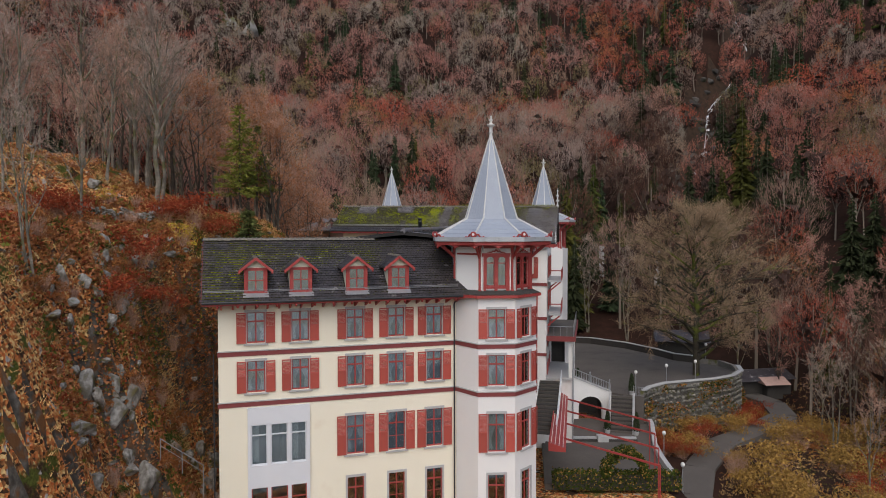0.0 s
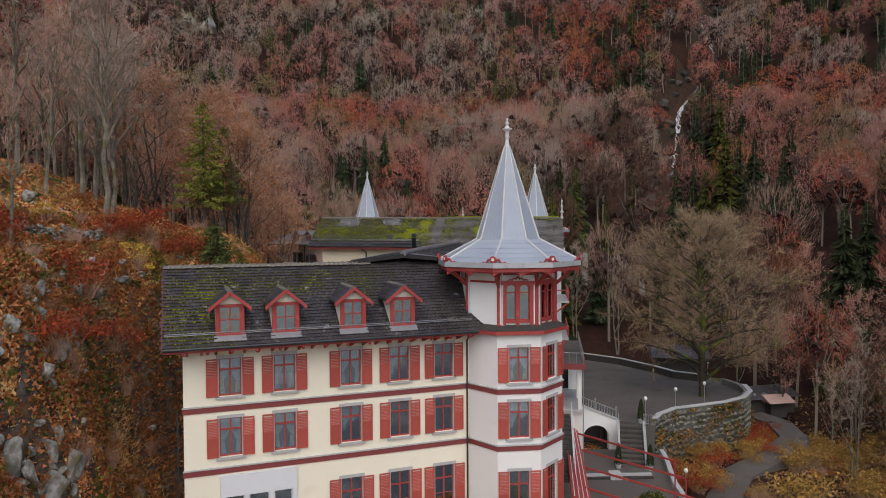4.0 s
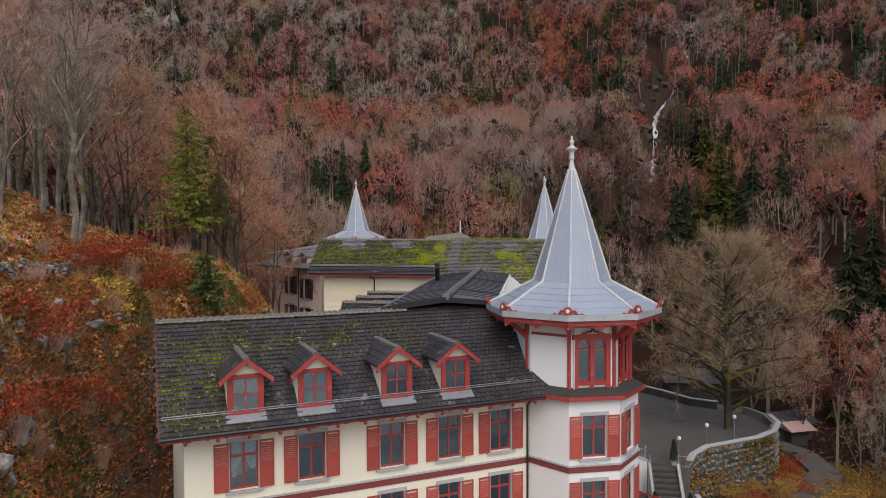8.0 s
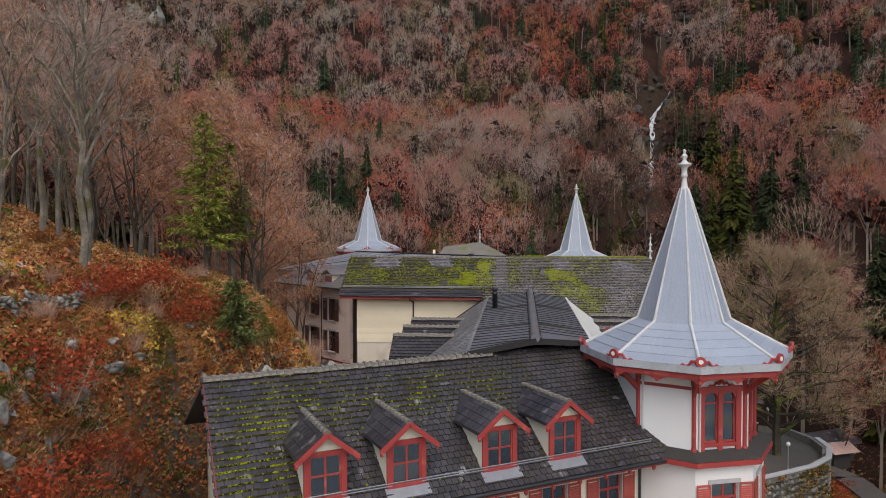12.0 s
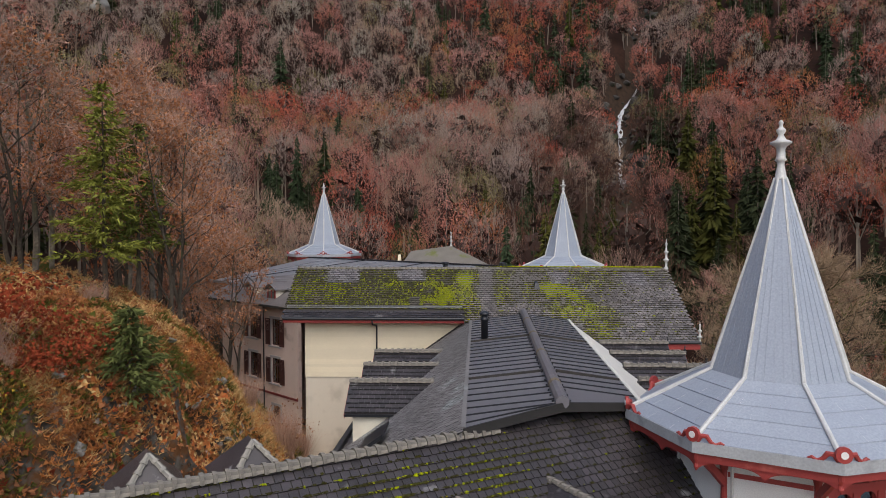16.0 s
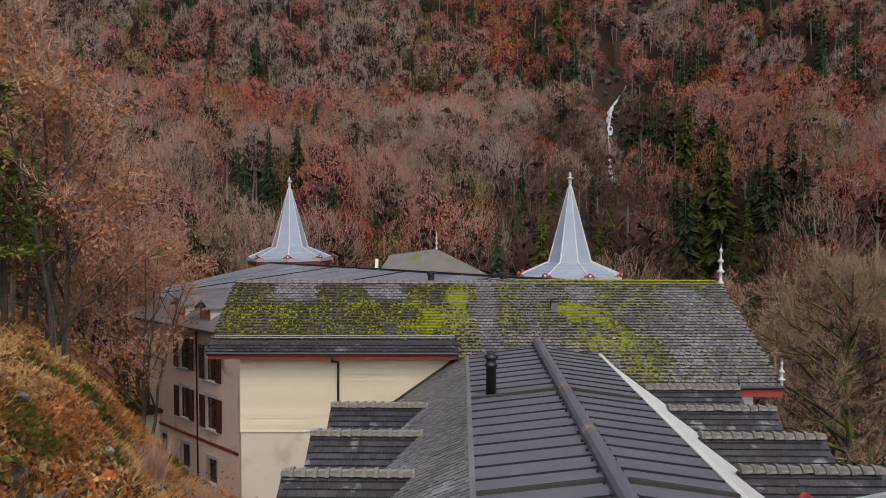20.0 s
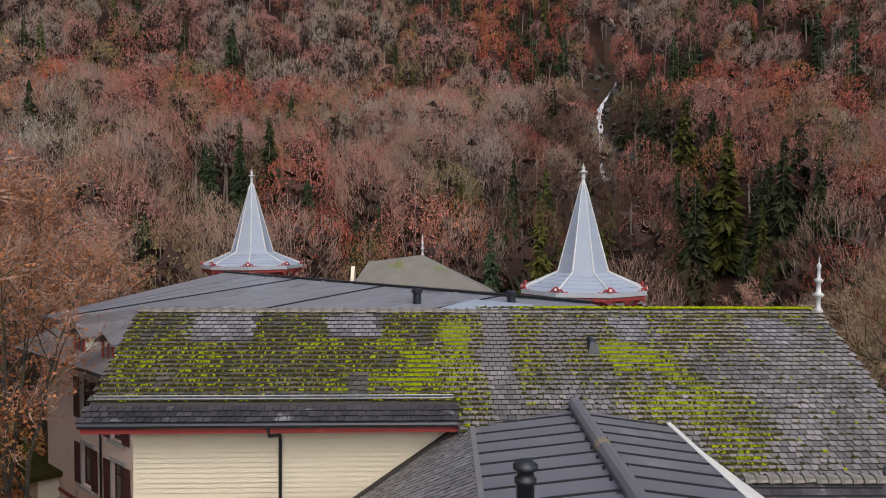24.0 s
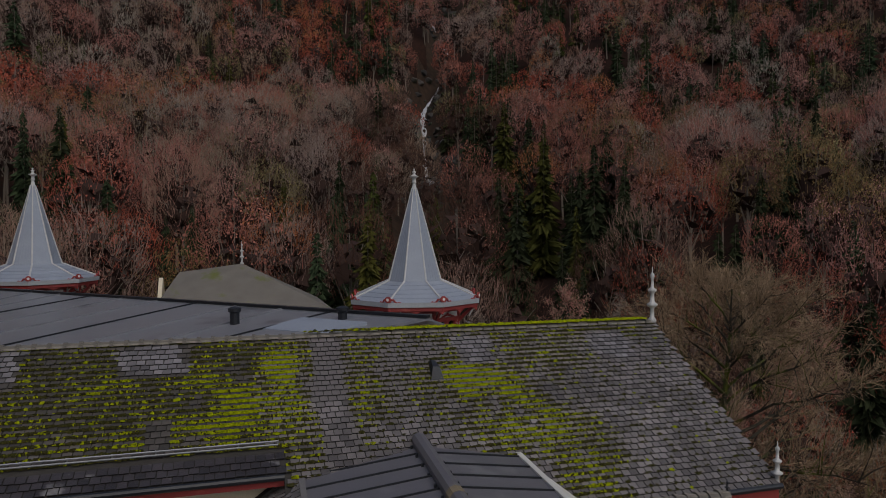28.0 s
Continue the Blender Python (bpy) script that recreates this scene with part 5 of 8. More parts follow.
# local x runs along the facade away from the mossy roof, y away from the camera's side is negative
pw = wall_cells(-1.0, 9.3, 3, 14.3, [(1.2, 2.3, 11.3, 13.2), (4.2, 5.3, 11.6, 13.4), (1.2, 2.3, 8.6, 10.4), (4.2, 5.3, 8.7, 10.5), (1.2, 2.2, 5.6, 7.0), (4.2, 5.2, 5.8, 7.2), (7.0, 7.9, 5.9, 7.3)], -0.3, 0)
part("wall", pw, PINKWALL, pink)
for x, z, h, s in ((1.75, 11.3, 1.9, True), (4.75, 11.6, 1.8, True), (1.75, 8.6, 1.8, True), (4.75, 8.7, 1.8, True), (1.7, 5.6, 1.4, False), (4.7, 5.8, 1.4, False), (7.45, 5.9, 1.4, False)):
    window(pink, pose(x, 0, z, 0, 0, 180), 1.1 if s else 1.0, h, shutters=s, sash=BROWNPAINT, curtain=False, leafs=BROWNPAINT)
part("eave", Mesh().box(-1.0, 10.3, -0.2, 1.1, 14.2, 14.34), UNDER, pink)
part("mansard", Mesh().hull([(-1.0, 1.1, 14.34), (10.3, 1.1, 14.34), (10.3, -9.0, 14.34), (-1.0, -9.0, 14.34)], [(-1.0, -1.5, 15.75), (8.6, -1.5, 15.75), (8.6, -8.0, 15.75), (-1.0, -8.0, 15.75)]), SLATE, pink)
part("end_wall", Mesh().box(9.0, 9.3, -9, -0.3, 3, 14.3), PINKWALL, pink)
part("string_course", Mesh().box(-1.0, 9.35, -0.001, 0.06, 7.75, 7.9), DARKRED, pink)
part("ledge_pipe", Mesh().tube([(3.2, 0.08, 14.2), (3.2, 0.08, 5)], 0.05, 6), GUTTER, pink)
for x in (1.6, 4.4):
    dm = part("dormer", Mesh().box(x - 0.55, x + 0.55, -1.7, 0.35, 14.4, 15.35), CREAM, pink, "small pedimented dormer")
    part("dormer_window", Mesh().box(x - 0.38, x - 0.05, 0.352, 0.38, 14.5, 15.2).box(x + 0.05, x + 0.38, 0.352, 0.38, 14.5, 15.2), ROOM, dm)
    part("dormer_frame", Mesh().box(x - 0.5, x - 0.4, 0.352, 0.42, 14.4, 15.35).box(x + 0.4, x + 0.5, 0.352, 0.42, 14.4, 15.35).box(x - 0.04, x + 0.04, 0.352, 0.41, 14.4, 15.3), RED, dm)
    for s in (-1, 1):
        part("dormer_roof", Mesh().hull([(x, -1.8, 15.75), (x + s * 0.8, -1.8, 15.3), (x + s * 0.8, 0.6, 15.3), (x, 0.6, 15.75)], [(x, -1.8, 15.82), (x + s * 0.8, -1.8, 15.37), (x + s * 0.8, 0.6, 15.37), (x, 0.6, 15.82)]), SLATE, dm)
# low metal roof: a long ridge from the mossy roof towards the wooded end
LOW = pose(5.1, 76.9, 0, 0, 0, 33.9)
lowroof = thing("low_metal_roof", LOW, "long low-pitched grey metal roof with seams and flues", "roof")
for u1, z1 in ((-15.0, 15.3), (6.5, 14.6)):
    q = [(0, -2, 16.55), (u1, -2 if u1 > 0 else 4.5, z1), (u1, 24 if u1 > 0 else 22, z1), (0, 30.5, 16.55)]
    part("roof_sheet", Mesh().hull([(x, y, z - 0.1) for x, y, z in q], q), LOWMETAL, lowroof)
    for i in range(9):
        y = 3.0 + i * 2.9
        if u1 < 0:
            part("seam", Mesh().beam((0, y, 16.58), (u1, min(max(y, 5), 21), z1 + 0.03), 0.05, 0.07), GUTTER if i % 3 == 0 else LOWMETAL, lowroof)
part("ridge_trim", Mesh().beam((0, -2, 16.62), (0, 30.5, 16.62), 0.3, 0.12), GUTTER, lowroof)
part("eave_trim", Mesh().beam((-15, 4.5, 15.33), (-15, 22, 15.33), 0.2, 0.16), GALV, lowroof)
for x, y in ((-3.4, 5.5), (-1.2, 1.5)):
    part("flue_pipe", Mesh().lathe([(0.2, 15.8), (0.2, 16.75), (0.27, 16.8), (0.27, 16.95), (0.12, 17.0)], 10, (x, y)), GUTTER, lowroof)
part("skylight", Mesh().hull([(-3.8, 0.2, 16.12), (-1.8, -0.2, 16.36), (-1.8, 3.2, 16.36), (-3.8, 3.6, 16.12)], [(-3.8, 0.2, 16.27), (-1.8, -0.2, 16.51), (-1.8, 3.2, 16.51), (-3.8, 3.6, 16.27)]), ZINC, lowroof, "pale roof light")
part("body", Mesh().box(-13, 5, 1, 22, 0, 14.4), PINKWALL, lowroof)
# hipped roof with a finial behind the mossy roof
hip = thing("hipped_roof_pavilion", pose(4.5, 107.0, 0, 0, 0, -9.5), "hipped slate roof pavilion with gable and finial", "building")
part("roof", Mesh().hull([(-6.6, -5, 14.2), (6.6, -5, 14.2), (6.6, 5, 14.2), (-6.6, 5, 14.2)], [(-4.8, -0.05, 17.0), (0.0, -0.05, 17.6), (0.0, 0.05, 17.6), (-4.8, 0.05, 17.0)]), material("olive_grey_tiles", (0.13, 0.115, 0.095), 0.8, second=(0.18, 0.165, 0.14), scale=0.8, bump=0.3, stain=(0.12, 0.13, 0.03), stain_scale=0.7, stain_at=0.6), hip)
part("gable", Mesh().hull([(-6.3, -2.6, 14.0), (-6.3, 2.6, 14.0), (-6.0, 2.6, 14.0), (-6.0, -2.6, 14.0)], [(-6.3, -0.1, 16.6), (-6.3, 0.1, 16.6), (-6.0, 0.1, 16.6), (-6.0, -0.1, 16.6)]), SHINGLE, hip)
part("wall", Mesh().box(-6, 6, -4.4, 4.4, 0, 14.2), SHINGLE, hip)
finial(hip, 0, 0, 17.55, 1.9)
# porch annex with flat terrace roof on the lake side
annex = thing("terrace_annex", pose(12.7, 63.4, 0, 0, 0, -10.6), "white porch annex with flat grey terrace roof and railing", "building")
part("base_wall", Mesh().box(-5.4, -0.1, 0.1, 13.0, -7.0, -0.66), WHITE, annex)
part("porch_floor", Mesh().box(-5.4, -0.05, -0.2, 13.0, -0.66, -0.45), STONE, annex)
part("back_wall", wall_cells(-5.4, -0.1, -0.45, 3.3, [(-2.6, -1.1, -0.45, 2.2)], 8.0, 8.3), WHITE, annex)
part("side_wall", Mesh().box(-5.4, -5.1, 0.1, 8.0, -0.45, 3.3), WHITE, annex)
part("door_recess", Mesh().box(-2.6, -1.1, 8.5, 8.6, -0.45, 2.2), UNDER, annex, "dark porch doorway")
part("flat_roof", Mesh().box(-5.8, 0.15, -0.3, 13.0, 3.4, 3.72), ASPHALT, annex, "grey flat terrace roof")
part("roof_fascia", Mesh().box(-5.9, 0.27, -0.42, -0.302, 3.25, 3.76).box(0.152, 0.27, -0.302, 13.0, 3.25, 3.76), DARKRED, annex)
for y in (0.1, 4.2, 8.2, 12.4):
    part("column", Mesh().box(-0.42, -0.1, y, y + 0.32, -0.45, 3.4), WHITE, annex)
part("downpipe", Mesh().tube([(0.02, 0.0, 3.3), (0.02, 0.0, -6.9)], 0.06, 6), GALV, annex)
rl = Mesh().tube([(0.05, -0.2, 4.7), (0.05, 12.9, 4.7)], 0.03, 5).tube([(0.05, -0.2, 4.25), (0.05, 12.9, 4.25)], 0.02, 5).tube([(-5.7, -0.2, 4.7), (0.05, -0.2, 4.7)], 0.03, 5)
part("roof_railing", rl, GALV, annex)
for i in range(22):
    part("railing_post", Mesh().tube([(0.05, -0.2 + i * 0.62, 3.72), (0.05, -0.2 + i * 0.62, 4.7)], 0.018, 4), GALV, annex)
for i in range(9):
    part("railing_post", Mesh().tube([(-5.7 + i * 0.64, -0.2, 3.72), (-5.7 + i * 0.64, -0.2, 4.7)], 0.018, 4), GALV, annex)
flight = thing("porch_stairs", pose(8.5, 52.6, -2.9, 0, 0, -10.6), "dark open stairs with pale handrail up to the porch", "stairs")
for i in range(14):
    part("tread", Mesh().box(-1.0, 1.0, i * 0.72, i * 0.72 + 0.74, i * 0.17, i * 0.17 + 0.07), UNDER, flight)
    part("riser", Mesh().box(-1.0, 1.0, i * 0.72 + 0.70, i * 0.72 + 0.74, i * 0.17 + 0.072, i * 0.17 + 0.168), ASPHALT, flight)
for x in (-1.08, 1.08):
    part("stringer", Mesh().beam((x, -0.2, -0.1), (x, 10.3, 2.35), 0.1, 0.35), WHITE, flight)
part("handrail", Mesh().tube([(1.08, -0.2, 0.95), (1.08, 10.3, 3.4)], 0.045, 6), PAINTWHITE, flight)
for i in range(9):
    part("baluster", Mesh().tube([(1.08, i * 1.25, 0.05 + i * 0.29), (1.08, i * 1.25, 0.98 + i * 0.29)], 0.018, 4), PAINTWHITE, flight)

# ---- woods ----
def slivers(rng, starts, ways, lengths, widths):
    """Thin pointed triangles, as twigs are."""
    side = np.cross(ways, rng.normal(size=ways.shape))
    side /= np.linalg.norm(side, axis=1, keepdims=True) + 1e-9
    a = starts - side * widths[:, None] / 2
    b = starts + side * widths[:, None] / 2
    c = starts + ways * lengths[:, None]
    return np.stack([a, b, c], 1)


def leaves(rng, centres, size):
    """Small turned triangles, as leaf clumps are."""
    n = len(centres)
    u = rng.normal(size=(n, 3))
    u /= np.linalg.norm(u, axis=1, keepdims=True)
    v = np.cross(u, rng.normal(size=(n, 3)))
    v /= np.linalg.norm(v, axis=1, keepdims=True)
    s = size * rng.uniform(0.6, 1.4, (n, 1))
    return np.stack([centres - u * s * 0.6, centres + u * s * 0.6, centres + v * s], 1)


def outer_leaves(rng, centres, out, size, loose=0.4):
    """Small triangles that lie along the skin of a crown, as its outermost twigs do."""
    n = len(centres)
    d = out + rng.normal(0, loose, (n, 3))
    d /= np.linalg.norm(d, axis=1, keepdims=True)
    u = np.cross(d, rng.normal(size=(n, 3)))
    u /= np.linalg.norm(u, axis=1, keepdims=True)
    v = np.cross(d, u)
    s = size * rng.uniform(0.6, 1.4, (n, 1))
    return np.stack([centres - u * s * 0.6, centres + u * s * 0.6, centres + v * s], 1)


def stem_tris(a, b, ra, rb, n=3):
    a, b = np.array(a, float), np.array(b, float)
    d = b - a
    d /= np.linalg.norm(d) + 1e-9
    s = np.cross(d, (0.3, 0.9, 0.1))
    s /= np.linalg.norm(s)
    t = np.cross(d, s)
    out = []
    for k in range(n):
        w0, w1 = 2 * math.pi * k / n, 2 * math.pi * (k + 1) / n
        o0, o1 = s * math.cos(w0) + t * math.sin(w0), s * math.cos(w1) + t * math.sin(w1)
        out += [[a + o0 * ra, a + o1 * ra, b + o1 * rb], [a + o0 * ra, b + o1 * rb, b + o0 * rb]]
    return out


def far_broad(seed, n_leaf, leaf, n_twig, twig):
    """A broad tree of height 1 m, to be scaled: triangles, and 0 for bark, 1 for twigs or leaves, 2 for the dark core
    painted as shade.
    """
    rng = np.random.default_rng(seed)
    lean = rng.normal(0, 0.02, 2)
    tr = stem_tris((0, 0, -0.06), (lean[0], lean[1], 0.45), 0.0125, 0.009) + stem_tris((lean[0], lean[1], 0.45), (lean[0] * 2, lean[1] * 2, 0.82), 0.009, 0.002)
    size = np.array([rng.uniform(0.23, 0.30), rng.uniform(0.23, 0.30), rng.uniform(0.30, 0.36)])
    mid = np.array([lean[0], lean[1], 0.63])
    lumps = 12
    a = np.arange(lumps) * 2.4 + rng.uniform(0, 6)
    up = np.linspace(-0.45, 0.95, lumps) + rng.normal(0, 0.08, lumps)
    flat = np.sqrt(np.clip(1 - up ** 2, 0.03, 1))
    heads = np.column_stack([np.cos(a) * flat, np.sin(a) * flat, up]) * size * rng.uniform(0.50, 0.72, (lumps, 1)) + mid
    girth = rng.uniform(0.095, 0.15, lumps)
    for k in range(0, lumps, 2):
        z0 = rng.uniform(0.28, 0.5)
        tr += stem_tris((lean[0] * z0, lean[1] * z0, z0), heads[k], 0.006, 0.0015)

    def skin(n, lo, hi, floor=-0.45):
        k = rng.integers(0, lumps, n * 3)
        d = rng.normal(size=(n * 3, 3))
        d /= np.linalg.norm(d, axis=1, keepdims=True)
        p = heads[k] + d * (girth[k] * rng.uniform(lo, hi, n * 3))[:, None]
        far = np.linalg.norm((p[:, None] - heads[None]) / girth[None, :, None], axis=2)
        ok = (far.min(1) > lo * 0.93) & (((p - mid) / size)[:, 2] > floor - 0.4) & ((d * (heads[k] - mid)).sum(1) > -0.06)
        return d[ok][:n], p[ok][:n]

    d, p = skin(n_leaf, 0.88, 1.18)
    rise = (p - mid) / np.linalg.norm(p - mid, axis=1, keepdims=True)
    lf = outer_leaves(rng, p, d * 0.6 + rise, leaf, 0.4)
    d, p = skin(n_twig, 0.8, 1.22)
    rise = p - mid * (1, 1, 0.4)
    way = rise / np.linalg.norm(rise, axis=1, keepdims=True) + rng.normal(0, 0.35, (len(p), 3)) + (0, 0, 0.2)
    length = rng.uniform(0.03, 0.08, len(p))
    tw = slivers(rng, p - way * length[:, None] * 0.6, way, length, rng.uniform(0.5, 1.1, len(p)) * twig)
    # dark triangles within the crown stand in for its inner shade
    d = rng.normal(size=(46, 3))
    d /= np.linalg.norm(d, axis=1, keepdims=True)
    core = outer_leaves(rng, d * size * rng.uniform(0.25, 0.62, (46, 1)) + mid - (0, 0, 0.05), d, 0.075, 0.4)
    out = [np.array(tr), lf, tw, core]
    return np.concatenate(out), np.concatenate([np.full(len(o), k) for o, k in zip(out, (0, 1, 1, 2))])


def far_fir(seed, n, spread=0.17):
    """A fir of height 1 m: a stem and drooping sprays that shorten towards the tip."""
    rng = np.random.default_rng(seed)
    tr = stem_tris((0, 0, -0.05), (0, 0, 0.98), 0.012, 0.001)
    z = 1 - rng.uniform(0.0, 0.95, n) ** 0.75
    tier = 0.82 + 0.25 * np.sin(z * rng.uniform(45, 60) + rng.uniform(0, 6))
    a = rng.uniform(0, 2 * math.pi, n)
    lobes = 0.85 + 0.22 * np.sin(a * 3 + seed) * np.sin(z * 17 + a)
    r = (spread * (1 - z) ** 0.85 + 0.008) * tier * lobes * rng.uniform(0.35, 1.1, n)
    start = np.column_stack([np.cos(a) * r * 0.45, np.sin(a) * r * 0.45, z + 0.01])
    way = np.column_stack([np.cos(a), np.sin(a), rng.uniform(-0.9, -0.15, n)])
    way /= np.linalg.norm(way, axis=1, keepdims=True)
    sprays = slivers(rng, start, way, r * 0.85 + 0.014, 0.012 + r * 0.42)
    return np.concatenate([np.array(tr), sprays]), np.concatenate([np.zeros(len(tr)), np.ones(n)])


def leaf_material(name, colour, spread=0.14):
    return matt(material(name, colour, 0.95, second=tuple(c * 0.75 for c in colour), scale=0.05, amount=0.8, bump=0, fine=0.6, island=spread))


WOOD_TINTS = {
    "grey_brown": leaf_material("grey_brown_twigs", (0.36, 0.25, 0.205)),
    "pink_brown": leaf_material("pink_brown_twigs", (0.45, 0.21, 0.17)),
    "rust": leaf_material("rust_leaves", (0.44, 0.125, 0.082)),
    "orange": leaf_material("orange_leaves", (0.46, 0.19, 0.085)),
    "olive": leaf_material("olive_leaves", (0.27, 0.21, 0.1)),
    "pale": leaf_material("pale_twigs", (0.39, 0.315, 0.25)),
    "ravine_shade": leaf_material("ravine_shade_twigs", (0.14, 0.08, 0.06)),
    "fir": leaf_material("fir_needles", (0.050, 0.068, 0.032), 0.3),
    "green": leaf_material("yellow_green_needles", (0.085, 0.095, 0.022), 0.3),
}
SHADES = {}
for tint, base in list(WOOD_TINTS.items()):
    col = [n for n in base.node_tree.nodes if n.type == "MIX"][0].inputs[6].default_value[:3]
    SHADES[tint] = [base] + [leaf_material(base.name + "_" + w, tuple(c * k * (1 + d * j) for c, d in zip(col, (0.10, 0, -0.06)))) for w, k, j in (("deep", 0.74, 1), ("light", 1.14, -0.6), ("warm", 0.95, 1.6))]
CROWN_SHADE = matt(material("crown_shade", (0.07, 0.042, 0.034), 0.95, scale=0.2, bump=0))
FARBARK = material("far_bark", (0.26, 0.215, 0.17), 0.95, scale=0.2, bump=0)


def blocked(x, y):
    """Where no wild tree stands: the hotel, its terraces, the meadow above it, the stream."""
    if -17 < x < 45 and 20 < y < 112 and not (x > 40 and y < 60):
        return True
    if -24 < x < 20 and y < 122:
        return True
    if y < 66 + 0.1 * max(0, -x - 24) and x < 0 and x > -75:
        return True
    if x < -15 and y < 118:
        return True
    return abs(x - bed(y)) < 4.2 + 2.6 * smooth((y - 195) / 30) * smooth((312 - y) / 20) + 1.8 * noise.noise((y * 0.05, 2, 0)) and y > 150


# ---- trees near the camera ----
def bough(wood, rng, a, ctrl, b, ra, rb, steps, n, bend=0.02):
    """A bent, tapering branch from a to b. Returns the points along it."""
    pts = []
    for i in range(steps + 1):
        f = i / steps
        p = a * (1 - f) ** 2 + ctrl * 2 * f * (1 - f) + b * f * f
        if 0 < i < steps:
            p = p + rng.normal(0, bend, 3) * np.linalg.norm(b - a)
        pts.append(p)
    for i in range(steps):
        wood.extend(stem_tris(pts[i], pts[i + 1], ra + (rb - ra) * i / steps, ra + (rb - ra) * (i + 1) / steps, n))
    return pts


def along(pts, f):
    k = min(int(f * (len(pts) - 1)), len(pts) - 2)
    w = f * (len(pts) - 1) - k
    return pts[k] * (1 - w) + pts[k + 1] * w


def fan_tree(seed, height, width, first=0.3, low=-0.6, limbs=14, subs=6, twig_n=1800, twig_len=0.9, twig_w=0.03, thick=0.014, stems=1, belly=0.5):
    """A bare tree: stems, limbs that reach the skin of an oval crown, side branches and fine twigs. Returns wood, twigs, and where twigs start."""
    rng = np.random.default_rng(seed)
    wood, fine, ways = [], [], []
    rz = height * (1 - first) * 0.52
    mid = np.array([0, 0, height - rz])
    size = np.array([width / 2, width / 2, rz])
    for s in range(stems):
        foot = np.array([rng.normal(0, 0.35), rng.normal(0, 0.35), -0.4]) if stems > 1 else np.array([0, 0, -0.4])
        top = np.array([rng.normal(0, 0.05 + 0.12 * (stems > 1)) * width, rng.normal(0, 0.05 + 0.12 * (stems > 1)) * width, height * rng.uniform(0.86, 0.98)])
        r0 = height * thick / math.sqrt(stems)
        trunk = bough(wood, rng, foot, foot * 0.6 + top * (0.25, 0.25, 0.5), top, r0, r0 * 0.12, 7, 6, 0.007)
        n = max(5, limbs // stems)
        for k in range(n):
            f = k / (n - 1)
            at = along(trunk, first * 0.9 + (0.93 - first) * f ** 0.9)
            az = k * 2.4 + rng.uniform(-0.5, 0.5) + s * 1.3
            el = low + (1.35 - low) * f + rng.uniform(-0.15, 0.15)
            end = mid + np.array([math.cos(az) * math.cos(el), math.sin(az) * math.cos(el), math.sin(el)]) * size * rng.uniform(0.8, 1.04)
            end[2] = max(end[2], at[2] - 0.25 * height * (low < -0.4) * 0.4 - 0.2)
            rl = r0 * (0.50 - 0.34 * f)
            ctrl = at * (1 - belly) + end * belly + np.array([0, 0, 0.10 * np.linalg.norm(end - at)])
            limb = bough(wood, rng, at, ctrl, end, rl, rl * 0.15, 5, 4)
            for j in range(subs):
                g = rng.uniform(0.25, 0.95)
                p = along(limb, g)
                reach = np.linalg.norm(end - at) * rng.uniform(0.22, 0.5) * (1.15 - 0.5 * g)
                d = (end - at) / (np.linalg.norm(end - at) + 1e-6) * 0.7 + rng.normal(0, 0.55, 3) + np.array([0, 0, 0.22])
                q = p + d / np.linalg.norm(d) * reach
                sub = bough(wood, rng, p, (p + q) / 2 + rng.normal(0, 0.08, 3) * reach, q, rl * 0.32, 0.008, 3, 3)
                fine.append(sub)
            fine.append(limb[2:])
    pick = rng.integers(0, len(fine), twig_n)
    start = np.array([along(fine[k], rng.uniform(0.15, 1)) for k in pick])
    ways = np.array([fine[k][-1] - fine[k][0] for k in pick])
    ways = ways / (np.linalg.norm(ways, axis=1, keepdims=True) + 1e-9) + rng.normal(0, 0.5, ways.shape) + (0, 0, 0.15)
    ways /= np.linalg.norm(ways, axis=1, keepdims=True)
    length = twig_len * rng.uniform(0.4, 1.3, twig_n)
    tw = [slivers(rng, start, ways, length, np.full(twig_n, twig_w))]
    for f in (0.35, 0.6, 0.8):
        w2 = ways + rng.normal(0, 0.6, ways.shape)
        w2 /= np.linalg.norm(w2, axis=1, keepdims=True)
        tw.append(slivers(rng, start + ways * (length * f)[:, None], w2, length * 0.5, np.full(twig_n, twig_w * 0.75)))
    return np.array(wood), np.concatenate(tw), start


def near_tree(name, at, seed, height, label, bark=BARK, twig=None, leaf=None, leaf_n=0, leaf_size=0.16, turn=0.0, group="", **kw):
    wood, tw, ends = fan_tree(seed, height, **kw)
    base = thing(name, pose(*at, 0, 0, turn), label, "tree", group)
    part("trunk", mesh_from_tris("trunk", wood, np.zeros(len(wood)), [bark]), None, base)
    tris, slots = [tw], [np.zeros(len(tw))]
    if leaf_n:
        rng = np.random.default_rng(seed + 1)
        c = ends[rng.integers(0, len(ends), leaf_n)] + rng.normal(0, 0.35, (leaf_n, 3))
        lf = leaves(rng, c, leaf_size)
        tris.append(lf)
        slots.append(np.ones(len(lf)))
    part("crown", mesh_from_tris("crown", np.concatenate(tris), np.concatenate(slots), [twig or TWIG, leaf or TWIG]), None, base)
    return base


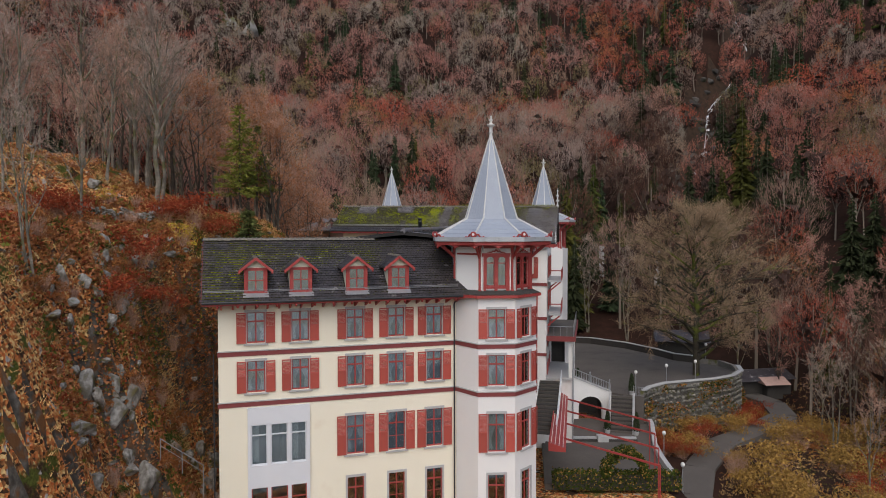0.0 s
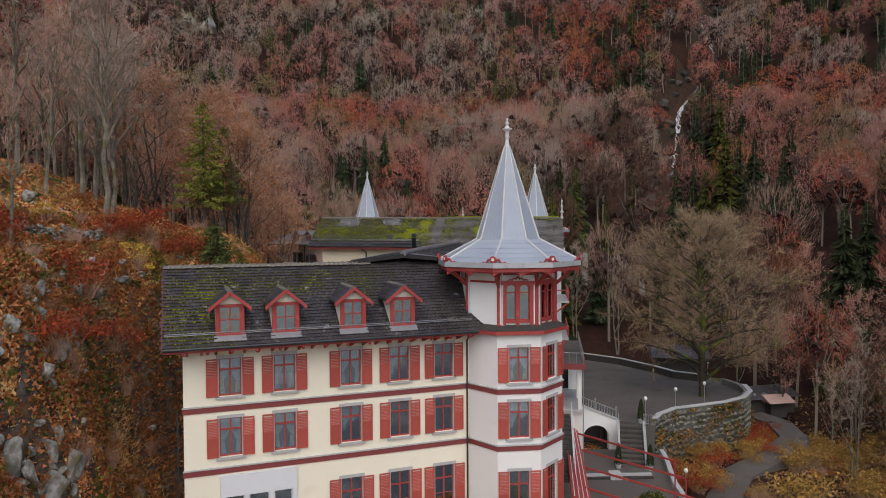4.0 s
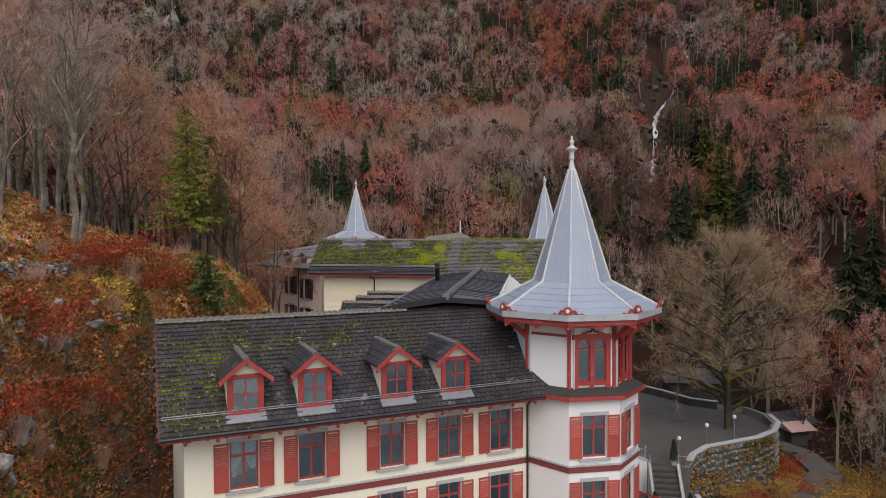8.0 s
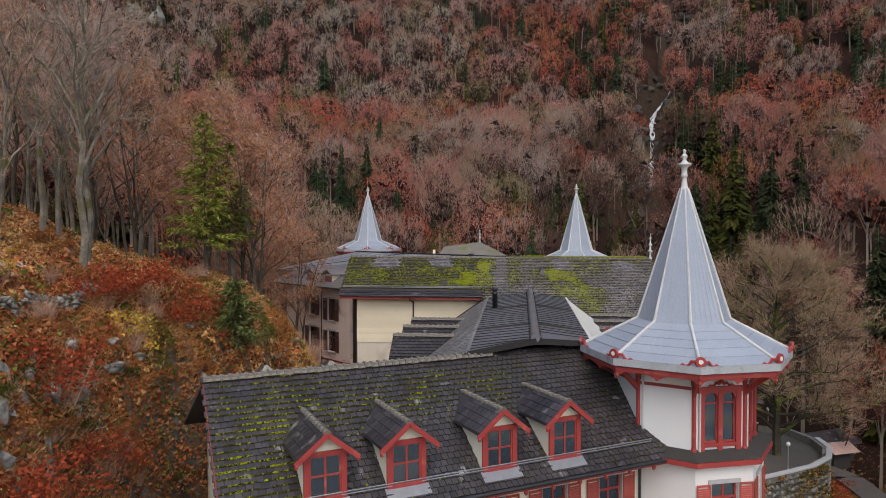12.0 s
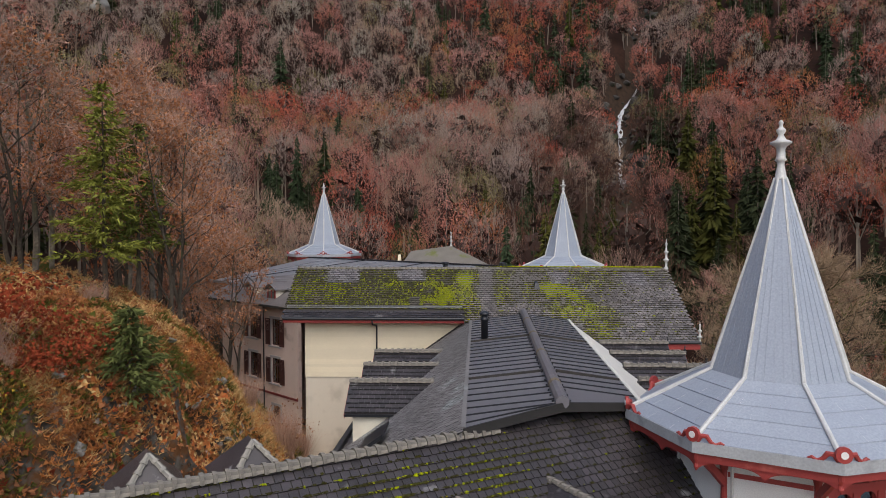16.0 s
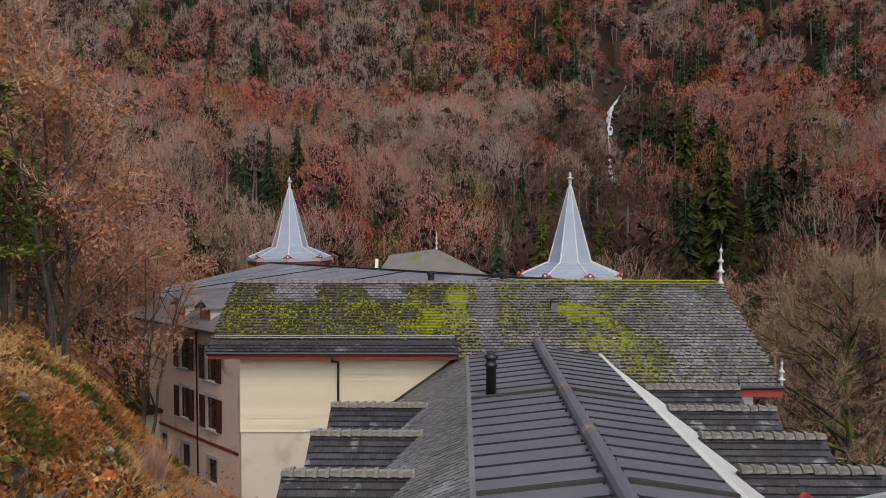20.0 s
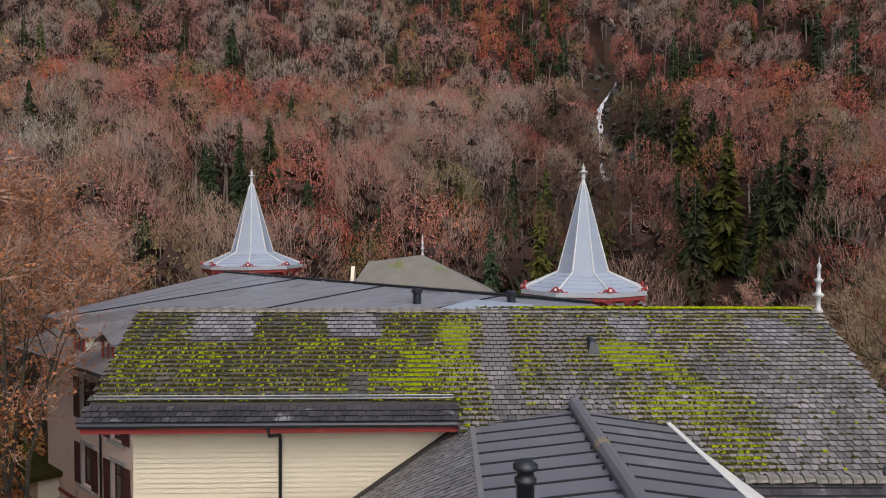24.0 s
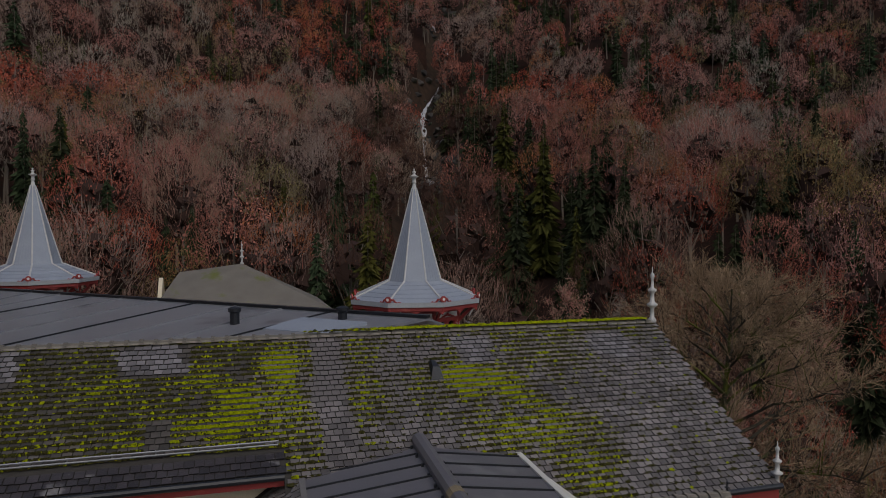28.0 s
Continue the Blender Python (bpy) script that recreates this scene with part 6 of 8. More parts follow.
def conifer(name, at, seed, height, radius, label, needles, first=0.18, whorls=26, per=9, ragged=0.35):
    """A fir or pine: a trunk, and boughs of drooping needle sprays."""
    rng = np.random.default_rng(seed)
    base = thing(name, pose(*at), label, "tree")
    part("trunk", mesh_from_tris("trunk", np.array(stem_tris((0, 0, -0.3), (0, 0, height), height * 0.014, 0.01, 6)), np.zeros(12), [BARK]), None, base)
    out, wood = [], []
    for i in range(whorls):
        f = i / whorls
        z = height * (first + (1 - first) * f)
        for k in range(per):
            a = rng.uniform(0, 2 * math.pi)
            r = radius * ((1 - f) ** 0.75 + 0.05) * rng.uniform(1 - ragged, 1.1)
            d = np.array([math.cos(a), math.sin(a), rng.uniform(-0.25, 0.15)])
            root, tip = np.array([0, 0, z]), np.array([0, 0, z]) + d * r
            wood += stem_tris(root, tip, 0.02, 0.006, 3)
            n = max(8, int(16 * r))
            w = rng.uniform(0.2, 1.05, n)[:, None]
            c = root * (1 - w) + tip * w + rng.normal(0, 0.10 + 0.02 * r, (n, 3)) * (1, 1, 0.5)
            way = d + rng.normal(0, 0.5, (n, 3)) + np.array([0, 0, -0.2])
            way /= np.linalg.norm(way, axis=1, keepdims=True)
            out.append(slivers(rng, c, way, rng.uniform(0.25, 0.55, n), rng.uniform(0.07, 0.16, n)))
    part("crown", mesh_from_tris("crown", np.concatenate([np.concatenate(out), np.array(wood)]), np.concatenate([np.zeros(sum(len(o) for o in out)), np.ones(len(wood))]), [needles, BARK]), None, base)
    return base


def build_woods():
    rng = np.random.default_rng(11)
    variants = {
        "bare": [far_broad(100 + k, 190, 0.0135, 560, 0.0082) for k in range(8)],
        "leafy": [far_broad(200 + k, 600, 0.016, 200, 0.0082) for k in range(8)],
        "fir": [far_fir(300 + k, 520, 0.18 + 0.02 * (k % 3)) for k in range(5)],
        "mid_fir": [far_fir(400 + k, 1100, 0.16 + 0.02 * (k % 3)) for k in range(4)],
        "mid_bare": [far_broad(500 + k, 300, 0.008, 1250, 0.0040) for k in range(8)],
        "mid_leafy": [far_broad(600 + k, 950, 0.0095, 600, 0.0040) for k in range(8)],
    }
    piles = {k: ([], []) for k in ("fir_wood", "rust_wood", "bare_wood")}
    mats = [FARBARK, CROWN_SHADE] + [m for shades in SHADES.values() for m in shades]
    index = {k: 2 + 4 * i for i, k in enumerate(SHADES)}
    r = 62.0
    while r < 440:
        gap = 7.4 + r * 0.0030
        n = int(math.radians(112) * r / gap)
        for k in range(n):
            a = math.radians(-46 + 112 * (k + rng.uniform(-0.45, 0.45)) / n)
            rr = r + rng.uniform(-0.45, 0.45) * gap
            x, y = rr * math.sin(a), 10 + rr * math.cos(a)
            if blocked(x, y) or (rr < 100 and rng.uniform() < 0.35):
                continue
            patch = noise.noise((x * 0.016, y * 0.016, 1.5))
            patch2 = noise.noise((x * 0.03, y * 0.03, 9.0))
            beyond = x - bed(y)
            firs = 0.10 + 0.5 * smooth((x - 12) / 10) * smooth((82 - x) / 14) * smooth((172 - y) / 20) + 0.30 * smooth((patch2 - 0.05) / 0.25) + (0.20 * smooth((beyond - 2) / 12) * smooth((patch2 + 0.25) / 0.4) * smooth((310 - y) / 50) if y > 60 else 0) + 0.3 * smooth((beyond + 26) / 12) * smooth((-4 - beyond) / 6) * smooth((230 - y) / 40) + 0.12 * smooth((rr - 350) / 50) * smooth(x / 80)
            h = rng.uniform(15.0, 22.0)
            if rng.uniform() < firs:
                kind, tint, pile = "fir", ("fir" if rng.uniform() < 0.82 else "green"), "fir_wood"
                h *= rng.uniform(0.7, 1.25)
                wide = rng.uniform(0.8, 1.15)
            else:
                q = rng.uniform() + 0.55 * patch + 0.12 * smooth((beyond - 2) / 15)
                if q > 0.86:
                    kind, tint, pile = "leafy", ("rust" if rng.uniform() < 0.72 else "orange"), "rust_wood"
                elif q > 0.5:
                    kind, tint, pile = "leafy", "pink_brown", "rust_wood"
                elif q > 0.40:
                    kind, tint, pile = "leafy", "olive", "rust_wood"
                elif q > 0.12:
                    kind, tint, pile = "bare", "grey_brown", "bare_wood"
                else:
                    kind, tint, pile = "bare", ("pale" if rng.uniform() < 0.7 else "pink_brown"), "bare_wood"
                wide = rng.uniform(0.8, 1.2) * (0.82 if rr < 150 else 1.0)
            # trees near the stream get dark twigs: the ravine's shade put into colour
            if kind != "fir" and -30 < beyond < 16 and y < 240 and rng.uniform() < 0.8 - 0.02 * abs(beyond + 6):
                kind, tint, pile = "bare", "ravine_shade", "bare_wood"
            if rr < 200 and kind == "fir":
                kind = "mid_fir"
            elif rr < 225 and kind != "fir":
                kind, wide = "mid_" + kind, rng.uniform(0.85, 1.15)
                h *= 1.12
            tr, slots = variants[kind][rng.integers(len(variants[kind]))]
            w = rng.uniform(0, 2 * math.pi)
            c, s = math.cos(w), math.sin(w)
            foot = np.array((x, y, ground_height(x, y)))
            turn = np.array(((c, s, 0), (-s, c, 0), (0, 0, 1)))
            p = tr * (h * wide, h * wide, h) @ turn + foot
            piles[pile][0].append(p)
            # beside the stream mostly the deep tint, again as painted ravine shade
            # beyond 250 m lighter tints prevail, standing in for haze
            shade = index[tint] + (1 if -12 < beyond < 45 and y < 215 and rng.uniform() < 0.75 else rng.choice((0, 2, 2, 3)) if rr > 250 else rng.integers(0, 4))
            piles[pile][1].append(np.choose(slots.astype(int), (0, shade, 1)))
        r += gap
    labels = {"fir_wood": "dark green firs scattered over the mountain slope", "rust_wood": "rust-red and brown autumn trees on the slope", "bare_wood": "bare grey-brown trees on the mountain slope"}
    for name, (tr, slots) in piles.items():
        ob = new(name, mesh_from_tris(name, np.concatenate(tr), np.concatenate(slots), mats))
        tagged(ob, labels[name], "forest", kind="stuff")


build_woods()


def on_ground(x, y, sink=0.0):
    return (x, y, ground_height(x, y) - sink)


PALEBARK = material("pale_beech_bark", (0.30, 0.26, 0.205), 0.95, second=(0.10, 0.088, 0.07), scale=0.8, amount=0.9, bump=0.4, fine=8, stain=(0.09, 0.085, 0.03), stain_scale=0.6, stain_at=0.5)
MOSSBARK = matt(material("mossy_bark", (0.075, 0.066, 0.048), 0.95, second=(0.04, 0.034, 0.026), scale=1.0, amount=0.9, bump=0.5, fine=8, stain=(0.10, 0.115, 0.02), stain_scale=0.4, stain_at=0.5))
GREYTWIG = matt(material("grey_twigs", (0.47, 0.365, 0.30), 0.95, scale=0.3, bump=0, island=0.35))
OLIVETWIG = material("olive_twigs", (0.35, 0.24, 0.145), 0.95, scale=0.3, bump=0, island=0.4)
near_tree("linden_tree", (31.2, 82.0, -4.0), 5, 22, "broad bare linden with dense fine twigs on the terrace", bark=MOSSBARK, twig=OLIVETWIG, width=21, first=0.12, low=-0.75, limbs=46, subs=13, twig_n=13000, twig_len=1.2, twig_w=0.036, thick=0.02)
beech = near_tree("beech_tree", on_ground(-26.8, 58.2), 21, 19, "tall bare beech with pale mossy trunk on the slope", bark=PALEBARK, twig=GREYTWIG, width=7.5, first=0.38, low=-0.2, limbs=16, subs=6, twig_n=1300, thick=0.0135, stems=1)
copy_thing(beech, pose(*on_ground(-28.4, 63.2), 3, 2, 140))
copy_thing(beech, pose(*on_ground(-32.5, 66.0), 0, 0, 70))
copy_thing(beech, pose(*on_ground(-35.0, 61.0), 0, 3, 250))
hazel = near_tree("hazel_tree", on_ground(-18.5, 69.6), 31, 13, "many-stemmed bare tree with brown twigs", bark=BARK, twig=TWIG, width=8.5, first=0.2, low=-0.45, limbs=24, subs=6, twig_n=1500, twig_len=0.8, stems=3, thick=0.017, leaf=WOOD_TINTS["orange"], leaf_n=3600, leaf_size=0.12)
copy_thing(hazel, pose(*on_ground(-20.5, 73.5), 0, 0, 120) @ Matrix.Scale(1.1, 4))
copy_thing(hazel, pose(*on_ground(-23.8, 76.0), 0, 0, 220) @ Matrix.Scale(1.15, 4))
copy_thing(hazel, pose(*on_ground(-29.0, 74.0), 0, 0, 300) @ Matrix.Scale(1.2, 4))
for x, y, k in ((-16.2, 73.2, 0.8), (-25.5, 84.0, 1.2), (-21.5, 90.5, 1.15), (-30.0, 91.0, 1.3), (-19.5, 98.0, 1.2), (-27.0, 101.0, 1.3), (-24.0, 110.0, 1.3)):
    copy_thing(hazel, pose(*on_ground(x, y), 0, 0, x * 37) @ Matrix.Scale(k, 4))
thin = near_tree("slender_tree", on_ground(-38, 72), 41, 17, "slender bare woodland tree with brown twigs", bark=PALEBARK, twig=TWIG, width=6.5, first=0.32, low=-0.3, limbs=13, subs=5, twig_n=650, twig_len=0.9, twig_w=0.036, thick=0.0115, group="slender trees of the hillside")
russet = near_tree("russet_tree", on_ground(-40, 78), 43, 18, "woodland beech with thin russet leaves still on its twigs", bark=BARK, twig=TWIG, width=7.5, first=0.28, low=-0.4, limbs=14, subs=5, twig_n=550, twig_len=0.9, twig_w=0.036, thick=0.0115, leaf=WOOD_TINTS["pink_brown"], leaf_n=1500, leaf_size=0.15, group="slender trees of the hillside")
grey = near_tree("grey_tree", on_ground(-36, 84), 45, 18, "bare ash with pale grey twigs and forked trunk", bark=PALEBARK, twig=GREYTWIG, width=7.0, first=0.3, low=-0.1, limbs=14, subs=6, twig_n=650, twig_len=1.0, twig_w=0.036, thick=0.012, stems=2, group="slender trees of the hillside")
KINDS = (thin, russet, grey)
rng = random.Random(77)
for k in range(84):
    x, y = rng.uniform(-92, -16), rng.uniform(66, 124)
    if x > -32 and y < 74 or x > -22 and y < 112:
        continue
    copy_thing(KINDS[k % 3], pose(*on_ground(x, y), rng.uniform(-3, 3), rng.uniform(-3, 3), rng.uniform(0, 360)) @ Matrix.Scale(rng.uniform(0.8, 1.25), 4))
for k, (x, y, s) in enumerate(((-44, 52, 1.1), (-41, 46, 1.0), (-37, 54, 0.9), (-48, 60, 1.2), (-36, 42, 0.95), (-33.5, 47, 0.8), (-40, 38, 1.0), (-30.5, 56.5, 0.9), (-23.4, 34.6, 0.62), (-27.9, 47.6, 0.7))):
    copy_thing(KINDS[(0, 0, 2)[k % 3]], pose(*on_ground(x, y), rng.uniform(-3, 3), rng.uniform(-3, 3), rng.uniform(0, 360)) @ Matrix.Scale(s, 4))
for k, (x, y, s) in enumerate(((44, 74, 0.75), (49, 66, 0.8), (53, 80, 0.85), (46, 92, 0.9), (58, 70, 0.8), (41, 62, 0.62), (62, 88, 0.9), (38, 98, 0.8), (50, 104, 0.9), (55, 58, 0.8), (30, 112, 0.9), (42, 112, 1.0), (24, 116, 0.95), (66, 76, 0.9), (70, 66, 0.85), (60, 98, 0.95), (72, 86, 1.0), (48, 84, 0.7), (56, 92, 0.9), (64, 60, 0.8), (47, 56, 0.6), (43, 98, 0.8), (52, 72, 0.75), (68, 100, 1.0), (78, 74, 0.9), (36, 104, 0.8), (80, 92, 1.0), (58, 108, 1.0), (47, 110, 0.9))):
    copy_thing(KINDS[(2, 0, 2, 1)[k % 4]], pose(*on_ground(x, y), rng.uniform(-3, 3), rng.uniform(-3, 3), rng.uniform(0, 360)) @ Matrix.Scale(s, 4))
conifer("pine_tree", on_ground(-22.0, 67.6), 51, 13.0, 2.9, "sparse yellow-green pine on the slope edge", leaf_material("pine_needles", (0.23, 0.245, 0.045), 0.45), first=0.26, whorls=24, per=8, ragged=0.65)
conifer("pine_tree", on_ground(-20.6, 69.0), 57, 10.5, 2.2, "thin green pine beside the taller one", leaf_material("dark_pine_needles", (0.12, 0.14, 0.03), 0.45), first=0.3, whorls=18, per=7, ragged=0.65)
conifer("young_fir", on_ground(-18.2, 58.2, 0.2), 52, 3.7, 1.9, "small ragged olive-green young fir on the slope", leaf_material("olive_needles", (0.125, 0.145, 0.045), 0.45), first=0.03, whorls=15, per=11, ragged=0.6)


def bush(name, at, seed, w, h, label, leaf, n=700, size=0.12, twigs=160):
    """A shrub: stems from the ground and leaves in clumps."""
    rng = np.random.default_rng(seed)
    a = rng.uniform(0, 2 * math.pi, twigs)
    way = np.column_stack([np.cos(a) * rng.uniform(0.1, 0.9, twigs) * w / h, np.sin(a) * rng.uniform(0.1, 0.9, twigs) * w / h, np.ones(twigs)])
    way /= np.linalg.norm(way, axis=1, keepdims=True)
    st = np.column_stack([rng.normal(0, 0.1 * w, twigs), rng.normal(0, 0.1 * w, twigs), np.full(twigs, -0.1)])
    tw = slivers(rng, st, way, h * rng.uniform(0.6, 1.15, twigs), np.full(twigs, 0.028))
    clumps = rng.normal(0, 1, (14, 3)) * (w * 0.28, w * 0.28, h * 0.17) + (0, 0, h * 0.6)
    c = clumps[rng.integers(0, 14, n)] + rng.normal(0, 1, (n, 3)) * (w * 0.13, w * 0.13, h * 0.10)
    c[:, 2] = np.abs(c[:, 2])
    lf = leaves(rng, c, size)
    base = thing(name, pose(*at), label, "shrub")
    part("stem", mesh_from_tris("stem", tw, np.zeros(len(tw)), [TWIG]), None, base)
    part("foliage", mesh_from_tris("foliage", lf, np.zeros(len(lf)), [leaf]), None, base)
    return base


REDLEAF = leaf_material("red_shrub_leaves", (0.30, 0.058, 0.024), 0.35)
YELLOWLEAF = leaf_material("yellow_shrub_leaves", (0.52, 0.36, 0.045), 0.3)
OCHRELEAF = leaf_material("ochre_shrub_leaves", (0.34, 0.20, 0.055), 0.35)
GREENLEAF = leaf_material("green_hedge_leaves", (0.055, 0.075, 0.012), 0.4)
BROWNLEAF = leaf_material("brown_bramble_leaves", (0.32, 0.125, 0.042), 0.4)
redb = bush("red_bush", on_ground(-24.0, 48.8, 0.3), 61, 4.6, 3.2, "dense rust-red shrub on the rocky slope", REDLEAF, 1800, 0.14)
copy_thing(redb, pose(*on_ground(-22.6, 49.8, 0.3), 0, 0, 50) @ Matrix.Scale(0.7, 4))
copy_thing(redb, pose(*on_ground(-22.6, 56.0, 0.3), 0, 0, 90) @ Matrix.Scale(0.9, 4))
copy_thing(redb, pose(*on_ground(-20.9, 56.6, 0.3), 0, 0, 200) @ Matrix.Scale(0.75, 4))
copy_thing(redb, pose(*on_ground(-29.5, 48.0, 0.3), 0, 0, 30) @ Matrix.Scale(0.9, 4))
yb = bush("yellow_bush", on_ground(-22.4, 53.3, 0.2), 62, 2.0, 1.7, "pale yellow leaved bush among red shrubs", YELLOWLEAF, 420, 0.11)
leafy_green = bush("green_shrub", on_ground(-19.0, 42.0, 0.2), 67, 2.2, 1.4, "low dark olive-green shrub on the cliff", GREENLEAF, 700, 0.12)
brown = bush("bramble_bush", on_ground(-20.5, 47.0, 0.2), 63, 2.2, 1.5, "brown bramble thicket on the slope", BROWNLEAF, 700, 0.12)
rng = random.Random(5)
for k in range(95):
    x, y = rng.uniform(-36, -15.8), rng.uniform(31, 66)
    if y > 50 and x > -17:
        continue
    src = rng.choice((brown, brown, leafy_green if k % 3 == 0 else brown, redb if k % 4 == 0 else brown, yb if k % 9 == 0 else brown))
    copy_thing(src, pose(*on_ground(x, y, 0.25), 0, 0, rng.uniform(0, 360)) @ Matrix.Scale(rng.uniform(0.35, 0.85), 4))
twiggy = bush("bare_shrub", on_ground(-16.8, 45.5, 0.2), 66, 2.0, 2.6, "thin bare grey shrub stems on the slope", BROWNLEAF, 60, 0.09, 420)
for k in range(34):
    x, y = rng.uniform(-30, -15.8), rng.uniform(34, 70)
    if y > 50 and x > -17:
        continue
    copy_thing(twiggy, pose(*on_ground(x, y, 0.2), 0, 0, rng.uniform(0, 360)) @ Matrix.Scale(rng.uniform(0.35, 0.75), 4))
for x, y in ((-12.2, 66.4), (-11.4, 67.3), (-13.2, 67.6), (-12.4, 68.8), (-14.2, 66.0), (-10.6, 66.2)):
    copy_thing(twiggy, pose(*on_ground(x, y, 0.1), 0, 0, rng.uniform(0, 360)) @ Matrix.Scale(rng.uniform(0.7, 1.2), 4))
ochre = bush("ochre_bush", on_ground(31, 52, 0.3), 64, 4.2, 3.0, "ochre and brown autumn shrub beside the path", OCHRELEAF, 1600, 0.16)
for k in range(170):
    x, y = rng.uniform(23, 62), rng.uniform(42, 92)
    if x < 2.6 + np.interp(y, (40, 50, 58, 64, 70.5, 75, 80.5, 87), (22, 21.8, 23, 25.5, 30, 36, 41.5, 43)):
        continue
    copy_thing(rng.choice((ochre, ochre, brown, brown, twiggy, redb if k % 4 == 0 else brown)), pose(*on_ground(x, y, 0.4), 0, 0, rng.uniform(0, 360)) @ Matrix.Scale(rng.uniform(0.6, 1.3), 4))

for k in range(64):
    f = rng.uniform(0, 1)
    y = 66 + 20 * f
    edge_x = float(np.interp(y, (66, 70.2, 74.2, 76.6, 81.4, 86), (20.8, 20.8, 25.2, 31.7, 36.9, 37.6)))
    path_x = float(np.interp(y, (64, 70.5, 75, 80.5, 87), (24.0, 28.3, 34.4, 39.9, 41.4)))
    if path_x - edge_x < 0.8:
        continue
    x = rng.uniform(edge_x + 0.4, path_x - 0.3)
    copy_thing(rng.choice((ochre, brown, brown, redb)), pose(x, y, ground_height(x, y) - 0.1, 0, 0, rng.uniform(0, 360)) @ Matrix.Scale(rng.uniform(0.4, 0.75), 4))


def stone_data(seed, name="stone", mat=None, corners=15):
    """An angular broken stone of about 1 m radius."""
    g = random.Random(seed * 7 + 3)
    bm = bmesh.new()
    for k in range(corners):
        d = Vector((g.gauss(0, 1), g.gauss(0, 1), g.gauss(0, 1))).normalized()
        bm.verts.new(d * g.uniform(0.72, 1.08))
    bmesh.ops.convex_hull(bm, input=bm.verts)
    for v in [v for v in bm.verts if not v.link_faces]:
        bm.verts.remove(v)
    bmesh.ops.bevel(bm, geom=bm.edges[:], offset=0.05, segments=1, affect="EDGES")
    me = bpy.data.meshes.new(name)
    bm.to_mesh(me)
    bm.free()
    me.materials.append(mat or ROCK)
    return me


STONES = [stone_data(k) for k in range(8)]
rng = random.Random(8)
LIGHTROCK = material("pale_limestone", (0.42, 0.41, 0.38), 0.9, second=(0.25, 0.25, 0.23), scale=0.9, amount=0.9, bump=0.6, fine=6, stain=(0.11, 0.12, 0.04), stain_scale=1.0, stain_at=0.58)
pale_stone = stone_data(9, "stone", LIGHTROCK)
b = solo("boulder", pale_stone, None, "pale rounded boulder on the autumn slope", "boulder", pose(*on_ground(-22.4, 36.75, -0.15), 0, 0, 20) @ Matrix.Diagonal((0.55, 0.45, 0.4, 1)))
for k in range(230):
    x, y = rng.uniform(-33, -14.0), rng.uniform(30, 68)
    if (y > 47 and x > -17.5 and y < 56) or (y < 47 and x > -16.5):
        continue
    if k > 70 and math.hypot(ground_height(x + 0.5, y) - ground_height(x - 0.5, y), ground_height(x, y + 0.5) - ground_height(x, y - 0.5)) < 1.1:
        continue
    s = rng.uniform(0.15, 0.48) * (1.8 if rng.random() < 0.12 else 1)
    solo("boulder", rng.choice(STONES), None, "rough grey limestone boulder on the slope", "boulder", pose(*on_ground(x, y, 0.25 * s), rng.uniform(-20, 20), rng.uniform(-20, 20), rng.uniform(0, 360)) @ Matrix.Diagonal((s * rng.uniform(0.8, 1.5), s, s * rng.uniform(0.5, 0.9), 1)), group="boulders on the slope")
for k in range(260):
    x, y = rng.uniform(-25, -15.4), rng.uniform(33, 52)
    steep = math.hypot(ground_height(x + 0.5, y) - ground_height(x - 0.5, y), ground_height(x, y + 0.5) - ground_height(x, y - 0.5))
    if steep < 1.1 and ground_height(x, y) > 6 or noise.noise((x * 0.3, y * 0.3, 51)) < 0.02:
        continue
    s = rng.uniform(0.25, 0.8) * (1.6 if ground_height(x, y) < 5 else 1)
    solo("rock_outcrop", rng.choice(STONES), None, "jagged grey rock outcrop on the cliff", "rock", pose(*on_ground(x, y, 0.35 * s), rng.uniform(-25, 25), rng.uniform(-25, 25), rng.uniform(0, 360)) @ Matrix.Diagonal((s * rng.uniform(0.6, 1.2), s * 0.8, s * rng.uniform(0.8, 1.5), 1)), group="rock outcrops of the cliff")
for k in range(120):
    x, y = rng.uniform(-27, -15.6), rng.uniform(33, 56)
    if y > 50 and x > -17:
        continue
    copy_thing(rng.choice((brown, brown, twiggy, leafy_green)), pose(*on_ground(x, y, 0.2), 0, 0, rng.uniform(0, 360)) @ Matrix.Scale(rng.uniform(0.25, 0.6), 4))
for x, y, w in ((-112, 331, 9), (-104, 334, 7), (-119, 337, 8)):
    solo("cliff_rock", pale_stone, None, "pale limestone cliff among the trees high on the slope", "cliff", pose(x, y, ground_height(x, y) + 3, 8, -6, x) @ Matrix.Diagonal((w, 4, 7, 1)))
for k in range(16):
    x, y = rng.uniform(-20.8, -17.6), rng.uniform(29.5, 38.5)
    w = rng.uniform(0.4, 0.9)
    solo("rock_outcrop", STONES[k % 8], None, "jagged grey rock at the foot of the slope", "rock", pose(*on_ground(x, y, 0.3 * w), rng.uniform(-25, 25), rng.uniform(-25, 25), rng.uniform(0, 360)) @ Matrix.Diagonal((w * 1.2, w, w * 0.8, 1)), group="rock outcrops of the cliff")
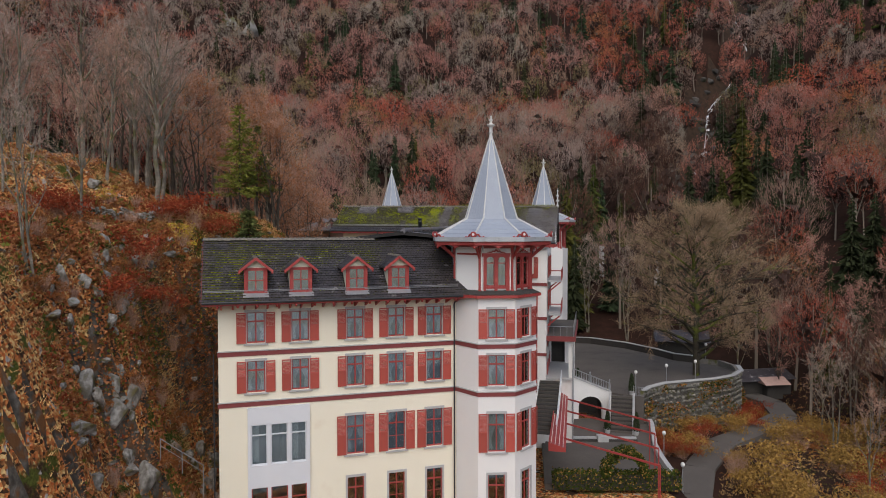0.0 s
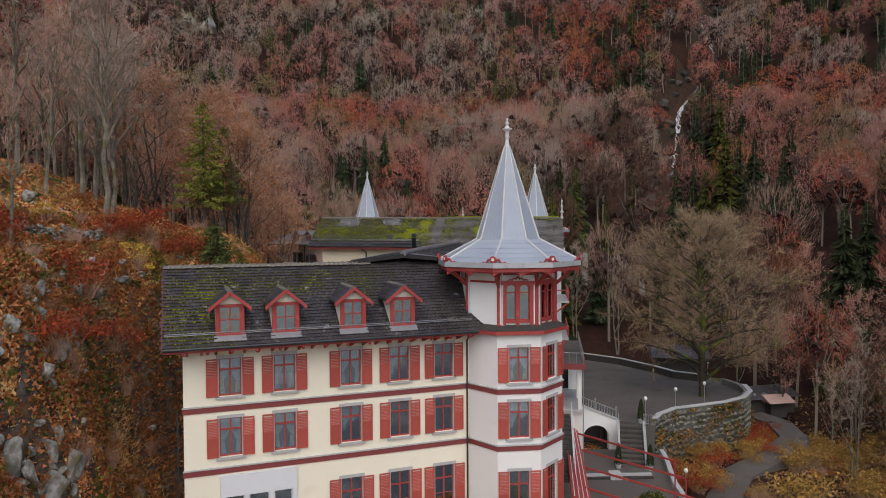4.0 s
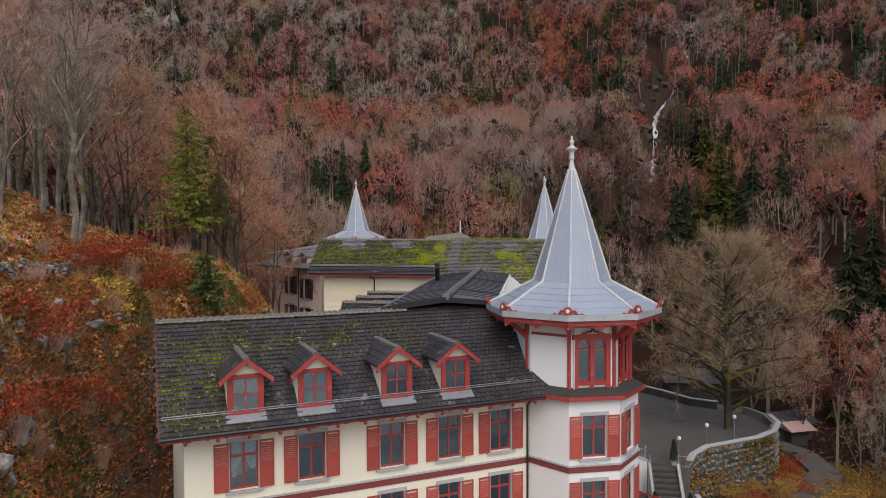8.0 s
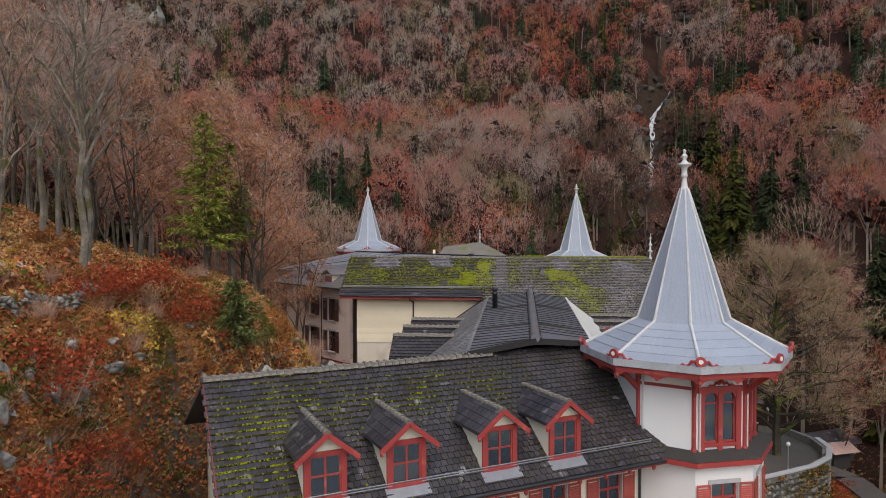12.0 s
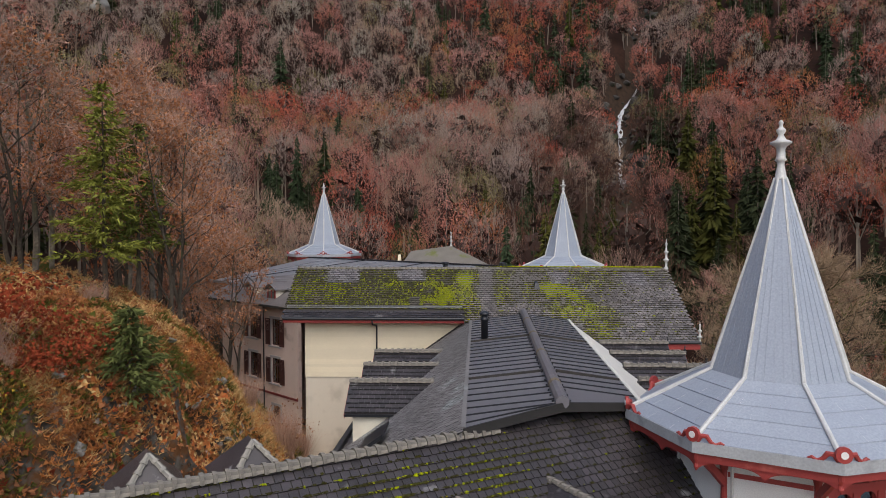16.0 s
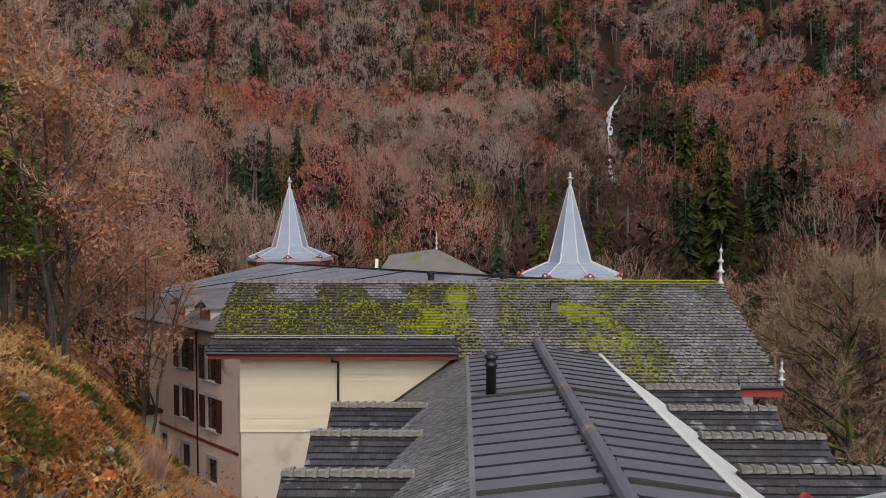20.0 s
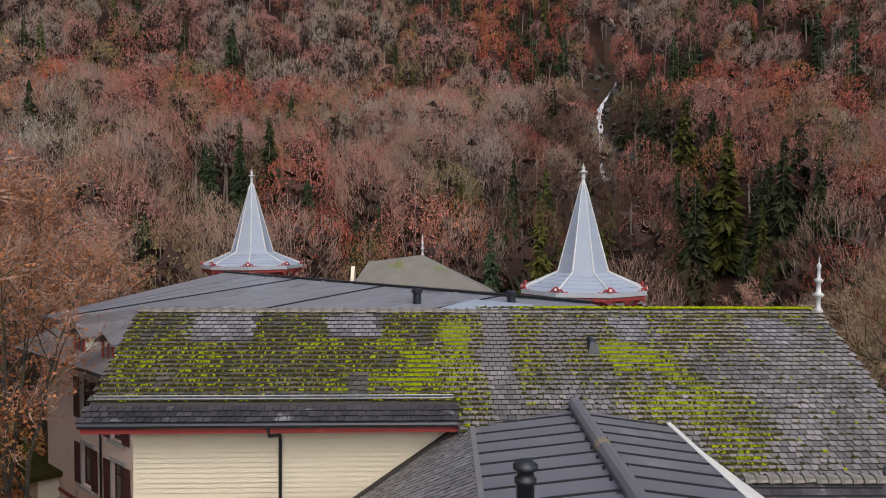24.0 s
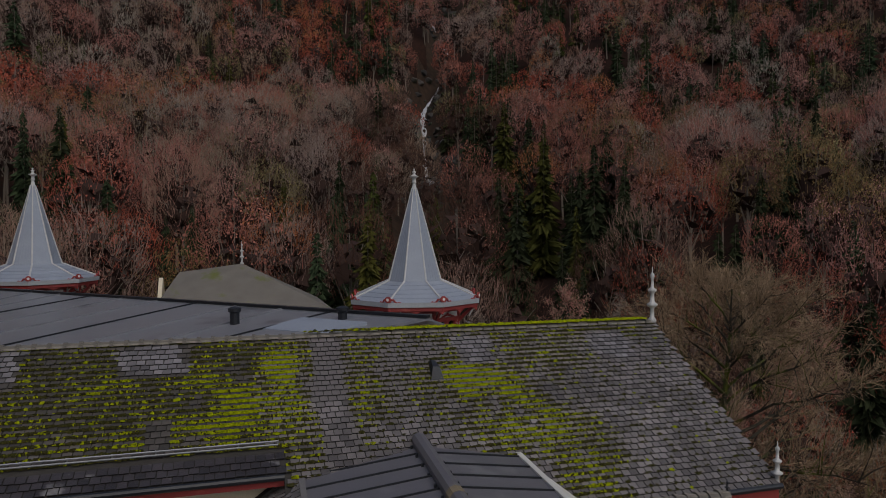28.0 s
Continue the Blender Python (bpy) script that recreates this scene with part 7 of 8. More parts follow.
# dry-stone wall
dry = thing("dry_stone_wall", Matrix.Identity(4), "low dry-stone wall of grey rocks across the slope", "wall")
for k in range(84):
    f = (k % 28) / 28
    x, y = -28.6 + 4.0 * f, 48.6 + 6.4 * f + 0.3 * math.sin(f * 9)
    lift = (0.15, 0.45, 0.75)[k // 28]
    part("stone", rng.choice(STONES + [pale_stone]), None, dry, m=pose(x + rng.uniform(-0.1, 0.1), y + rng.uniform(-0.12, 0.12), ground_height(x, y) + lift, rng.uniform(-15, 15), rng.uniform(-15, 15), rng.uniform(0, 360)) @ Matrix.Diagonal((rng.uniform(0.22, 0.36), 0.24, rng.uniform(0.16, 0.26), 1)))


def build_grass():
    """Dry grass and fallen leaves over the near slope."""
    g = np.random.default_rng(4)
    spots = []
    while len(spots) < 62000:
        w = g.uniform()
        x, y = (g.uniform(-34, -14.5), g.uniform(72, 112)) if w < 0.1 else (g.uniform(-40, -14.5), g.uniform(28, 72)) if w < 0.36 else (g.uniform(-25, -11.5), g.uniform(46, 72)) if w < 0.88 else (g.uniform(21, 66), g.uniform(38, 100))
        if x > 0 and x < 2 + np.interp(y, (40, 50, 58, 64, 70.5, 75, 80.5, 87), (22, 21.8, 23, 25.5, 30, 36, 41.5, 43)):
            continue
        if x > 0:
            spots.append((x, y, ground_height(x, y)))
            continue
        if (y > 48 and x > -15.5 and y < 57) or (y <= 48 and x > -15.5):
            continue
        if noise.noise((x * 0.4, y * 0.4, 5)) > -0.22 + g.uniform(-0.3, 0.3):
            spots.append((x, y, ground_height(x, y)))
    spots = np.array(spots)
    n = len(spots)
    st = np.repeat(spots, 5, 0) + np.column_stack([g.normal(0, 0.05, n * 5), g.normal(0, 0.05, n * 5), np.full(n * 5, -0.03)])
    az = g.uniform(0, 2 * math.pi, n * 5)
    way = np.column_stack([np.cos(az) + 0.25, np.sin(az) - 0.3, g.uniform(0.25, 1.6, n * 5)])
    way /= np.linalg.norm(way, axis=1, keepdims=True)
    blades = slivers(g, st, way, g.uniform(0.18, 0.5, n * 5), np.full(n * 5, 0.04))
    kinds = []
    for x, y, z in spots:
        gold, moss_ = noise.noise((x * 0.28, y * 0.28, 41)) + g.normal(0, 0.16), noise.noise((x * 0.5, y * 0.5, 43)) + g.normal(0, 0.1)
        kinds.append(2 if moss_ > 0.24 else 0 if gold > -0.06 else 6 if gold < -0.3 else 1)
    lf = []
    m = 46000
    p = np.column_stack([g.uniform(-40, -14.8, m), g.uniform(28, 72, m), np.zeros(m)])
    p[: m // 2, 0], p[: m // 2, 1] = g.uniform(-26, -15, m // 2), g.uniform(34, 70, m // 2)
    for q in p:
        q[2] = ground_height(q[0], q[1]) + g.uniform(0.02, 0.25)
    fern = []
    while len(fern) < 30000:
        x, y = g.uniform(-29, -15.3), g.uniform(31, 60)
        if y > 50 and x > -16.5 or noise.noise((x * 0.55, y * 0.55, 31)) < g.uniform(-0.25, 0.35):
            continue
        fern.append((x, y, ground_height(x, y) + g.uniform(0.02, 0.42)))
    fern = leaves(g, np.array(fern), 0.2)
    tone = np.where(g.uniform(size=30000) < 0.18, 2, np.where(g.uniform(size=30000) < 0.14, 5, np.where(g.uniform(size=30000) < 0.5, 3, 4)))
    lf = leaves(g, p, 0.14)
    slots = np.concatenate([np.array(kinds).repeat(5), 3 + g.integers(0, 2, m), tone])
    mats = [leaf_material("dry_grass", (0.78, 0.51, 0.22), 0.4), leaf_material("rusty_grass", (0.66, 0.27, 0.08), 0.4), leaf_material("green_grass", (0.15, 0.155, 0.03), 0.4), BROWNLEAF, WOOD_TINTS["orange"], REDLEAF, leaf_material("brown_bracken", (0.30, 0.12, 0.05), 0.4)]
    ob = new("grass", mesh_from_tris("grass", np.concatenate([blades, lf, fern]), slots, mats))
    tagged(ob, "dry orange grass and fallen leaves on the slope", "grass", kind="stuff")


build_grass()


# ---- terraces to the right of the hotel ----
DRYSTONE = [stone_data(20 + k, "wall_stone", material("wall_stone_%s" % "abc"[k], ((0.23, 0.22, 0.20), (0.17, 0.16, 0.14), (0.28, 0.26, 0.22))[k], 0.9, scale=2, bump=0.4, stain=(0.10, 0.10, 0.03), stain_scale=1.2, stain_at=0.52)) for k in range(3)]
edge = [(10.8, 80.0), (16.0, 77.9), (18.3, 72.6), (20.45, 70.9), (21.6, 70.4), (22.6, 72.0), (25.0, 74.2), (28.0, 75.3), (31.5, 76.6), (34.5, 78.6), (36.6, 81.4), (37.4, 84.6), (36.8, 88.0), (34.0, 90.0), (31.5, 92.0), (30.0, 96.0), (27.0, 101.5), (22.5, 106.0), (16.0, 107.5), (10.8, 107.0)]
up = Mesh().prism(edge, -9.0, -4.0)
solo("upper_terrace", up, ASPHALT, "grey asphalt hotel terrace with curved edge", "terrace", kind="structure")
low = [(8.6, 52.3), (19.7, 52.5), (20.0, 58.0), (20.4, 61.7), (22.0, 68.5), (22.3, 70.6), (20.6, 71.0), (18.4, 72.6), (14.2, 72.6), (14.2, 76.0), (10.8, 76.0)]
solo("lower_terrace", Mesh().prism(low, -11.5, -7.0), ASPHALT, "lower paved terrace beside the hotel", "terrace", kind="structure")
rise = thing("terrace_steps", Matrix.Identity(4), "two long dark stone steps across the lower terrace", "steps")
for k in range(2):
    for x0, x1 in ((11.6, 15.3), (16.4, 19.3)):
        part("step", Mesh().box(x0, x1, 64.0 + 0.4 * k, 64.4 + 0.4 * k, -6.998, -6.85 + 0.16 * k), UNDER if k == 0 else STONE, rise)
part("plinth", Mesh().box(15.32, 16.38, 63.8, 64.8, -6.998, -6.45), STONE, rise, "pale stone block between the steps")
kerb = thing("terrace_kerb", Matrix.Identity(4), "low pale stone kerb wall round the lower terrace", "wall")
for a, b in zip(low[1:5], low[2:6]):
    n = max(2, int(math.dist(a, b) / 1.1))
    for k in range(n):
        p, q = [tuple(a[i] * (1 - f) + b[i] * f for i in (0, 1)) for f in (k / n, (k + 0.985) / n)]
        part("kerb_stone", Mesh().beam((*p, -6.75), (*q, -6.75), 0.42, 0.62), STONE, kerb)
# round retaining wall of rough stones
ret = thing("retaining_wall", Matrix.Identity(4), "curved rough stone retaining wall with ivy", "wall")
pts = [Vector((*p, 0)) for p in edge[4:14]]
core = Mesh()
for a, b in zip(pts, pts[1:]):
    core.hull([(a.x, a.y, -11.5), (b.x, b.y, -11.5), (b.x, b.y, -3.3), (a.x, a.y, -3.3)], [(a.x * 0.985, a.y * 1.004, -11.5), (b.x * 0.985, b.y * 1.004, -11.5), (b.x * 0.985, b.y * 1.004, -3.3), (a.x * 0.985, a.y * 1.004, -3.3)])
part("wall_core", core, DRYSTONE[0].materials[0], ret)
rng = random.Random(12)
for a, b in zip(pts, pts[1:-2]):
    d = b - a
    n = int(d.length / 0.5)
    out = Vector((d.y, -d.x, 0)).normalized()
    for i in range(n):
        for j in range(8):
            p = a + d * ((i + rng.uniform(0.2, 0.8)) / n) + out * 0.02
            part("stone", rng.choice(DRYSTONE), None, ret, m=pose(p.x, p.y, -3.75 - j * 0.62 + rng.uniform(-0.1, 0.1), rng.uniform(-12, 12), rng.uniform(-12, 12), math.degrees(math.atan2(d.y, d.x))) @ Matrix.Diagonal((rng.uniform(0.22, 0.36), 0.16, rng.uniform(0.2, 0.33), 1)))
    part("coping_stone", Mesh().beam((a.x, a.y, -3.25), (b.x, b.y, -3.25), 0.55, 0.14), STONE, ret)
g = np.random.default_rng(14)
n = 5200
k = g.integers(0, 7, n)
w = g.uniform(0, 1, n)
ax = np.array([[p.x, p.y] for p in pts])
c = ax[k] * (1 - w)[:, None] + ax[k + 1] * w[:, None]
nrm = np.column_stack([(ax[k + 1] - ax[k])[:, 1], -(ax[k + 1] - ax[k])[:, 0]])
nrm /= np.linalg.norm(nrm, axis=1, keepdims=True)
h = -4.0 - np.abs(g.normal(0, 2.4, n)) - 1.4 * np.sin(w * 3 + k)
c3 = np.column_stack([c + nrm * g.uniform(0.1, 0.55, n)[:, None], np.clip(h, -10.5, -3.6)])
keepers = np.array([noise.noise((p[0] * 0.4, p[1] * 0.4, p[2] * 0.5)) > -0.05 for p in c3])
c3 = c3[keepers]
ivy = leaves(g, c3, 0.16)
ob = new("ivy", mesh_from_tris("ivy", ivy, g.integers(0, 3, len(ivy)), [GREENLEAF, OCHRELEAF, BROWNLEAF]))
tagged(ob, "green and brown ivy hanging on the stone wall", "ivy", kind="stuff")
# edge rail and low wall at the far side of the terrace
rail = thing("terrace_parapet", Matrix.Identity(4), "dark low parapet along the far terrace edge", "parapet")
for a, b in zip(edge[13:], edge[14:]):
    part("parapet_section", Mesh().beam((*a, -3.55), (*b, -3.55), 0.35, 0.9), UNDER, rail)
    part("coping", Mesh().beam((*a, -3.05), (*b, -3.05), 0.45, 0.1), STONE, rail)
# path below the wall
path = [(22.0, 40), (21.8, 50), (23.0, 58), (25.5, 64), (30.0, 70.5), (36.0, 75.0), (41.5, 80.5), (43.0, 87.0), (41.0, 94)]
pm = Mesh()
for a, b in zip(path, path[1:]):
    d = (Vector(b) - Vector(a)).normalized()
    s = Vector((d.y, -d.x)) * 1.5
    za, zb = (-8.6 - 1.6 * smooth((80 - q[1]) / 30) for q in (a, b))
    pm.hull([(a[0] - s.x, a[1] - s.y, za), (a[0] + s.x, a[1] + s.y, za), (b[0] + s.x, b[1] + s.y, zb), (b[0] - s.x, b[1] - s.y, zb)], [(a[0] - s.x, a[1] - s.y, za - 4), (a[0] + s.x, a[1] + s.y, za - 4), (b[0] + s.x, b[1] + s.y, zb - 4), (b[0] - s.x, b[1] - s.y, zb - 4)])
solo("footpath", pm, ASPHALT, "grey curving footpath below the stone wall", "path", kind="structure")
# stairs between the terraces
st = thing("terrace_stairs", pose(18.35, 67.0, -7.0, 0, 0, -14), "dark stone stairs between the terraces", "stairs")
for i in range(17):
    part("step", Mesh().box(-1.1, 1.1, i * 0.235, 4.3, i * 0.176, (i + 1) * 0.176), UNDER if i % 2 else ASPHALT, st)
for x in (-1.25, 1.25):
    part("stair_cheek", Mesh().hull([(x - 0.12, -0.3, 0.0), (x + 0.12, -0.3, 0.0), (x + 0.12, 4.0, 0), (x - 0.12, 4.0, 0)], [(x - 0.12, -0.3, 0.35), (x + 0.12, -0.3, 0.35), (x + 0.12, 4.0, 3.4), (x - 0.12, 4.0, 3.4)]), STONE, st)
    rl = Mesh().tube([(x, -0.3, 1.1), (x, 4.0, 4.2)], 0.025, 5)
    for i in range(6):
        rl.tube([(x, -0.3 + i * 0.86, 0.3 + i * 0.6), (x, -0.3 + i * 0.86, 1.1 + i * 0.62)], 0.015, 4)
    part("handrail", rl, GALV, st)
# white wall with archways and a sloping balustrade
aw = thing("arched_wall", pose(14.25, 72.3, -7.0, 0, 0, 2), "white wall with a dark archway under a stair", "wall")


def top_of(x):
    """The sloping top of the wall."""
    return 4.7 - 0.4 * x


m = Mesh()
arch = [(1.9 + 1.35 * math.cos(a), 1.35 + 1.2 * math.sin(a)) for a in (math.pi * k / 10 for k in range(11))]
for (x0, z0), (x1, z1) in zip(arch, arch[1:]):
    m.hull([(x1, 0, z1), (x0, 0, z0), (x0, 0, top_of(x0)), (x1, 0, top_of(x1))], [(x1, 0.6, z1), (x0, 0.6, z0), (x0, 0.6, top_of(x0)), (x1, 0.6, top_of(x1))])
for x0, x1 in ((-0.35, 0.55), (3.25, 4.15)):
    m.hull([(x0, 0, 0), (x1, 0, 0), (x1, 0.6, 0), (x0, 0.6, 0)], [(x0, 0, top_of(x0)), (x1, 0, top_of(x1)), (x1, 0.6, top_of(x1)), (x0, 0.6, top_of(x0))])
part("white_wall", m, WHITE, aw)
# near-black panels put the shade of the passage into colour
part("arch_reveal", Mesh().box(0.5, 3.3, 2.6, 2.7, 0, 2.9).box(0.42, 0.52, 0.6, 2.6, 0, 2.9).box(3.28, 3.38, 0.6, 2.6, 0, 2.9), UNDER, aw, "passage behind the arch with its shade painted near black")
part("coping", Mesh().beam((-0.4, 0.3, top_of(-0.4) + 0.08), (4.2, 0.3, top_of(4.2) + 0.08), 0.8, 0.16), STONE, aw)
for i in range(16):
    x = -0.2 + i * 0.28
    z = top_of(x) + 0.16
    part("baluster", Mesh().lathe([(0.03, z), (0.06, z + 0.15), (0.025, z + 0.4), (0.04, z + 0.75)], 6, (x, 0.3)), GALV, aw)
part("balustrade_rail", Mesh().beam((-0.4, 0.3, top_of(-0.4) + 0.95), (4.2, 0.3, top_of(4.2) + 0.95), 0.12, 0.08), GALV, aw)
for x in (-0.3, 1.9, 4.1):
    part("newel", Mesh().lathe([(0.07, top_of(x)), (0.07, top_of(x) + 1.15), (0.11, top_of(x) + 1.22), (0.02, top_of(x) + 1.4)], 8, (x, 0.3)), GALV, aw)
gate = thing("terrace_railing", Matrix.Identity(4), "short grey steel railing at the terrace edge", "railing")
for z in (-3.9, -3.0):
    part("rail", Mesh().tube([(20.6, 70.95, z), (21.7, 70.5, z)], 0.025, 5), GALV, gate)
for k in range(8):
    f = k / 7
    part("bar", Mesh().tube([(20.6 + 1.1 * f, 70.95 - 0.45 * f, -4.0), (20.6 + 1.1 * f, 70.95 - 0.45 * f, -3.0)], 0.014, 4), GALV, gate)
# pergola with red beams and rolled awning
pg = thing("awning_frame", Matrix.Identity(4), "red steel awning frame over the lower terrace", "awning")
for (x0, y0), (x1, y1) in (((12.1, 63.3), (18.4, 56.3)), ((11.3, 58.8), (17.8, 52.5)), ((10.4, 54.9), (17.0, 48.6)), ((9.6, 50.6), (16.0, 44.7))):
    part("beam", Mesh().beam((x0, y0, -2.5), (x1, y1, -2.75), 0.10, 0.14), RED, pg)
    part("post", Mesh().tube([(x1, y1, -2.8), (x1, y1, -7)], 0.05, 6), RED, pg)
roll = Mesh().hull([(8.4, 48.3, -2.9), (9.7, 48.0, -2.9), (12.3, 64.0, -2.7), (11.2, 64.2, -2.7)], [(8.4, 48.3, -2.2), (9.7, 48.0, -2.6), (12.3, 64.0, -2.3), (11.2, 64.2, -1.7)])
part("folded_awning", roll, RED, pg, "folded red striped awning cloth")
for k in range(4):
    f = 0.15 + k * 0.23
    part("awning_stripe", Mesh().beam((8.4 + 1.3 * f, 48.3 - 0.3 * f, -2.18 - 0.4 * f), (11.2 + 1.1 * f, 64.2 - 0.2 * f, -1.68 - 0.6 * f), 0.05, 0.02), PALE, pg)
# street lamps, cypresses, shed
LAMPHEAD = material("white_lamp_glass", (0.8, 0.8, 0.78), 0.3, bump=0)


def lamp_post(x, y, z, h=2.6):
    lp = thing("street_lamp", pose(x, y, z), "slim grey terrace lamp with white globe", "lamp", "terrace lamps")
    part("pole", Mesh().lathe([(0.09, 0), (0.09, 0.2), (0.045, 0.3), (0.035, h - 0.3), (0.06, h - 0.25)], 8), GALV, lp)
    part("globe", Mesh().lathe([(0.06, h - 0.25), (0.17, h - 0.14), (0.19, h), (0.12, h + 0.14), (0.02, h + 0.18)], 10), LAMPHEAD, lp, smooth=True)
    return lp


first = lamp_post(25.4, 75.0, -4.0)
for x, y, z in ((29.6, 77.6, -4.0), (20.9, 71.2, -4.0), (35.2, 90.0, -4.0), (20.9, 60.5, -7.6), (20.6, 54.0, -8.4)):
    copy_thing(first, pose(x, y, z))


def cypress(x, y, z, h=1.9):
    rng = np.random.default_rng(int(x * 10))
    cy = thing("potted_cypress", pose(x, y, z), "slim dark green cypress in a stone pot", "plant", "potted cypresses")
    part("pot", Mesh().lathe([(0.22, 0), (0.3, 0.35), (0.32, 0.4), (0.26, 0.4)], 12), STONE, cy)
    n = 900
    t = rng.uniform(0, 1, n)
    a = rng.uniform(0, 2 * math.pi, n)
    r = 0.36 * np.sqrt(1 - t) * rng.uniform(0.6, 1.05, n)
    c = np.column_stack([r * np.cos(a), r * np.sin(a), 0.4 + t * h])
    lf = slivers(rng, c, np.column_stack([np.cos(a) * 0.3, np.sin(a) * 0.3, np.ones(n)]), rng.uniform(0.12, 0.25, n), np.full(n, 0.07))
    part("foliage", mesh_from_tris("foliage", lf, np.zeros(n), [WOOD_TINTS["fir"]]), None, cy)
    return cy


cp = cypress(20.5, 71.4, -4.0)
for x, y, z in ((15.0, 74.2, -4.0), (16.9, 66.9, -7.0), (19.75, 66.3, -7.0)):
    copy_thing(cp, pose(x, y, z))
shed = thing("garden_shed", pose(42.0, 93.5, -9.0, 0, 0, 15), "dark wooden shed with long low roof beyond the terrace", "shed")
part("shed_wall", Mesh().box(-6, 6, -2, 2, 0, 2.4), UNDER, shed)
part("shed_roof", Mesh().hull([(-9, -2.8, 2.3), (6.4, -2.8, 2.3), (6.4, 2.8, 2.3), (-9, 2.8, 2.3)], [(-9, -0.1, 3.4), (6.4, -0.1, 3.4), (6.4, 0.1, 3.4), (-9, 0.1, 3.4)]), WETSLATE, shed)
hut2 = thing("garden_hut", pose(34.5, 98.5, -6.0, 0, 0, -12), "dark timber garden hut with grey roof behind the tree", "hut")
part("hut_wall", Mesh().box(-3.2, 3.2, -2, 2, 0, 4.2), UNDER, hut2)
part("hut_roof", Mesh().hull([(-3.9, -2.9, 3.9), (3.9, -2.9, 3.9), (3.9, 2.9, 3.9), (-3.9, 2.9, 3.9)], [(-3.9, -0.08, 5.3), (3.9, -0.08, 5.3), (3.9, 0.08, 5.3), (-3.9, 0.08, 5.3)]), WETSLATE, hut2)
kiosk = thing("kiosk", pose(45.0, 92.0, -9.2, 0, 0, 10), "small kiosk with pale pink roof beside the path", "kiosk")
part("kiosk_body", Mesh().box(-1.2, 1.2, -1, 1, 0, 2.1), UNDER, kiosk)
part("kiosk_roof", Mesh().hull([(-1.9, -1.8, 2.1), (1.9, -1.8, 2.1), (1.9, 1.8, 2.1), (-1.9, 1.8, 2.1)], [(-1.9, -0.1, 2.9), (1.9, -0.1, 2.9), (1.9, 0.1, 2.9), (-1.9, 0.1, 2.9)]), material("faded_pink_tiles", (0.5, 0.33, 0.28), 0.8, bump=0.2), kiosk)
# hedge and green arbour at the near edge of the lower terrace
g = np.random.default_rng(15)
hedge = thing("hedge", pose(9.2, 52.0, -7.2), "clipped green hedge with leafy arch at the terrace edge", "hedge")
n = 9000
c = np.column_stack([g.uniform(0, 10.5, n), g.uniform(-0.6, 0.6, n), g.uniform(0, 1.5, n)])
a = g.uniform(0.05, math.pi - 0.05, 2600)
r = g.uniform(1.35, 2.0, 2600)
arch = np.column_stack([6.0 + r * np.cos(a), g.uniform(-0.8, 0.8, 2600), 1.0 + 1.25 * r * np.sin(a)])
hl = leaves(g, np.concatenate([c, arch]), 0.15)
part("hedge_leaves", mesh_from_tris("hedge_leaves", hl, np.where(g.uniform(size=len(hl)) < 0.8, 0, 1), [GREENLEAF, OCHRELEAF]), None, hedge)
part("hedge_core", Mesh().box(0.1, 10.3, -0.4, 0.4, 0, 1.25), UNDER, hedge)

# ---- stream and waterfall in the ravine ----
wf = thing("waterfall", Matrix.Identity(4), "white waterfall dropping over dark ledges in the wooded ravine", "waterfall")


WETROCK = [stone_data(40 + k, "ledge_rock", material("wet_rock_%s" % "ab"[k], ((0.045, 0.041, 0.037), (0.10, 0.092, 0.083))[k], 0.95, scale=0.5, bump=0.4, fine=3, stain=(0.05, 0.06, 0.02), stain_scale=0.4, stain_at=0.55)) for k in range(2)]
fall_rng = random.Random(3)
for strand in range(3):
    for y0, y1, w in ((222, 238, 0.5), (238, 252, 0.9), (253, 268, 1.3), (270, 279, 0.5), (280, 298, 1.5), (298, 312, 0.7), (312, 330, 0.6), (330, 352, 0.8), (352, 384, 0.7)):
        s = Mesh()
        n = 16
        for i in range(n + 1):
            f = i / n
            y = y0 + (y1 - y0) * f
            wob = noise.noise((y * 0.21, strand * 7.3, 1)) * (1.6 + strand) + noise.noise((y * 0.8, strand * 3.1, 2)) * 0.6
            x = bed(y) + wob + (strand - 1) * 0.5
            z = ground_height(bed(y), y) + 1.2 + 0.5 * noise.noise((y * 0.5, 4, strand))
            ww = w * (1.1 if y0 == 280 else 0.45) * max(0.04, 0.5 + 0.9 * noise.noise((y * 0.45, strand, 5))) * (1.3, 0.7, 0.45)[strand]
            s.v += [(x - ww / 2, y - 0.15, z), (x + ww / 2, y - 0.15, z + 0.05), (x + ww / 2, y + 0.15, z - 0.3), (x - ww / 2, y + 0.15, z - 0.3)]
            if i:
                for q in range(4):
                    s.f.append((4 * i - 4 + q, 4 * i - 4 + (q + 1) % 4, 4 * i + (q + 1) % 4, 4 * i + q))
                    s.m.append(0)
        part("cascade", s, WATER, wf)
for k in range(280):
    y = fall_rng.uniform(195, 385)
    x = bed(y) + fall_rng.choice((-1, 1)) * fall_rng.uniform(1.2, 8.5)
    s = fall_rng.uniform(0.8, 2.6)
    solo("ledge_rock", fall_rng.choice(WETROCK), None, "dark wet rock ledge beside the waterfall", "rock", pose(x, y, ground_height(x, y) - 0.35 * s, fall_rng.uniform(-25, 25), fall_rng.uniform(-25, 25), fall_rng.uniform(0, 360)) @ Matrix.Diagonal((s * 1.5, s, s * 0.95, 1)), group="rocks of the ravine")

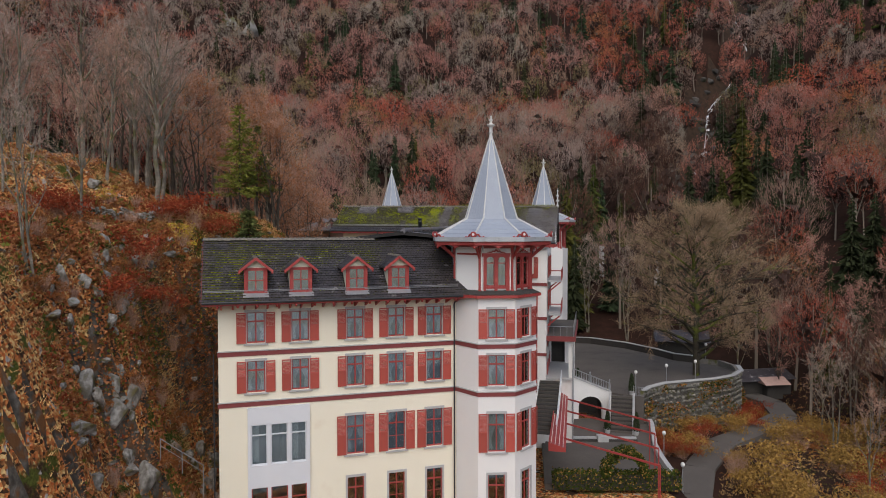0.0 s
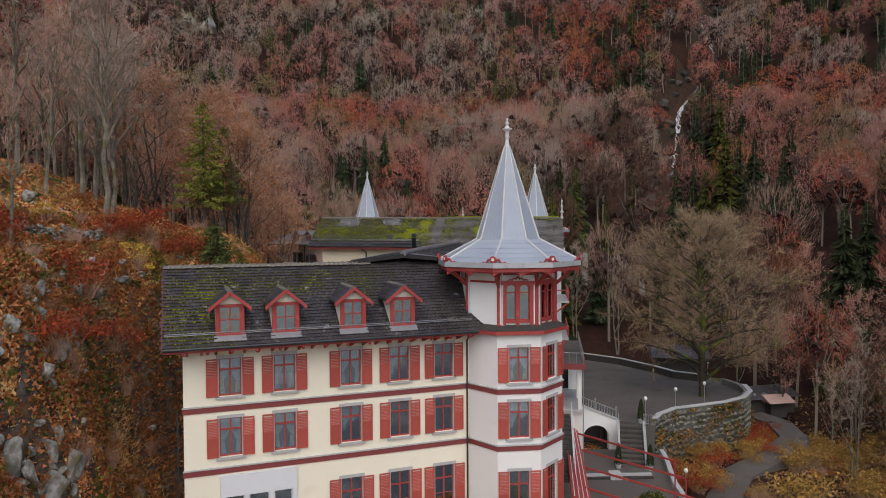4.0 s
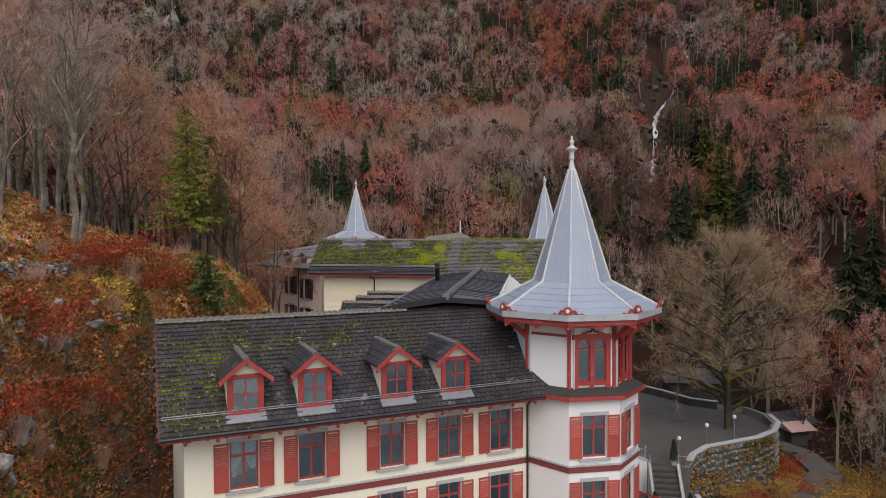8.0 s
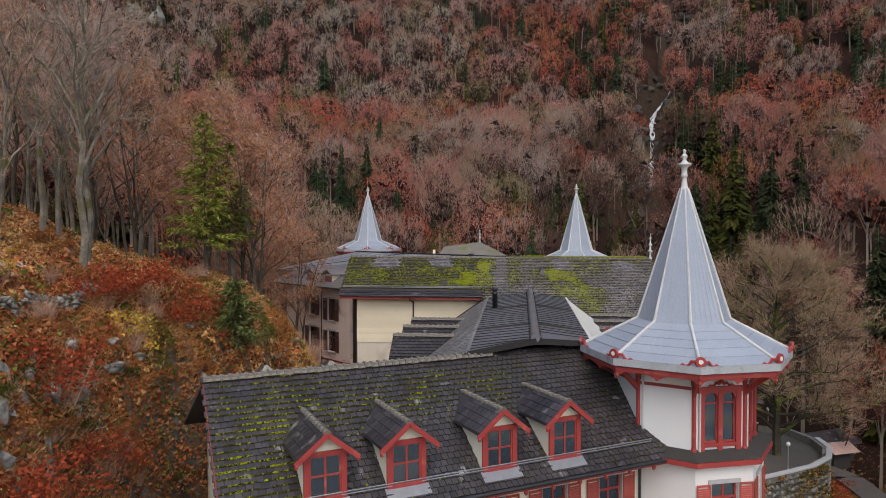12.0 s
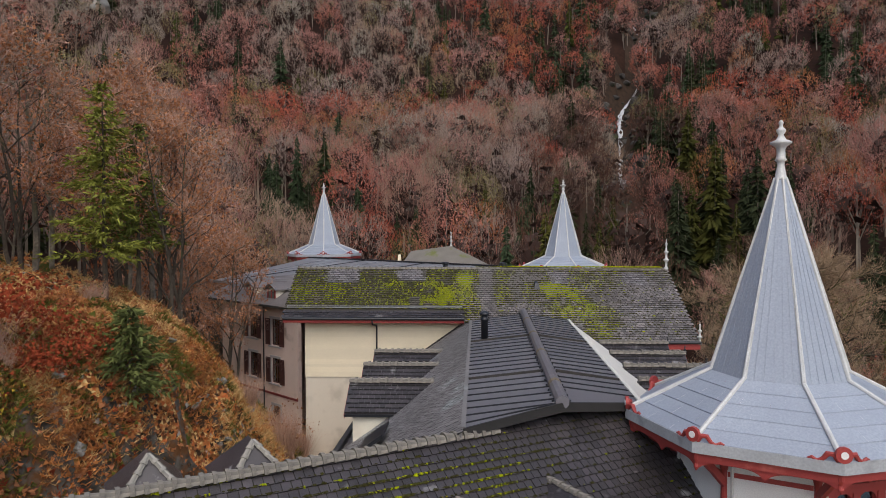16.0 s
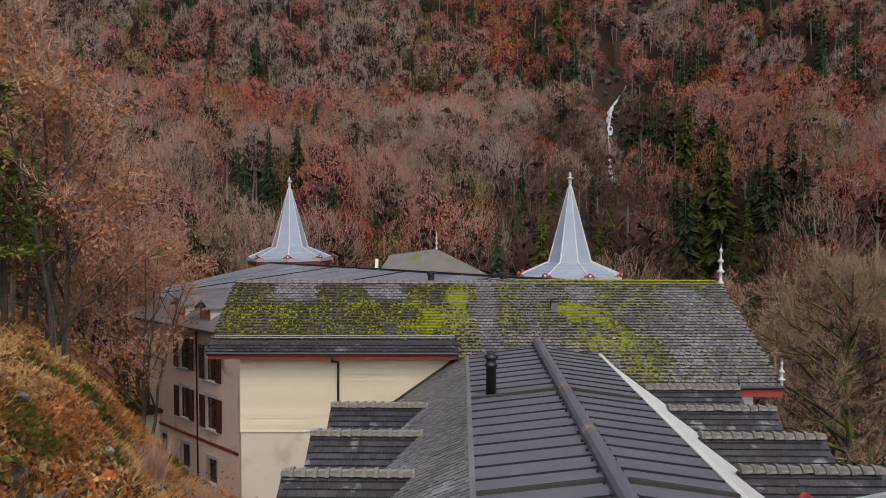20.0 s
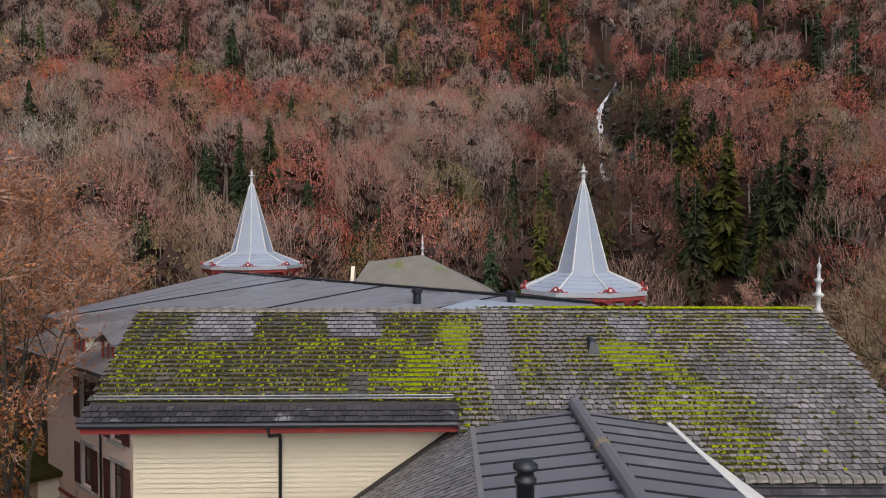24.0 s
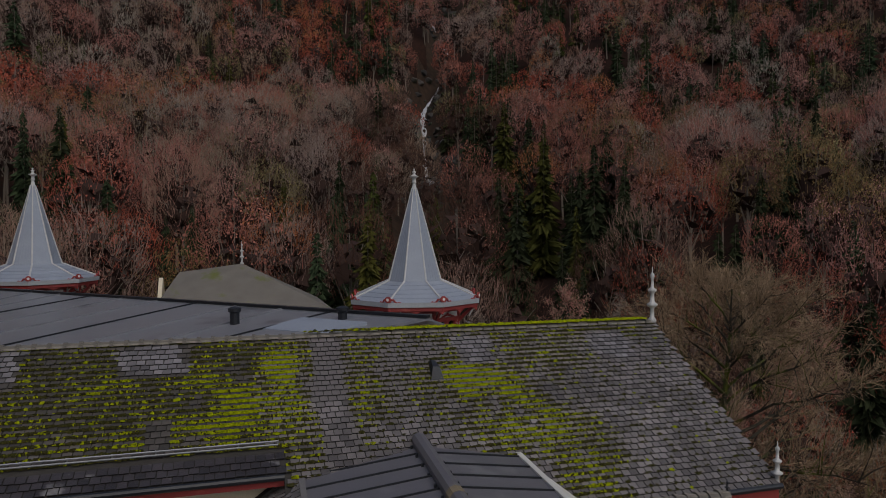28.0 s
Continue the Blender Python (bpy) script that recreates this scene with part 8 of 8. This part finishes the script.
# footbridge over the stream behind the lake tower
fb = thing("footbridge", pose(36.0, 137.0, ground_height(38, 137) + 7.0, 0, 0, -14), "low brown wooden footbridge across the stream", "bridge")
part("deck", Mesh().box(-8, 8, -0.7, 0.7, 0, 0.25), material("weathered_timber", (0.16, 0.075, 0.045), 0.85, second=(0.10, 0.05, 0.032), scale=1.5, bump=0.3), fb)
for s in (-0.68, 0.68):
    part("handrail", Mesh().box(-8, 8, s - 0.04, s + 0.04, 1.0, 1.1), UNDER, fb)
    for i in range(9):
        part("rail_post", Mesh().box(-8 + i * 2 - 0.05, -8 + i * 2 + 0.05, s - 0.05, s + 0.05, 0.25, 1.0), UNDER, fb)
for x in (-5.5, 5.5):
    part("pier", Mesh().box(x - 0.5, x + 0.5, -0.6, 0.6, -9.0, 0), STONE, fb)

# escape ladder and handrail at the cliff side of the front wing
ld = thing("escape_ladder", FRONT, "dark steel escape ladder down the gable wall", "ladder")
for v in (-0.05, 0.5):
    part("stringer", Mesh().beam((-0.3, v, -8), (-0.3, v, 6.2), 0.05, 0.07, up=(1, 0, 0)), GUTTER, ld)
for i in range(40):
    part("rung", Mesh().tube([(-0.3, -0.05, -7.8 + i * 0.35), (-0.3, 0.5, -7.8 + i * 0.35)], 0.016, 4), GUTTER, ld)
hr = thing("cliff_handrail", FRONT, "grey steel handrail on the rocky slope beside the hotel", "handrail")
rail_pts = [(-3.6, 0.6, 0.9), (-2.3, 0.6, -0.1), (-1.0, 0.6, -1.1)]
part("handrail", Mesh().tube(rail_pts, 0.03, 6), GALV, hr)
part("lower_rail", Mesh().tube([(x, y, z - 0.45) for x, y, z in rail_pts], 0.02, 6), GALV, hr)
for x, y, z in rail_pts:
    part("post", Mesh().tube([(x, y, z), (x, y, z - (1.4 if x < -1.5 else 5.5))], 0.03, 6), GALV, hr)

# service hut below the pink wing
hz = ground_height(-17.3, 83.0)
hut = thing("service_hut", pose(-17.3, 83.0, 0, 0, 0, 30), "small cream hut with red door and mossy flat roof", "hut")
part("hut_wall", Mesh().box(-1.5, 1.5, -1.1, 1.1, hz - 0.8, 8.5), CREAM, hut)
part("hut_roof", Mesh().box(-1.9, 1.9, -1.5, 1.5, 8.5, 8.72), OLDMOSS, hut, "flat roof with dark moss")
part("hut_door", Mesh().box(0.3, 1.1, -1.16, -1.102, hz - 0.6, 8.3), DARKRED, hut, "dark red door")
sk = thing("skylight_dome", pose(-14.6, 80.6, ground_height(-14.6, 80.6), 0, 0, 25), "pale dome skylight on the low roof beside the hut", "skylight")
part("kerb", Mesh().box(-0.7, 0.7, -0.5, 0.5, -0.3, 0.25), GUTTER, sk)
part("dome", Mesh().hull([(-0.75, -0.55, 0.25), (0.75, -0.55, 0.25), (0.75, 0.55, 0.25), (-0.75, 0.55, 0.25)], [(-0.5, -0.35, 0.45), (0.5, -0.35, 0.45), (0.5, 0.35, 0.45), (-0.5, 0.35, 0.45)]), PAINTWHITE, sk)

# ---- single roof tiles, last ----
for parent, m, data, spots in LATER:
    for x, y, z, a in spots:
        part("roof_tile", data, None, parent, m=m @ Matrix.Translation((x, y, z)) @ Matrix.Rotation(a, 4, "Z"))
